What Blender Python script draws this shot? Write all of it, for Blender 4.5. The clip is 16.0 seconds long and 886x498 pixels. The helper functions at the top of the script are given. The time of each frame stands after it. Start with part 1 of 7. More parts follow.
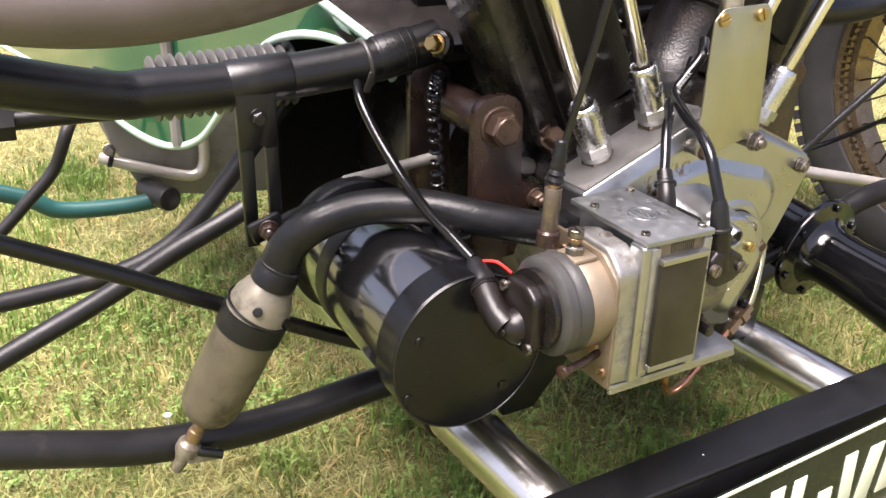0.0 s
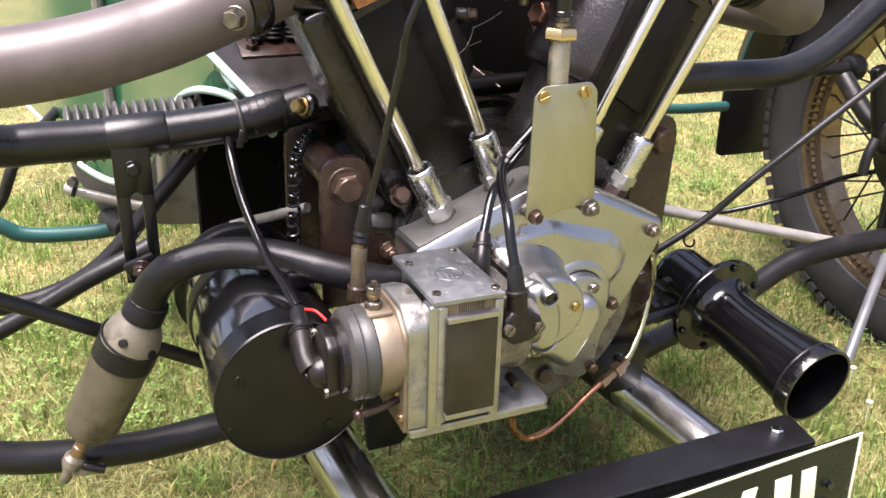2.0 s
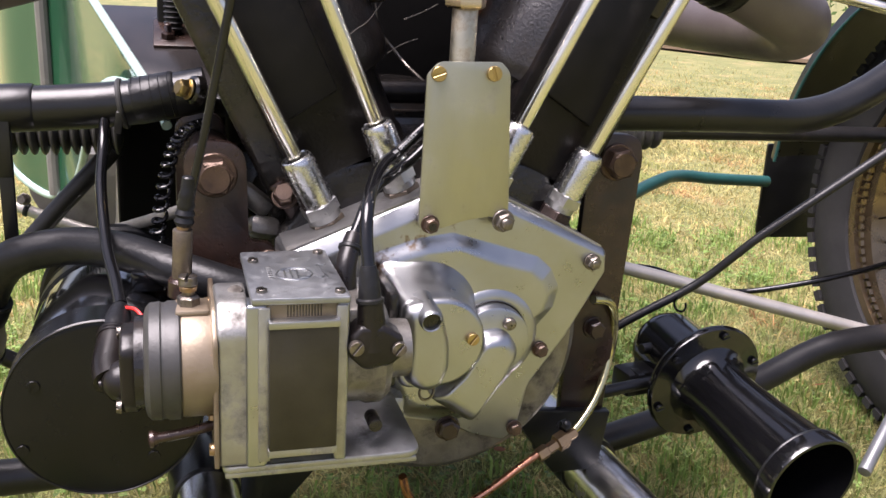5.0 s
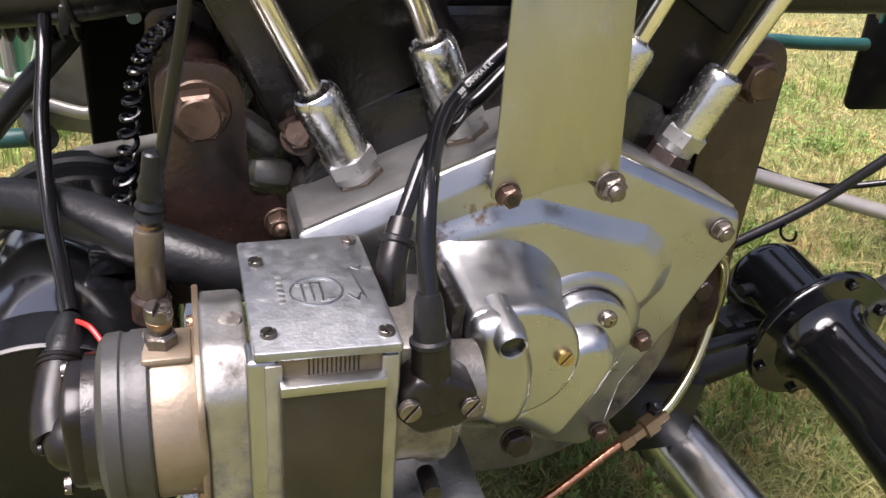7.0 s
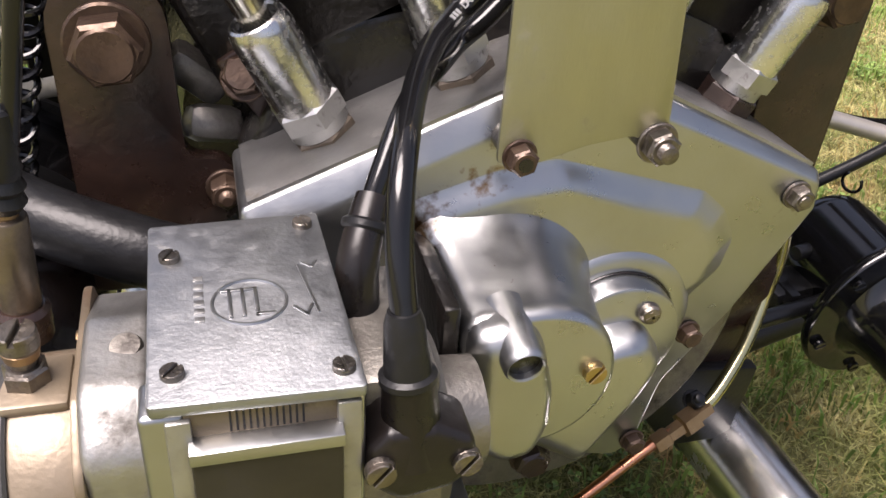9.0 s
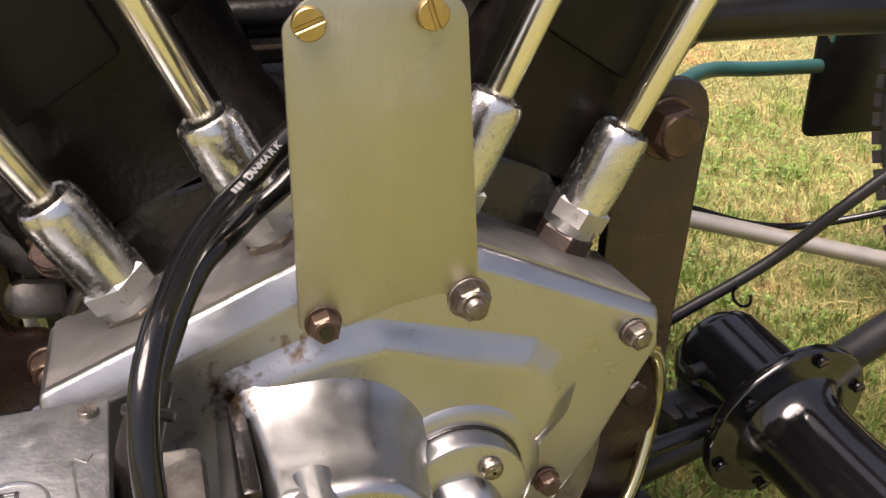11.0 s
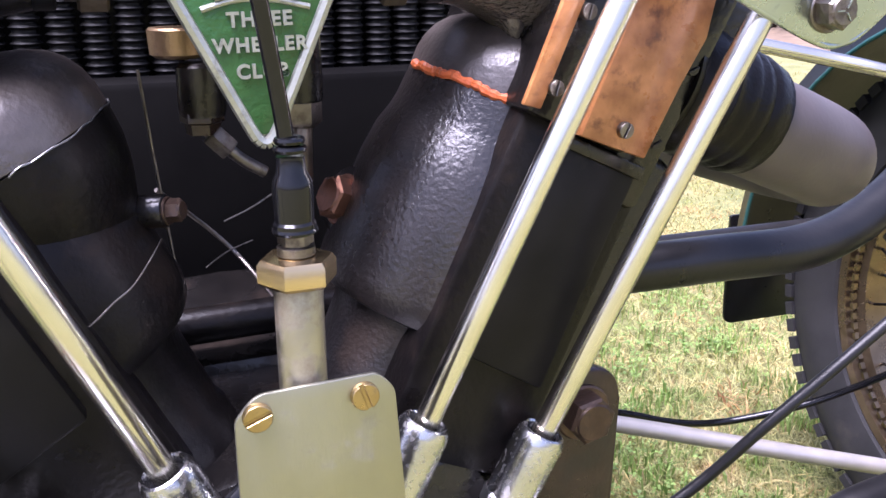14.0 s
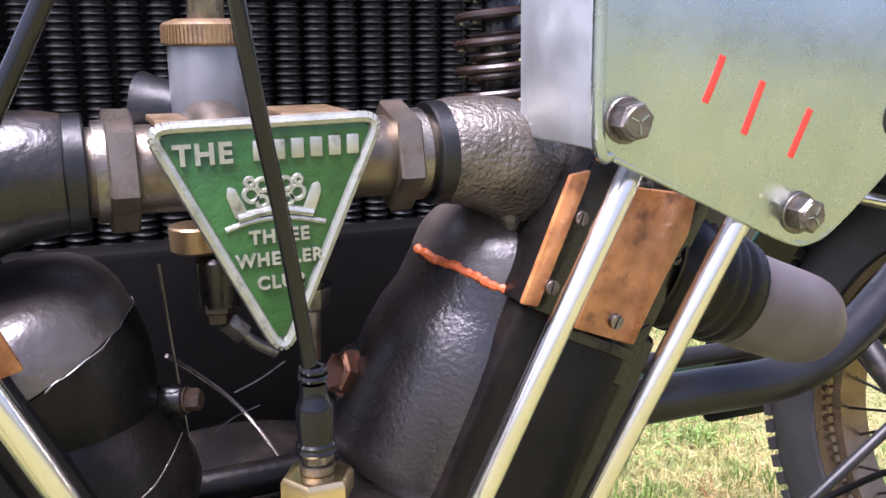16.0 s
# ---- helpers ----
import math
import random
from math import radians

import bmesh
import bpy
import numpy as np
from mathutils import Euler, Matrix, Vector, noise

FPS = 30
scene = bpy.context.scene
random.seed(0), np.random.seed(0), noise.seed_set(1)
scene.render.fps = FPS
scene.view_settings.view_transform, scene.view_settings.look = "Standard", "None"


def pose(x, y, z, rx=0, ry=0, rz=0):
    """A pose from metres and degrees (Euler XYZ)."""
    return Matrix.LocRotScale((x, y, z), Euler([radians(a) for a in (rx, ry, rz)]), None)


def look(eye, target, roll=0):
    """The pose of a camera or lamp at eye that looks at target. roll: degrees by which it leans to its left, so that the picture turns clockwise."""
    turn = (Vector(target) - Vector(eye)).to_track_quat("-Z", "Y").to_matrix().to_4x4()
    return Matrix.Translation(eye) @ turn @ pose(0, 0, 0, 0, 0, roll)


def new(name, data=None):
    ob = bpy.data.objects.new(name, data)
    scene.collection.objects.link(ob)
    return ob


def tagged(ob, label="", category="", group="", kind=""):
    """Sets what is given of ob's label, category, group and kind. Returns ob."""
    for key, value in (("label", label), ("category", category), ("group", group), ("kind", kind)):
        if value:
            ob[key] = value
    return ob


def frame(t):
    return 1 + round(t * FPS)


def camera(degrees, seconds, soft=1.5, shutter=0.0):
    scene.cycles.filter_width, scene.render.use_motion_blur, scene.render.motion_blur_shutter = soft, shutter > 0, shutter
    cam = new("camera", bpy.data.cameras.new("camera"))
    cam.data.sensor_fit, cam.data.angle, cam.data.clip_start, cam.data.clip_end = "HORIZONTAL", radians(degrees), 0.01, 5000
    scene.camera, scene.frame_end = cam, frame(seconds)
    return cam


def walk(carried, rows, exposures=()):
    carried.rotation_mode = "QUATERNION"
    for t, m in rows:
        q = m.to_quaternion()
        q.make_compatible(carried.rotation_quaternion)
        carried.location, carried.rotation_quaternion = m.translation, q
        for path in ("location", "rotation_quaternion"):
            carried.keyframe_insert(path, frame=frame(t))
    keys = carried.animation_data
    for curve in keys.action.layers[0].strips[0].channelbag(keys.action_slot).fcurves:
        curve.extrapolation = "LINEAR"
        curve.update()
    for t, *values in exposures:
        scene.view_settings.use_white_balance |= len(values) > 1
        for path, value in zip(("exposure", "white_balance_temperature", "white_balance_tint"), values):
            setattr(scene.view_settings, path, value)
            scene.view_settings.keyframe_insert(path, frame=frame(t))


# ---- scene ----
cam = camera(52.1, 16.0)
PATH = [
    (0, (0.009, -0.01, 0.675), (0.882, 1.575, -0.176), 1.1),
    (0.5, (0.047, -0.045, 0.687), (0.909, 1.554, -0.15), 0.7),
    (1, (0.086, -0.081, 0.705), (0.937, 1.537, -0.106), 0.8),
    (1.5, (0.142, -0.127, 0.717), (0.947, 1.526, -0.07), 1.5),
    (2, (0.167, -0.138, 0.727), (0.896, 1.54, -0.081), 1.6),
    (2.5, (0.19, -0.108, 0.708), (0.908, 1.541, -0.168), 2.2),
    (3, (0.257, -0.095, 0.689), (0.847, 1.592, -0.208), 2.6),
    (3.5, (0.353, -0.104, 0.663), (0.769, 1.663, -0.177), 3.4),
    (4, (0.374, -0.128, 0.613), (0.826, 1.691, -0.085), 3.4),
    (4.5, (0.364, -0.13, 0.606), (0.89, 1.71, 0.025), 3.3),
    (4.7, (0.36, -0.119, 0.608), (0.916, 1.712, 0.025), 3.5),
    (6.8, (0.371, 0.093, 0.639), (0.894, 1.795, -0.271), 4.4),
    (7, (0.383, 0.121, 0.629), (0.895, 1.793, -0.34), 4.4),
    (7.5, (0.395, 0.169, 0.615), (0.888, 1.796, -0.439), 4.6),
    (8, (0.406, 0.2, 0.599), (0.872, 1.796, -0.513), 4.7),
    (8.2, (0.405, 0.21, 0.594), (0.859, 1.801, -0.529), 4.5),
    (10.3, (0.478, 0.229, 0.59), (1.006, 1.885, -0.399), 1.6),
    (10.5, (0.483, 0.228, 0.595), (1.018, 1.899, -0.364), 1.3),
    (11, (0.485, 0.225, 0.605), (1.042, 1.927, -0.286), 0.9),
    (11.5, (0.482, 0.225, 0.622), (1.063, 1.946, -0.216), 0.7),
    (12, (0.48, 0.219, 0.64), (1.084, 1.957, -0.143), 0.5),
    (12.5, (0.481, 0.216, 0.654), (1.109, 1.972, -0.067), -0.4),
    (13, (0.489, 0.209, 0.671), (1.144, 1.978, 0.005), -0.8),
    (13.5, (0.49, 0.206, 0.689), (1.175, 1.979, 0.067), -0.7),
    (14, (0.486, 0.209, 0.695), (1.191, 1.983, 0.099), -0.3),
    (14.5, (0.481, 0.209, 0.71), (1.204, 1.988, 0.148), -0.1),
    (15, (0.48, 0.205, 0.724), (1.227, 1.985, 0.199), -0.2),
    (15.5, (0.478, 0.203, 0.741), (1.24, 1.987, 0.251), -0.1),
    (16, (0.47, 0.203, 0.76), (1.238, 1.991, 0.297), -0.2),
]
walk(cam, [(t, look(eye, target, roll)) for t, eye, target, roll in PATH],
     [(0, 1.44, 6600, 22), (2.5, 1.36, 6350, 23), (3.5, 1.24, 6300, 24), (4.5, 1.05, 6300, 25), (8.2, 1.00, 6450, 21), (10.5, 0.87, 7150, 22), (11, 1.00, 7200, 23), (11.5, 1.34, 7100, 27), (12, 1.58, 6500, 30), (12.5, 1.68, 6100, 32), (13, 1.66, 5750, 35), (14.5, 1.52, 5550, 34), (16, 1.53, 5750, 31)])

# world: hazy bright sky and a veiled high sun
SUN_ELEV, SUN_AZ = radians(69), radians(248)
world = bpy.data.worlds.new("sky")
scene.world = world
world.use_nodes = True
wn, wl = world.node_tree.nodes, world.node_tree.links
wn.clear()
sky = wn.new("ShaderNodeTexSky")
sky.sky_type, sky.sun_disc = "NISHITA", False
sky.sun_elevation, sky.sun_rotation = SUN_ELEV, SUN_AZ
sky.air_density, sky.dust_density, sky.ozone_density = 1.0, 4.0, 1.0
soft_sky = wn.new("ShaderNodeHueSaturation")
soft_sky.inputs["Saturation"].default_value = 0.75
back = wn.new("ShaderNodeBackground")
back.inputs["Strength"].default_value = 0.11
wout = wn.new("ShaderNodeOutputWorld")
wl.new(sky.outputs[0], soft_sky.inputs["Color"])
wl.new(soft_sky.outputs[0], back.inputs["Color"])
wl.new(back.outputs[0], wout.inputs["Surface"])
sun_data = bpy.data.lights.new("sun", "SUN")
sun_data.energy, sun_data.angle, sun_data.color = 5.2, radians(42), (1.0, 0.965, 0.91)
sun = new("sun", sun_data)
sun_way = Vector((math.sin(SUN_AZ) * math.cos(SUN_ELEV), math.cos(SUN_AZ) * math.cos(SUN_ELEV), math.sin(SUN_ELEV)))
sun.rotation_euler = sun_way.to_track_quat("Z", "Y").to_euler()

# ---- materials ----
def surf(name, c1, c2, scale=30.0, rough=(0.4, 0.6), metal=0.0, bump=0.0, bump_scale=200.0, dirt=None, dirt_amount=0.0,
         dirt_scale=18.0, coat=0.0, stretch=None, ior=1.5, island=0.0, objvar=0.0, thin=0.0, relief=0.001):
    """A surface of two mixed colours with grain, uneven gloss, relief and blotches of dirt, at real size."""
    m = bpy.data.materials.new(name)
    m.use_nodes = True
    nt = m.node_tree
    nd, ln = nt.nodes, nt.links
    b = nd["Principled BSDF"]
    tc = nd.new("ShaderNodeTexCoord")
    mp = nd.new("ShaderNodeMapping")
    if stretch:
        mp.inputs["Scale"].default_value = stretch
    ln.new(tc.outputs["Object"], mp.inputs["Vector"])
    n1 = nd.new("ShaderNodeTexNoise")
    n1.inputs["Scale"].default_value, n1.inputs["Detail"].default_value = scale, 6.0
    ln.new(mp.outputs[0], n1.inputs["Vector"])
    ramp = nd.new("ShaderNodeMapRange")
    ramp.inputs["From Min"].default_value, ramp.inputs["From Max"].default_value = 0.3, 0.7
    ln.new(n1.outputs["Fac"], ramp.inputs["Value"])
    mix = nd.new("ShaderNodeMix")
    mix.data_type = "RGBA"
    mix.inputs["A"].default_value, mix.inputs["B"].default_value = (*c1, 1), (*c2, 1)
    ln.new(ramp.outputs[0], mix.inputs["Factor"])
    colour = mix.outputs["Result"]
    n2 = nd.new("ShaderNodeTexNoise")
    n2.inputs["Scale"].default_value, n2.inputs["Detail"].default_value = dirt_scale, 8.0
    n2.inputs["Roughness"].default_value = 0.65
    ln.new(tc.outputs["Object"], n2.inputs["Vector"])
    if dirt:
        dr = nd.new("ShaderNodeMapRange")
        dr.inputs["From Min"].default_value, dr.inputs["From Max"].default_value = 0.72 - 0.4 * dirt_amount, 0.84 - 0.3 * dirt_amount
        ln.new(n2.outputs["Fac"], dr.inputs["Value"])
        mix2 = nd.new("ShaderNodeMix")
        mix2.data_type = "RGBA"
        mix2.inputs["B"].default_value = (*dirt, 1)
        ln.new(colour, mix2.inputs["A"])
        ln.new(dr.outputs[0], mix2.inputs["Factor"])
        colour = mix2.outputs["Result"]
        if metal:
            mm = nd.new("ShaderNodeMapRange")
            mm.inputs["To Min"].default_value, mm.inputs["To Max"].default_value = metal, metal * 0.35
            ln.new(dr.outputs[0], mm.inputs["Value"])
            ln.new(mm.outputs[0], b.inputs["Metallic"])
    if island or objvar:
        hv = nd.new("ShaderNodeHueSaturation")
        if island:
            src = nd.new("ShaderNodeNewGeometry").outputs["Random Per Island"]
        else:
            src = nd.new("ShaderNodeObjectInfo").outputs["Random"]
        vr = nd.new("ShaderNodeMapRange")
        k = island or objvar
        vr.inputs["To Min"].default_value, vr.inputs["To Max"].default_value = 1 - k, 1 + k
        ln.new(src, vr.inputs["Value"])
        ln.new(vr.outputs[0], hv.inputs["Value"])
        ln.new(colour, hv.inputs["Color"])
        colour = hv.outputs[0]
    ln.new(colour, b.inputs["Base Color"])
    rr = nd.new("ShaderNodeMapRange")
    rr.inputs["From Min"].default_value, rr.inputs["From Max"].default_value = 0.3, 0.7
    rr.inputs["To Min"].default_value, rr.inputs["To Max"].default_value = rough
    ln.new(n2.outputs["Fac"], rr.inputs["Value"])
    ln.new(rr.outputs[0], b.inputs["Roughness"])
    if not (dirt and metal):
        b.inputs["Metallic"].default_value = metal
    b.inputs["IOR"].default_value = ior
    b.inputs["Coat Weight"].default_value = coat
    b.inputs["Coat Roughness"].default_value = 0.08
    if bump:
        n3 = nd.new("ShaderNodeTexNoise")
        n3.inputs["Scale"].default_value, n3.inputs["Detail"].default_value = bump_scale, 4.0
        ln.new(mp.outputs[0], n3.inputs["Vector"])
        bp = nd.new("ShaderNodeBump")
        bp.inputs["Strength"].default_value, bp.inputs["Distance"].default_value = bump, relief
        ln.new(n3.outputs["Fac"], bp.inputs["Height"])
        ln.new(bp.outputs[0], b.inputs["Normal"])
    if thin:
        tr_ = nd.new("ShaderNodeBsdfTranslucent")
        ms = nd.new("ShaderNodeMixShader")
        ms.inputs[0].default_value = thin
        ln.new(colour, tr_.inputs["Color"])
        ln.new(b.outputs[0], ms.inputs[1])
        ln.new(tr_.outputs[0], ms.inputs[2])
        ln.new(ms.outputs[0], nd["Material Output"].inputs["Surface"])
    return m


ALU = surf("polished_aluminium", (0.345, 0.35, 0.35), (0.41, 0.415, 0.415), 30, (0.25, 0.40), 1.0, 0.06, 420, (0.19, 0.16, 0.12), 0.05, 60)
ALU_DULL = surf("dull_aluminium", (0.30, 0.30, 0.295), (0.39, 0.39, 0.385), 60, (0.34, 0.52), 1.0, 0.3, 500, (0.08, 0.07, 0.06), 0.45, 30)
ALU_CAST = surf("cast_aluminium", (0.28, 0.275, 0.26), (0.37, 0.365, 0.35), 90, (0.32, 0.50), 0.9, 0.2, 500, (0.06, 0.052, 0.044), 0.45, 40)
PLATE = surf("brushed_plate", (0.345, 0.338, 0.262), (0.415, 0.408, 0.325), 26, (0.34, 0.48), 1.0, 0.10, 900, (0.25, 0.235, 0.18), 0.30, 34, stretch=(1, 1, 0.25))
ZINC = surf("plated_sheet", (0.38, 0.445, 0.425), (0.46, 0.52, 0.50), 25, (0.20, 0.36), 0.95, 0.10, 260, (0.17, 0.18, 0.155), 0.20, 60)
CHROME = surf("chrome", (0.74, 0.73, 0.70), (0.80, 0.79, 0.76), 40, (0.06, 0.16), 1.0, 0.06, 300, (0.16, 0.14, 0.11), 0.15, 60)
NICKEL = surf("nickel_tube", (0.70, 0.67, 0.58), (0.78, 0.75, 0.66), 40, (0.15, 0.28), 1.0, 0.05, 200)
STEEL_TUBE = surf("bright_steel_tube", (0.58, 0.57, 0.54), (0.66, 0.65, 0.62), 30, (0.16, 0.30), 1.0, 0.10, 300, (0.20, 0.18, 0.14), 0.25, 20)
STEEL = surf("bolt_steel", (0.145, 0.128, 0.110), (0.235, 0.212, 0.185), 160, (0.25, 0.45), 1.0, 0.3, 800, (0.055, 0.040, 0.028), 0.5, 120)
RUSTY = surf("brown_oiled_steel", (0.019, 0.0105, 0.008), (0.040, 0.022, 0.016), 70, (0.20, 0.40), 0.3, 0.25, 300, (0.008, 0.0055, 0.005), 0.5, 30, ior=1.6)
BRASS = surf("brass", (0.36, 0.26, 0.11), (0.46, 0.34, 0.16), 90, (0.26, 0.42), 1.0, 0.15, 500, (0.16, 0.11, 0.05), 0.42, 110)
BRONZE = surf("dark_bronze", (0.30, 0.20, 0.11), (0.38, 0.26, 0.15), 80, (0.32, 0.5), 0.9, 0.3, 600, (0.08, 0.05, 0.035), 0.5, 50)
BOLT_BROWN = surf("brown_bolt_steel", (0.060, 0.038, 0.027), (0.110, 0.072, 0.050), 80, (0.25, 0.42), 0.6, 0.3, 420, (0.022, 0.013, 0.010), 0.48, 60)
COPPER_DARK = surf("brown_copper_plug", (0.16, 0.075, 0.045), (0.24, 0.115, 0.07), 80, (0.25, 0.42), 0.8, 0.2, 400, (0.05, 0.03, 0.02), 0.4, 60)
COPPER = surf("copper_pipe", (0.58, 0.26, 0.15), (0.66, 0.32, 0.19), 80, (0.2, 0.36), 1.0, 0.1, 400)
GOLD_PIPE = surf("brassy_pipe", (0.48, 0.44, 0.24), (0.56, 0.52, 0.30), 60, (0.16, 0.3), 1.0)
GLOSS_BLACK = surf("gloss_black_paint", (0.003, 0.003, 0.0035), (0.005, 0.005, 0.0055), 20, (0.07, 0.18), 0.0, 0.06, 120, (0.018, 0.017, 0.015), 0.12, 60, ior=1.6)
ENAMEL = surf("thick_black_enamel", (0.003, 0.003, 0.0035), (0.005, 0.005, 0.0055), 20, (0.10, 0.22), 0.0, 0.04, 90, (0.020, 0.018, 0.016), 0.14, 50, ior=2.2, coat=1.0)
SATIN_BLACK = surf("satin_black_paint", (0.004, 0.004, 0.0042), (0.007, 0.007, 0.0074), 30, (0.26, 0.42), 0.0, 0.12, 300, (0.035, 0.031, 0.027), 0.18, 40, ior=1.45)
OILY_BLACK = surf("oily_black_casting", (0.0045, 0.004, 0.0038), (0.010, 0.0085, 0.0075), 50, (0.16, 0.36), 0.0, 0.5, 220, (0.024, 0.016, 0.011), 0.42, 22, ior=1.5, relief=0.0009)
CAST_BROWN = surf("oily_brown_casting", (0.044, 0.035, 0.030), (0.082, 0.069, 0.060), 45, (0.24, 0.44), 0.12, 0.5, 260, (0.018, 0.013, 0.010), 0.38, 25, ior=1.75)
GREY_PANEL = surf("dark_grey_panel", (0.0045, 0.0042, 0.0038), (0.009, 0.0082, 0.0074), 40, (0.34, 0.50), 0.0, 0.12, 260, (0.022, 0.019, 0.015), 0.22, 30, ior=1.25)
WORN_BLACK = surf("worn_black_tube", (0.0065, 0.0062, 0.0064), (0.013, 0.012, 0.012), 40, (0.32, 0.50), 0.0, 0.25, 180, (0.045, 0.032, 0.026), 0.28, 14, ior=1.42)
RUBBER = surf("black_rubber", (0.0055, 0.0055, 0.006), (0.0105, 0.0105, 0.011), 60, (0.26, 0.42), 0.0, 0.35, 240, (0.026, 0.023, 0.020), 0.22, 40, ior=1.36)
CABLE = surf("black_cable", (0.0035, 0.0035, 0.004), (0.006, 0.006, 0.0065), 60, (0.09, 0.18), 0.0, 0.05, 300, ior=1.45)
BAKELITE = surf("dark_bakelite", (0.005, 0.0042, 0.004), (0.010, 0.0075, 0.0065), 60, (0.24, 0.40), 0.0, 0.15, 200, (0.02, 0.016, 0.013), 0.3, 60, ior=1.4)
GREY_RUBBER = surf("grey_moulding", (0.020, 0.0195, 0.019), (0.036, 0.035, 0.033), 50, (0.36, 0.55), 0.0, 0.15, 400, (0.055, 0.046, 0.036), 0.28, 40)
EXHAUST = surf("grey_exhaust_paint", (0.082, 0.066, 0.063), (0.112, 0.093, 0.089), 18, (0.36, 0.52), 0.1, 0.12, 300, (0.050, 0.038, 0.034), 0.35, 12)
GREEN = surf("green_body_paint", (0.011, 0.064, 0.028), (0.016, 0.082, 0.037), 6, (0.05, 0.11), 0.0, 0.0, 100, (0.014, 0.048, 0.024), 0.2, 8, coat=1.0, ior=1.7)
GREEN_PIPE = surf("green_pipe_paint", (0.010, 0.055, 0.052), (0.016, 0.075, 0.068), 30, (0.3, 0.45), 0.0)
BEAD = surf("pale_green_bead", (0.36, 0.52, 0.46), (0.50, 0.62, 0.57), 40, (0.16, 0.30), 0.3)
UNDER = surf("grey_undertray", (0.16, 0.155, 0.14), (0.22, 0.21, 0.19), 20, (0.45, 0.65), 0.4, 0.1, 200, (0.09, 0.08, 0.06), 0.4, 12)
BADGE_GREEN = surf("badge_green", (0.015, 0.068, 0.016), (0.026, 0.098, 0.023), 60, (0.22, 0.4), 0.0, 0.5, 350, (0.010, 0.034, 0.009), 0.38, 90)
BADGE_METAL = surf("badge_metal", (0.32, 0.33, 0.28), (0.46, 0.47, 0.41), 80, (0.3, 0.5), 0.8, 0.3, 600, (0.10, 0.10, 0.07), 0.4, 90)
FIBRE = surf("brown_fibre", (0.20, 0.075, 0.022), (0.44, 0.19, 0.065), 75, (0.22, 0.45), 0.0, 0.4, 320, (0.060, 0.018, 0.008), 0.46, 62)
SEALANT = surf("orange_sealant", (0.50, 0.10, 0.025), (0.62, 0.16, 0.05), 120, (0.3, 0.5), 0.0, 0.5, 600, (0.06, 0.02, 0.01), 0.45, 90)
RED = surf("red_paint", (0.62, 0.035, 0.022), (0.70, 0.05, 0.03), 60, (0.3, 0.45), 0.0)
CREAM = surf("cream_paint", (0.62, 0.64, 0.50), (0.70, 0.72, 0.58), 30, (0.25, 0.4), 0.0)
PLATE_BLACK = surf("number_plate_black", (0.005, 0.008, 0.0055), (0.010, 0.014, 0.0095), 20, (0.20, 0.34), 0.0, 0.05, 100, (0.02, 0.024, 0.018), 0.2, 20, ior=1.35)
BOTTLE = surf("grimy_bottle", (0.075, 0.064, 0.042), (0.155, 0.133, 0.092), 16, (0.28, 0.48), 0.15, 0.2, 300, (0.040, 0.027, 0.017), 0.62, 20)
BOTTLE_TOP = surf("pale_bottle_top", (0.16, 0.143, 0.105), (0.24, 0.215, 0.16), 30, (0.28, 0.45), 0.2, 0.15, 300, (0.05, 0.036, 0.023), 0.52, 26)
TYRE = surf("tyre_rubber", (0.012, 0.0115, 0.0125), (0.021, 0.020, 0.021), 30, (0.6, 0.8), 0.0, 0.2, 200, (0.045, 0.039, 0.033), 0.22, 9)
RIM = surf("bronzed_rim", (0.16, 0.115, 0.070), (0.25, 0.185, 0.115), 25, (0.22, 0.38), 0.9, 0.15, 200, (0.06, 0.042, 0.027), 0.38, 14)
TIE_ROD = surf("painted_tie_rod", (0.40, 0.375, 0.34), (0.50, 0.465, 0.42), 40, (0.28, 0.42), 0.5)
RADIATOR = surf("radiator_core", (0.003, 0.003, 0.0033), (0.007, 0.0067, 0.0067), 60, (0.38, 0.55), 0.0, 0.1, 300, ior=1.4)
BLACK_TUBE = surf("satin_black_tube", (0.0045, 0.0045, 0.005), (0.0085, 0.0082, 0.0085), 30, (0.24, 0.40), 0.0, 0.22, 140, (0.028, 0.022, 0.019), 0.22, 18, ior=1.45)
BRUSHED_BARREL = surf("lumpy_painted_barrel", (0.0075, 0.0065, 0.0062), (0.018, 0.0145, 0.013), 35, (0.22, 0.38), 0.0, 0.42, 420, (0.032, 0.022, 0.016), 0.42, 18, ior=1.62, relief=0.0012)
ELBOW = surf("rough_oily_casting", (0.105, 0.090, 0.076), (0.200, 0.174, 0.148), 60, (0.15, 0.30), 0.65, 0.9, 420, (0.018, 0.013, 0.010), 0.44, 26, relief=0.0016, ior=1.7)
PIPE_DULL = surf("dull_brown_pipe", (0.125, 0.100, 0.076), (0.215, 0.178, 0.138), 50, (0.26, 0.42), 0.85, 0.2, 400, (0.035, 0.022, 0.014), 0.55, 35)
ALU_DARK = surf("oil_stained_casting", (0.16, 0.148, 0.13), (0.25, 0.235, 0.21), 80, (0.3, 0.5), 0.8, 0.25, 500, (0.026, 0.020, 0.015), 0.6, 40)
PITTED = surf("pitted_chrome", (0.50, 0.50, 0.49), (0.62, 0.62, 0.61), 60, (0.17, 0.32), 1.0, 0.14, 420, (0.13, 0.115, 0.095), 0.34, 260)
# near-black with hardly any gloss: deep shade put into the colour
SHADE_BLACK = surf("shade_black_panel", (0.0026, 0.0024, 0.0024), (0.0046, 0.0043, 0.0041), 30, (0.55, 0.75), 0.0, 0.08, 200, (0.009, 0.0075, 0.006), 0.3, 25, ior=1.16)
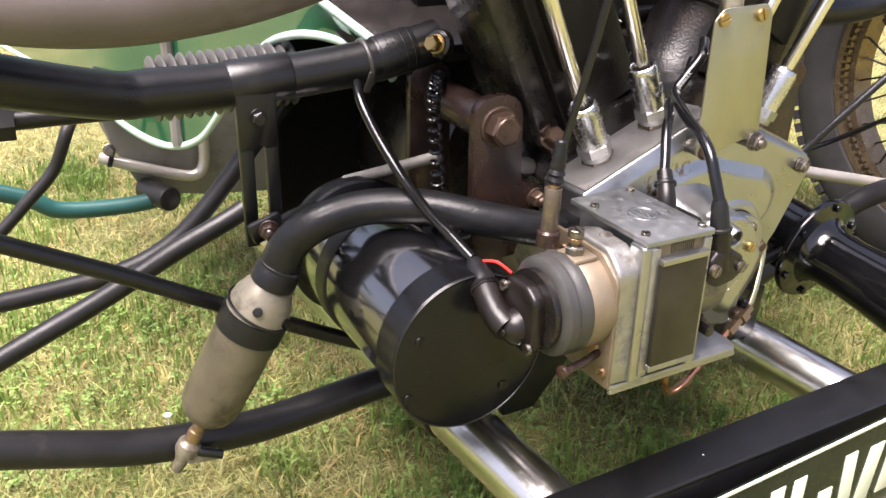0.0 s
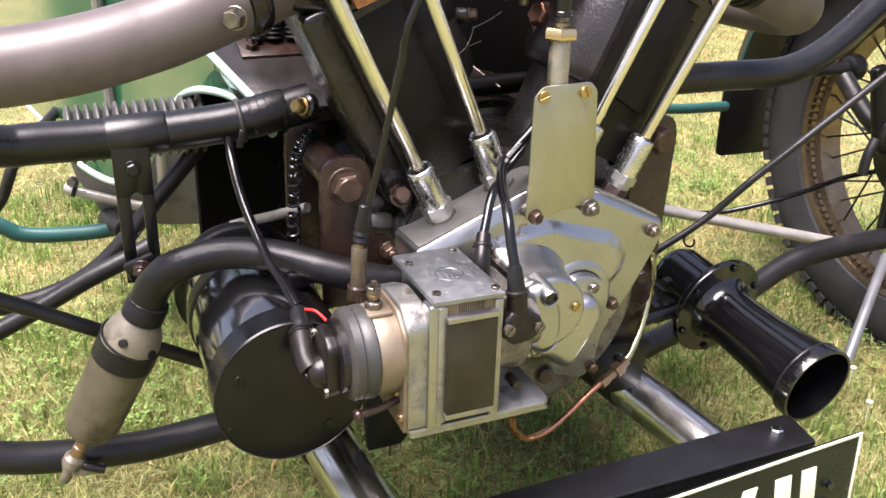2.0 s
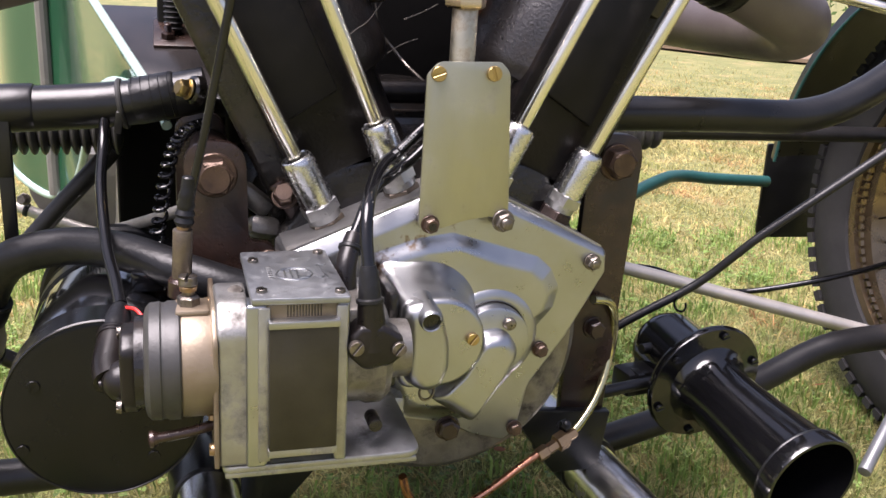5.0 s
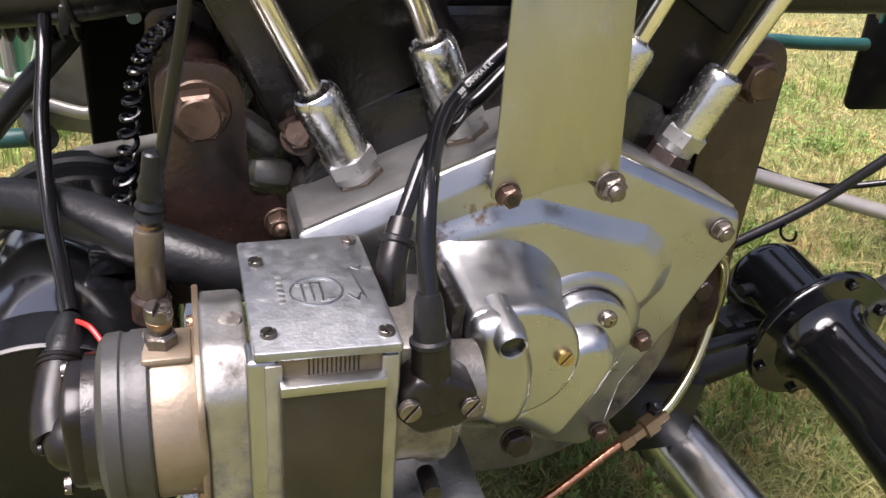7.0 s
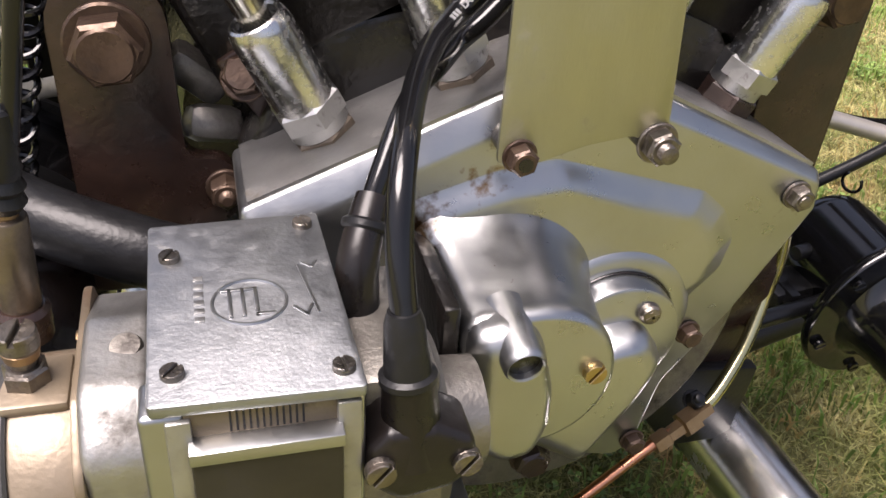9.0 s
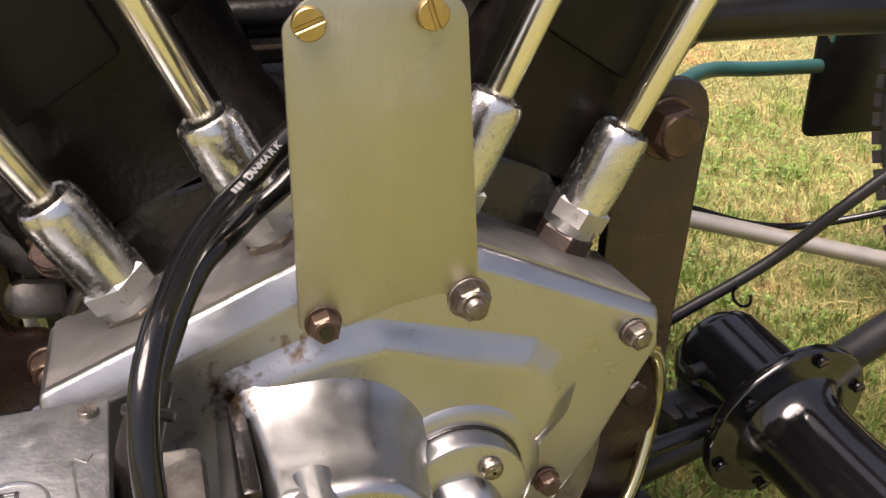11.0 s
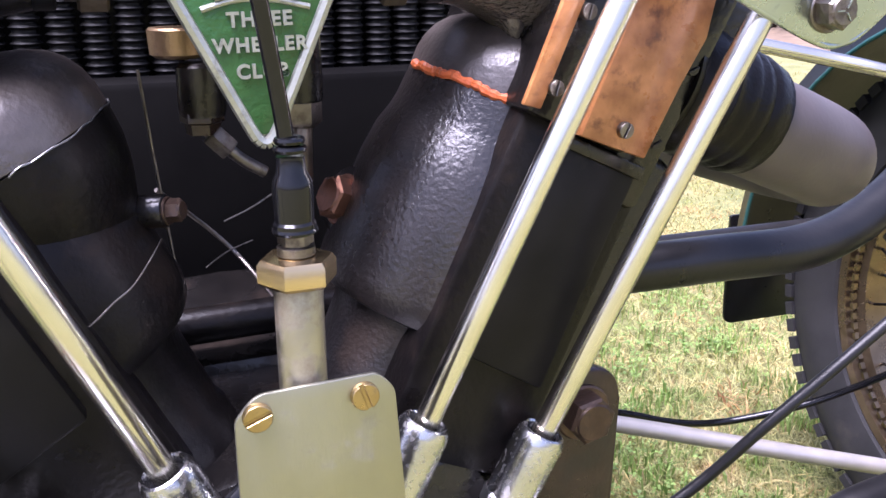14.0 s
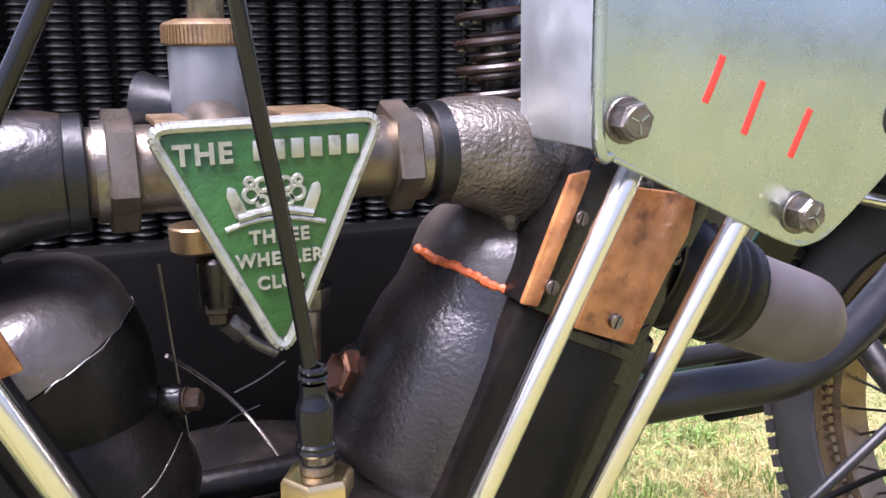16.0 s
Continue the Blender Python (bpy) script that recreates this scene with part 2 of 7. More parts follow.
CAP_BLACK = surf("black_cap_paint", (0.0025, 0.0025, 0.0028), (0.0045, 0.0045, 0.005), 20, (0.16, 0.30), 0.0, 0.05, 160, (0.012, 0.011, 0.010), 0.14, 50, ior=1.36)
# rougher copy of the plated sheet, paler and bluer for the skylight it faces
ZINC_SIDE = surf("sky_lit_plated_sheet", (0.52, 0.55, 0.56), (0.60, 0.63, 0.64), 25, (0.45, 0.6), 0.9, 0.12, 260, (0.25, 0.26, 0.25), 0.2, 60)
DARK_BARREL = surf("darker_barrel", (0.0034, 0.0030, 0.0030), (0.0080, 0.0066, 0.0060), 30, (0.24, 0.40), 0.0, 0.4, 300, (0.017, 0.012, 0.009), 0.42, 16, ior=1.28)
DULL_CHROME = surf("dull_pitted_chrome", (0.36, 0.36, 0.35), (0.47, 0.47, 0.46), 60, (0.26, 0.42), 1.0, 0.15, 420, (0.085, 0.070, 0.055), 0.36, 180)
MAGNET = surf("blackened_door", (0.034, 0.031, 0.023), (0.056, 0.051, 0.039), 30, (0.3, 0.45), 0.7, 0.1, 300, (0.02, 0.017, 0.013), 0.3, 25)
LAMINATE = surf("brown_laminations", (0.13, 0.105, 0.075), (0.20, 0.165, 0.12), 60, (0.35, 0.5), 0.7, 0.2, 500, (0.05, 0.035, 0.02), 0.5, 60)
TAN = surf("tan_ring", (0.135, 0.102, 0.064), (0.230, 0.186, 0.135), 26, (0.34, 0.54), 0.45, 0.2, 400, (0.085, 0.048, 0.027), 0.44, 42)
CARB_GREY = surf("grey_carburettor", (0.15, 0.155, 0.16), (0.21, 0.215, 0.22), 40, (0.35, 0.5), 0.6, 0.1, 300, (0.08, 0.075, 0.07), 0.3, 30)
WIRE_RED = surf("red_wire", (0.42, 0.015, 0.01), (0.5, 0.02, 0.015), 30, (0.35, 0.45), 0.0)
PRINT = surf("grey_print", (0.15, 0.15, 0.15), (0.21, 0.21, 0.21), 60, (0.4, 0.5), 0.0)
LEAF_DRY = surf("dry_leaf", (0.30, 0.10, 0.035), (0.42, 0.17, 0.06), 60, (0.5, 0.7), 0.0, 0.2, 200, objvar=0.25)
PETAL = surf("daisy_petal", (0.75, 0.75, 0.72), (0.8, 0.8, 0.77), 60, (0.5, 0.7), 0.0)
SOIL = surf("bare_soil", (0.11, 0.075, 0.048), (0.20, 0.14, 0.09), 9, (0.8, 0.95), 0.0, 0.6, 60, (0.32, 0.22, 0.12), 0.3, 5)
SHRUB = surf("shrub_leaf", (0.06, 0.12, 0.025), (0.12, 0.20, 0.045), 3, (0.4, 0.6), 0.0, island=0.45, thin=0.35)
GRASS = surf("grass_blade", (0.200, 0.265, 0.068), (0.560, 0.500, 0.245), 14.0, (0.6, 0.8), 0.0, island=0.48, dirt=(0.58, 0.38, 0.21), dirt_amount=0.38, dirt_scale=9, thin=0.5)
GRASS_DRY = surf("dry_grass_blade", (0.235, 0.270, 0.075), (0.560, 0.455, 0.210), 7.0, (0.6, 0.8), 0.0, island=0.5, dirt=(0.62, 0.34, 0.17), dirt_amount=0.50, dirt_scale=5, thin=0.5)
GRASS_GREEN = surf("fresh_grass_blade", (0.130, 0.235, 0.045), (0.300, 0.390, 0.110), 9.0, (0.5, 0.7), 0.0, island=0.4, thin=0.5)
CLOVER = surf("clover_leaf", (0.12, 0.215, 0.045), (0.24, 0.34, 0.09), 6, (0.5, 0.7), 0.0, island=0.45, thin=0.4)
LAWN = surf("lawn_ground", (0.10, 0.115, 0.035), (0.20, 0.185, 0.070), 6, (0.85, 0.98), 0.0, 0.8, 120, (0.24, 0.19, 0.09), 0.45, 3.0)

def stained(name, base, spots):
    """A copy of a surface with a few stains, each round a place given in the thing's own space, broken up by noise."""
    m = base.copy()
    m.name = name
    nd, ln = m.node_tree.nodes, m.node_tree.links
    b = nd["Principled BSDF"]
    tc = nd.new("ShaderNodeTexCoord")
    grain = nd.new("ShaderNodeTexNoise")
    grain.inputs["Scale"].default_value, grain.inputs["Detail"].default_value = 230.0, 6.0
    ln.new(tc.outputs["Object"], grain.inputs["Vector"])
    for centre, radius, colour, amount in spots:
        far = nd.new("ShaderNodeVectorMath")
        far.operation = "DISTANCE"
        far.inputs[1].default_value = centre
        ln.new(tc.outputs["Object"], far.inputs[0])
        near = nd.new("ShaderNodeMapRange")
        near.inputs["From Min"].default_value, near.inputs["From Max"].default_value = radius, 0.0
        near.inputs["To Max"].default_value = amount
        ln.new(far.outputs["Value"], near.inputs["Value"])
        both = nd.new("ShaderNodeMath")
        both.operation = "ADD"
        ln.new(near.outputs[0], both.inputs[0])
        ln.new(grain.outputs["Fac"], both.inputs[1])
        cut = nd.new("ShaderNodeMapRange")
        cut.inputs["From Min"].default_value, cut.inputs["From Max"].default_value = 0.74, 0.98
        ln.new(both.outputs[0], cut.inputs["Value"])
        mix = nd.new("ShaderNodeMix")
        mix.data_type = "RGBA"
        mix.inputs["B"].default_value = (*colour, 1)
        ln.new(b.inputs["Base Color"].links[0].from_socket, mix.inputs["A"])
        ln.new(cut.outputs[0], mix.inputs["Factor"])
        ln.new(mix.outputs["Result"], b.inputs["Base Color"])
    return m


# ---- building helpers ----
def V(*a):
    return Vector(a)


def thing(name, base, label, category, group="", kind=""):
    e = new(name)
    e.empty_display_size = 0.05
    e.location = base
    return tagged(e, label, category, group, kind)


def root_of(ob):
    while ob.parent:
        ob = ob.parent
    return ob


def part(name, bm, material, parent, label="", angle=35):
    """Links a bmesh, in world metres, as one mesh object under a thing or a part."""
    base = Vector(root_of(parent).location)
    bmesh.ops.translate(bm, verts=bm.verts, vec=-base)
    me = bpy.data.meshes.new(name)
    bm.to_mesh(me)
    bm.free()
    me.materials.append(material)
    me.polygons.foreach_set("use_smooth", [True] * len(me.polygons))
    me.set_sharp_from_angle(angle=radians(angle))
    ob = new(name, me)
    ob.parent = parent
    return tagged(ob, label) if label else ob


def single(name, bm, material, base, label, category, group="", kind="", angle=35):
    """A thing of one mesh."""
    base = Vector(base)
    bmesh.ops.translate(bm, verts=bm.verts, vec=-base)
    me = bpy.data.meshes.new(name)
    bm.to_mesh(me)
    bm.free()
    me.materials.append(material)
    me.polygons.foreach_set("use_smooth", [True] * len(me.polygons))
    me.set_sharp_from_angle(angle=radians(angle))
    ob = new(name, me)
    ob.location = base
    return tagged(ob, label, category, group, kind)


def axes(way):
    w = Vector(way).normalized()
    a = w.orthogonal().normalized() if abs(w.z) > 0.95 else w.cross(Vector((0, 0, 1))).normalized()
    return a, w.cross(a).normalized(), w


def lathe(origin, way, profile, seg=32, bm=None, squash=(1, 1), phase=0.0):
    """Turns a profile of (distance along way, radius) about an axis; both ends are closed."""
    bm = bm or bmesh.new()
    o = Vector(origin)
    a, b, w = axes(way)
    rings = []
    for d, r in profile:
        if r < 1e-6:
            rings.append([bm.verts.new(o + w * d)])
            continue
        rings.append([bm.verts.new(o + w * d + a * (r * squash[0] * math.cos(phase + 2 * math.pi * i / seg)) + b * (r * squash[1] * math.sin(phase + 2 * math.pi * i / seg))) for i in range(seg)])
    for p, q in zip(rings, rings[1:]):
        if len(p) == 1 and len(q) == 1:
            continue
        for i in range(seg):
            j = (i + 1) % seg
            if len(p) == 1:
                bm.faces.new((p[0], q[j], q[i]))
            elif len(q) == 1:
                bm.faces.new((p[i], p[j], q[0]))
            else:
                bm.faces.new((p[i], p[j], q[j], q[i]))
    for ring, flip in ((rings[0], True), (rings[-1], False)):
        if len(ring) > 2:
            bm.faces.new(ring[::-1] if flip else ring)
    bmesh.ops.recalc_face_normals(bm, faces=bm.faces)
    return bm


def rod(p, q, r, seg=20, edge=None, bm=None):
    """A straight round bar with softened ends."""
    p, q = Vector(p), Vector(q)
    n = (q - p).length
    e = min(edge if edge is not None else r * 0.15, n * 0.3, r * 0.5)
    return lathe(p, q - p, [(0, r - e), (e * 0.3, r - e * 0.3), (e, r), (n - e, r), (n - e * 0.3, r - e * 0.3), (n, r - e)], seg, bm)


def smooth_path(points, steps=8):
    pts = [Vector(p) for p in points]
    out = []
    for i in range(len(pts) - 1):
        p0, p1, p2, p3 = pts[max(i - 1, 0)], pts[i], pts[i + 1], pts[min(i + 2, len(pts) - 1)]
        for k in range(steps):
            t = k / steps
            out.append(0.5 * ((2 * p1) + (p2 - p0) * t + (2 * p0 - 5 * p1 + 4 * p2 - p3) * t * t + (3 * p1 - p0 - 3 * p2 + p3) * t ** 3))
    out.append(pts[-1])
    return out


def sweep(path, r, seg=12, bm=None, smooth=8):
    """A bent tube; r is one radius or a function of the share of the way."""
    bm = bm or bmesh.new()
    pts = smooth_path(path, smooth) if smooth else [Vector(p) for p in path]
    n = len(pts)
    t0 = (pts[1] - pts[0]).normalized()
    a, b, _ = axes(t0)
    prev = t0
    rings = []
    for i, p in enumerate(pts):
        t = (pts[min(i + 1, n - 1)] - pts[max(i - 1, 0)]).normalized()
        turn = prev.rotation_difference(t)
        a, b, prev = turn @ a, turn @ b, t
        rad = r(i / (n - 1)) if callable(r) else r
        rings.append([bm.verts.new(p + a * (rad * math.cos(2 * math.pi * k / seg)) + b * (rad * math.sin(2 * math.pi * k / seg))) for k in range(seg)])
    for p, q in zip(rings, rings[1:]):
        for i in range(seg):
            j = (i + 1) % seg
            bm.faces.new((p[i], p[j], q[j], q[i]))
    bm.faces.new(rings[0][::-1])
    bm.faces.new(rings[-1])
    bmesh.ops.recalc_face_normals(bm, faces=bm.faces)
    return bm


def prism(front, depth, bevel=0.0, segments=2, bm=None, back_scale=None):
    """A slab: the loop of 3D points front, carried along the vector depth, with softened edges."""
    own = bmesh.new()
    d = Vector(depth)
    f = [own.verts.new(Vector(p)) for p in front]
    mid = sum((Vector(p) for p in front), Vector()) / len(front)
    g = [own.verts.new((mid + (Vector(p) - mid) * back_scale if back_scale else Vector(p)) + d) for p in front]
    own.faces.new(f)
    own.faces.new(g[::-1])
    n = len(f)
    for i in range(n):
        j = (i + 1) % n
        own.faces.new((f[i], g[i], g[j], f[j]))
    bmesh.ops.recalc_face_normals(own, faces=own.faces)
    if bevel:
        sharp = [e for e in own.edges if len(e.link_faces) == 2 and e.calc_face_angle(0) > 0.6]
        bmesh.ops.bevel(own, geom=sharp, offset=bevel, segments=segments, affect="EDGES", profile=0.5, clamp_overlap=True)
    if bm is None:
        return own
    me = bpy.data.meshes.new("tmp")
    own.to_mesh(me)
    own.free()
    bm.from_mesh(me)
    bpy.data.meshes.remove(me)
    return bm


def box(x0, x1, y0, y1, z0, z1, bevel=0.0015, bm=None, segments=2):
    return prism([(x0, y0, z0), (x1, y0, z0), (x1, y0, z1), (x0, y0, z1)], (0, y1 - y0, 0), bevel, segments, bm)


def turned_box(centre, size, turn, bevel=0.0015, bm=None):
    """A block of that size, turned by the matrix or Euler degrees given."""
    m = turn if isinstance(turn, Matrix) else Euler([radians(a) for a in turn]).to_matrix()
    sx, sy, sz = (s / 2 for s in size)
    c = Vector(centre)
    loop = [c + m @ Vector(p) for p in ((-sx, -sy, -sz), (sx, -sy, -sz), (sx, -sy, sz), (-sx, -sy, sz))]
    return prism(loop, m @ Vector((0, 2 * sy, 0)), bevel, 2, bm)


def rounded(corners, steps=5):
    """A loop of (a, b, radius) corners as a list of (a, b) points with the corners rounded."""
    out = []
    n = len(corners)
    for i in range(n):
        p = Vector(corners[i][:2])
        r = corners[i][2] if len(corners[i]) > 2 else 0
        if r <= 0:
            out.append((p.x, p.y))
            continue
        a = (Vector(corners[i - 1][:2]) - p).normalized()
        b = (Vector(corners[(i + 1) % n][:2]) - p).normalized()
        half = math.acos(max(-1, min(1, a.dot(b)))) / 2
        cut = r / max(math.tan(half), 1e-3)
        s, e = p + a * cut, p + b * cut
        for k in range(steps + 1):
            t = k / steps
            q = s * (1 - t) ** 2 + p * 2 * t * (1 - t) + e * t * t
            out.append((q.x, q.y))
    return out


def xz(loop, y):
    return [(a, y, b) for a, b in loop]


def hexagon(centre, way, af, h, bm=None, dome=0.12, phase=0.0):
    """A hexagon head or nut, with a chamfered top, standing on centre."""
    r = af / math.sqrt(3)
    bm = lathe(centre, way, [(0, r), (h * 0.86, r), (h, r * 0.88)], 6, bm, phase=phase)
    lathe(Vector(centre) + Vector(way).normalized() * (h * 0.98), way, [(0, r * 0.80), (h * dome, r * 0.72)], 18, bm)
    return bm


def bolt(parent, centre, way, af, h, material=None, washer=True, stud=0.0, name="bolt", label="", phase=0.3):
    """A hexagon bolt with its washer as a part; with a stud, the thread's end stands out of a nut."""
    c, w = Vector(centre), Vector(way).normalized()
    bm = bmesh.new()
    lift = 0.0
    if washer:
        lift = af * 0.12
        lathe(c, w, [(0, af * 0.68), (lift * 0.7, af * 0.68), (lift, af * 0.64)], 24, bm)
    hexagon(c + w * lift, w, af, h, bm, phase=phase)
    if stud:
        d = lift + h
        prof = []
        k = 0
        while d < lift + h + stud:
            prof += [(d, af * (0.29 if k % 2 else 0.25))]
            d += af * 0.05
            k += 1
        prof.append((d, af * 0.18))
        lathe(c, w, [(lift + h * 0.8, af * 0.25)] + prof, 16, bm)
    return part(name, bm, material or STEEL, parent, label)


def slot_screw(parent, centre, way, r, h, material=None, phase=0.5, name="screw", label="", cross=False):
    """A cheese-head screw with a cut slot."""
    c, w = Vector(centre), Vector(way).normalized()
    a, b, _ = axes(w)
    s1 = a * math.cos(phase) + b * math.sin(phase)
    s2 = w.cross(s1)
    bm = lathe(c, w, [(0, r), (h * 0.45, r), (h * 0.6, r * 0.97)], 24)
    k = r * 0.14
    if cross:
        lathe(c, w, [(h * 0.55, r * 0.96), (h * 0.85, r * 0.8), (h, r * 0.4)], 24, bm)
        for d1, d2 in ((s1, s2), (s2, s1)):
            loop = [c + w * h * 0.9 + d1 * i * r * 0.6 + d2 * j * k for i, j in ((-1, -1), (1, -1), (1, 1), (-1, 1))]
            prism(loop, w * h * 0.14, 0, 2, bm)
    else:
        for side in (-1, 1):
            arc = []
            a0 = math.asin(k / r)
            for i in range(13):
                t = a0 + (math.pi - 2 * a0) * i / 12
                arc.append(c + w * h * 0.55 + s1 * (r * 0.97 * math.cos(t)) + s2 * (side * r * 0.97 * math.sin(t)))
            prism(arc, w * h * 0.45, r * 0.06, 1, bm)
    return part(name, bm, material or STEEL, parent, label)


def torus(centre, way, big, small, seg=40, ring=10, bm=None, arc=1.0, start=0.0):
    bm = bm or bmesh.new()
    a, b, w = axes(way)
    c = Vector(centre)
    n = max(3, int(seg * arc))
    path = []
    for i in range(n + (0 if arc >= 1 else 1)):
        t = 2 * math.pi * (start + arc * i / n)
        path.append((c + (a * math.cos(t) + b * math.sin(t)) * big, a * math.cos(t) + b * math.sin(t)))
    rings = [[bm.verts.new(p + d * (small * math.cos(2 * math.pi * k / ring)) + w * (small * math.sin(2 * math.pi * k / ring))) for k in range(ring)] for p, d in path]
    m = len(rings)
    for i in range(m if arc >= 1 else m - 1):
        p, q = rings[i], rings[(i + 1) % m]
        for k in range(ring):
            j = (k + 1) % ring
            bm.faces.new((p[k], p[j], q[j], q[k]))
    if arc < 1:
        bm.faces.new(rings[0])
        bm.faces.new(rings[-1][::-1])
    bmesh.ops.recalc_face_normals(bm, faces=bm.faces)
    return bm


def helix(p, q, big, small, turns, seg=16, ring=8, bm=None):
    p, q = Vector(p), Vector(q)
    a, b, w = axes(q - p)
    n = int(turns * seg)
    path = [p + (q - p) * (i / n) + (a * math.cos(2 * math.pi * i / seg) + b * math.sin(2 * math.pi * i / seg)) * big for i in range(n + 1)]
    return sweep(path, small, ring, bm, 0)


def sheet(rows, thick, bm=None):
    """A curved panel through rows of points, given a thickness by its normals."""
    own = bmesh.new()
    grid = [[own.verts.new(Vector(p)) for p in row] for row in rows]
    for r0, r1 in zip(grid, grid[1:]):
        for i in range(len(r0) - 1):
            own.faces.new((r0[i], r0[i + 1], r1[i + 1], r1[i]))
    bmesh.ops.recalc_face_normals(own, faces=own.faces)
    bmesh.ops.solidify(own, geom=own.faces[:], thickness=thick)
    return own


def writing(parent, text, size, centre, right, up, depth, material, name="lettering", label=""):
    """Raised letters in the built-in font, centred on a place, as one mesh."""
    cu = bpy.data.curves.new("tmp", "FONT")
    cu.body, cu.size, cu.extrude, cu.align_x, cu.align_y = text, size, depth, "CENTER", "CENTER"
    cu.offset = size * 0.034
    cu.space_character = 1.16
    tmp = bpy.data.objects.new("tmp", cu)
    scene.collection.objects.link(tmp)
    dg = bpy.context.evaluated_depsgraph_get()
    me = bpy.data.meshes.new_from_object(tmp.evaluated_get(dg))
    bpy.data.objects.remove(tmp)
    bpy.data.curves.remove(cu)
    bm = bmesh.new()
    bm.from_mesh(me)
    bpy.data.meshes.remove(me)
    r, u = Vector(right).normalized(), Vector(up).normalized()
    u = (u - r * u.dot(r)).normalized()
    n = r.cross(u)
    m = Matrix((r, u, n)).transposed().to_4x4()
    bmesh.ops.transform(bm, matrix=Matrix.Translation(centre) @ m, verts=bm.verts)
    return part(name, bm, material, parent, label)

# ---- ground, lawn and the far bed ----
bm = bmesh.new()
rows_y = [-150, -20, -4, -1, 0, 1, 2, 3, 5, 9, 16, 40, 250]
rows_x = [-200, -30, -6, -2, -1, 0, 1, 2, 3, 5, 9, 16, 40, 250]
gv = [[bm.verts.new((x, y, -0.012 + 0.006 * math.sin(x * 2.1) * math.cos(y * 1.7) if abs(x) < 20 and abs(y) < 20 else -0.012)) for x in rows_x] for y in rows_y]
for a, b in zip(gv, gv[1:]):
    for i in range(len(a) - 1):
        bm.faces.new((a[i], a[i + 1], b[i + 1], b[i]))
single("ground", bm, LAWN, (0, 0, 0), "mown lawn of yellowing grass, thatch and clover", "lawn", kind="structure")


def blades(name, label, count, area, tall, wide, material, seed, lean=0.5):
    """Short blades of grass, each a bent strip, thinning out from the middle of a stretch of ground."""
    g = np.random.default_rng(seed)
    mx, my, sx, sy = area
    cx, cy = g.normal(mx, sx, count), g.normal(my, sy, count)
    h = g.uniform(tall[0], tall[1], count) * (0.75 + 0.5 * np.abs(np.sin(cx * 3.1 + 1.3 * np.sin(cy * 2.3))))
    w = g.uniform(wide[0], wide[1], count)
    t = g.uniform(0, 2 * math.pi, count)
    out = g.uniform(0.15, 1.0, count) * lean * h * 1.6
    d = g.uniform(0, 2 * math.pi, count)
    ax, ay = np.cos(t) * w, np.sin(t) * w
    ox, oy = np.cos(d) * out, np.sin(d) * out
    z0 = np.full(count, -0.016)
    hz = np.where(out > h, h * 0.6, h)
    verts = np.empty((count, 5, 3))
    verts[:, 0] = np.stack((cx - ax, cy - ay, z0), 1)
    verts[:, 1] = np.stack((cx + ax, cy + ay, z0), 1)
    verts[:, 2] = np.stack((cx - ax * 0.8 + ox * 0.4, cy - ay * 0.8 + oy * 0.4, z0 + hz * 0.65), 1)
    verts[:, 3] = np.stack((cx + ax * 0.8 + ox * 0.4, cy + ay * 0.8 + oy * 0.4, z0 + hz * 0.65), 1)
    verts[:, 4] = np.stack((cx + ox, cy + oy, z0 + hz), 1)
    k = np.arange(count) * 5
    faces = [f for i in k.tolist() for f in ((i, i + 1, i + 3, i + 2), (i + 2, i + 3, i + 4))]
    me = bpy.data.meshes.new(name)
    me.from_pydata(verts.reshape(-1, 3).tolist(), [], faces)
    me.materials.append(material)
    return tagged(new(name, me), label, "grass", kind="stuff")


blades("lawn_grass", "short mown green and straw-coloured grass blades", 230000, (0.75, 1.05, 0.75, 0.62), (0.008, 0.024), (0.0007, 0.0016), GRASS, 3, 1.3)
blades("lawn_grass", "short mown grass farther out on the lawn", 200000, (1.8, 2.6, 1.7, 1.7), (0.010, 0.028), (0.0012, 0.0028), GRASS_DRY, 4, 1.5)


def tufts(count, patches, seed):
    """Fresh green blades in loose clumps among the straw."""
    g = np.random.default_rng(seed)
    verts, faces = [], []
    for _ in range(patches):
        px, py, spread = g.uniform(-0.5, 1.9), g.uniform(0.25, 2.0), g.uniform(0.015, 0.05)
        for _ in range(int(count / patches * g.uniform(0.3, 1.7))):
            x, y = px + g.normal(0, spread), py + g.normal(0, spread)
            t, h, w, lean = g.uniform(0, 6.28), g.uniform(0.010, 0.026), g.uniform(0.0009, 0.0021), g.uniform(0.003, 0.022)
            a = t + g.uniform(-1.2, 1.2) + 1.57
            dx, dy, wx, wy = math.cos(t), math.sin(t), math.cos(a) * w, math.sin(a) * w
            i = len(verts)
            verts += [(x - wx * 0.6, y - wy * 0.6, -0.014), (x + wx * 0.6, y + wy * 0.6, -0.014), (x - wx + dx * lean * 0.35, y - wy + dy * lean * 0.35, h * 0.6), (x + wx + dx * lean * 0.35, y + wy + dy * lean * 0.35, h * 0.6), (x + dx * lean, y + dy * lean, h * 0.85)]
            faces += [(i, i + 1, i + 3, i + 2), (i + 2, i + 3, i + 4)]
    me = bpy.data.meshes.new("grass_tufts")
    me.from_pydata(verts, [], faces)
    me.materials.append(GRASS_GREEN)
    return tagged(new("grass_tufts", me), "clumps of fresh green grass in the lawn", "grass", kind="stuff")


tufts(24000, 520, 17)


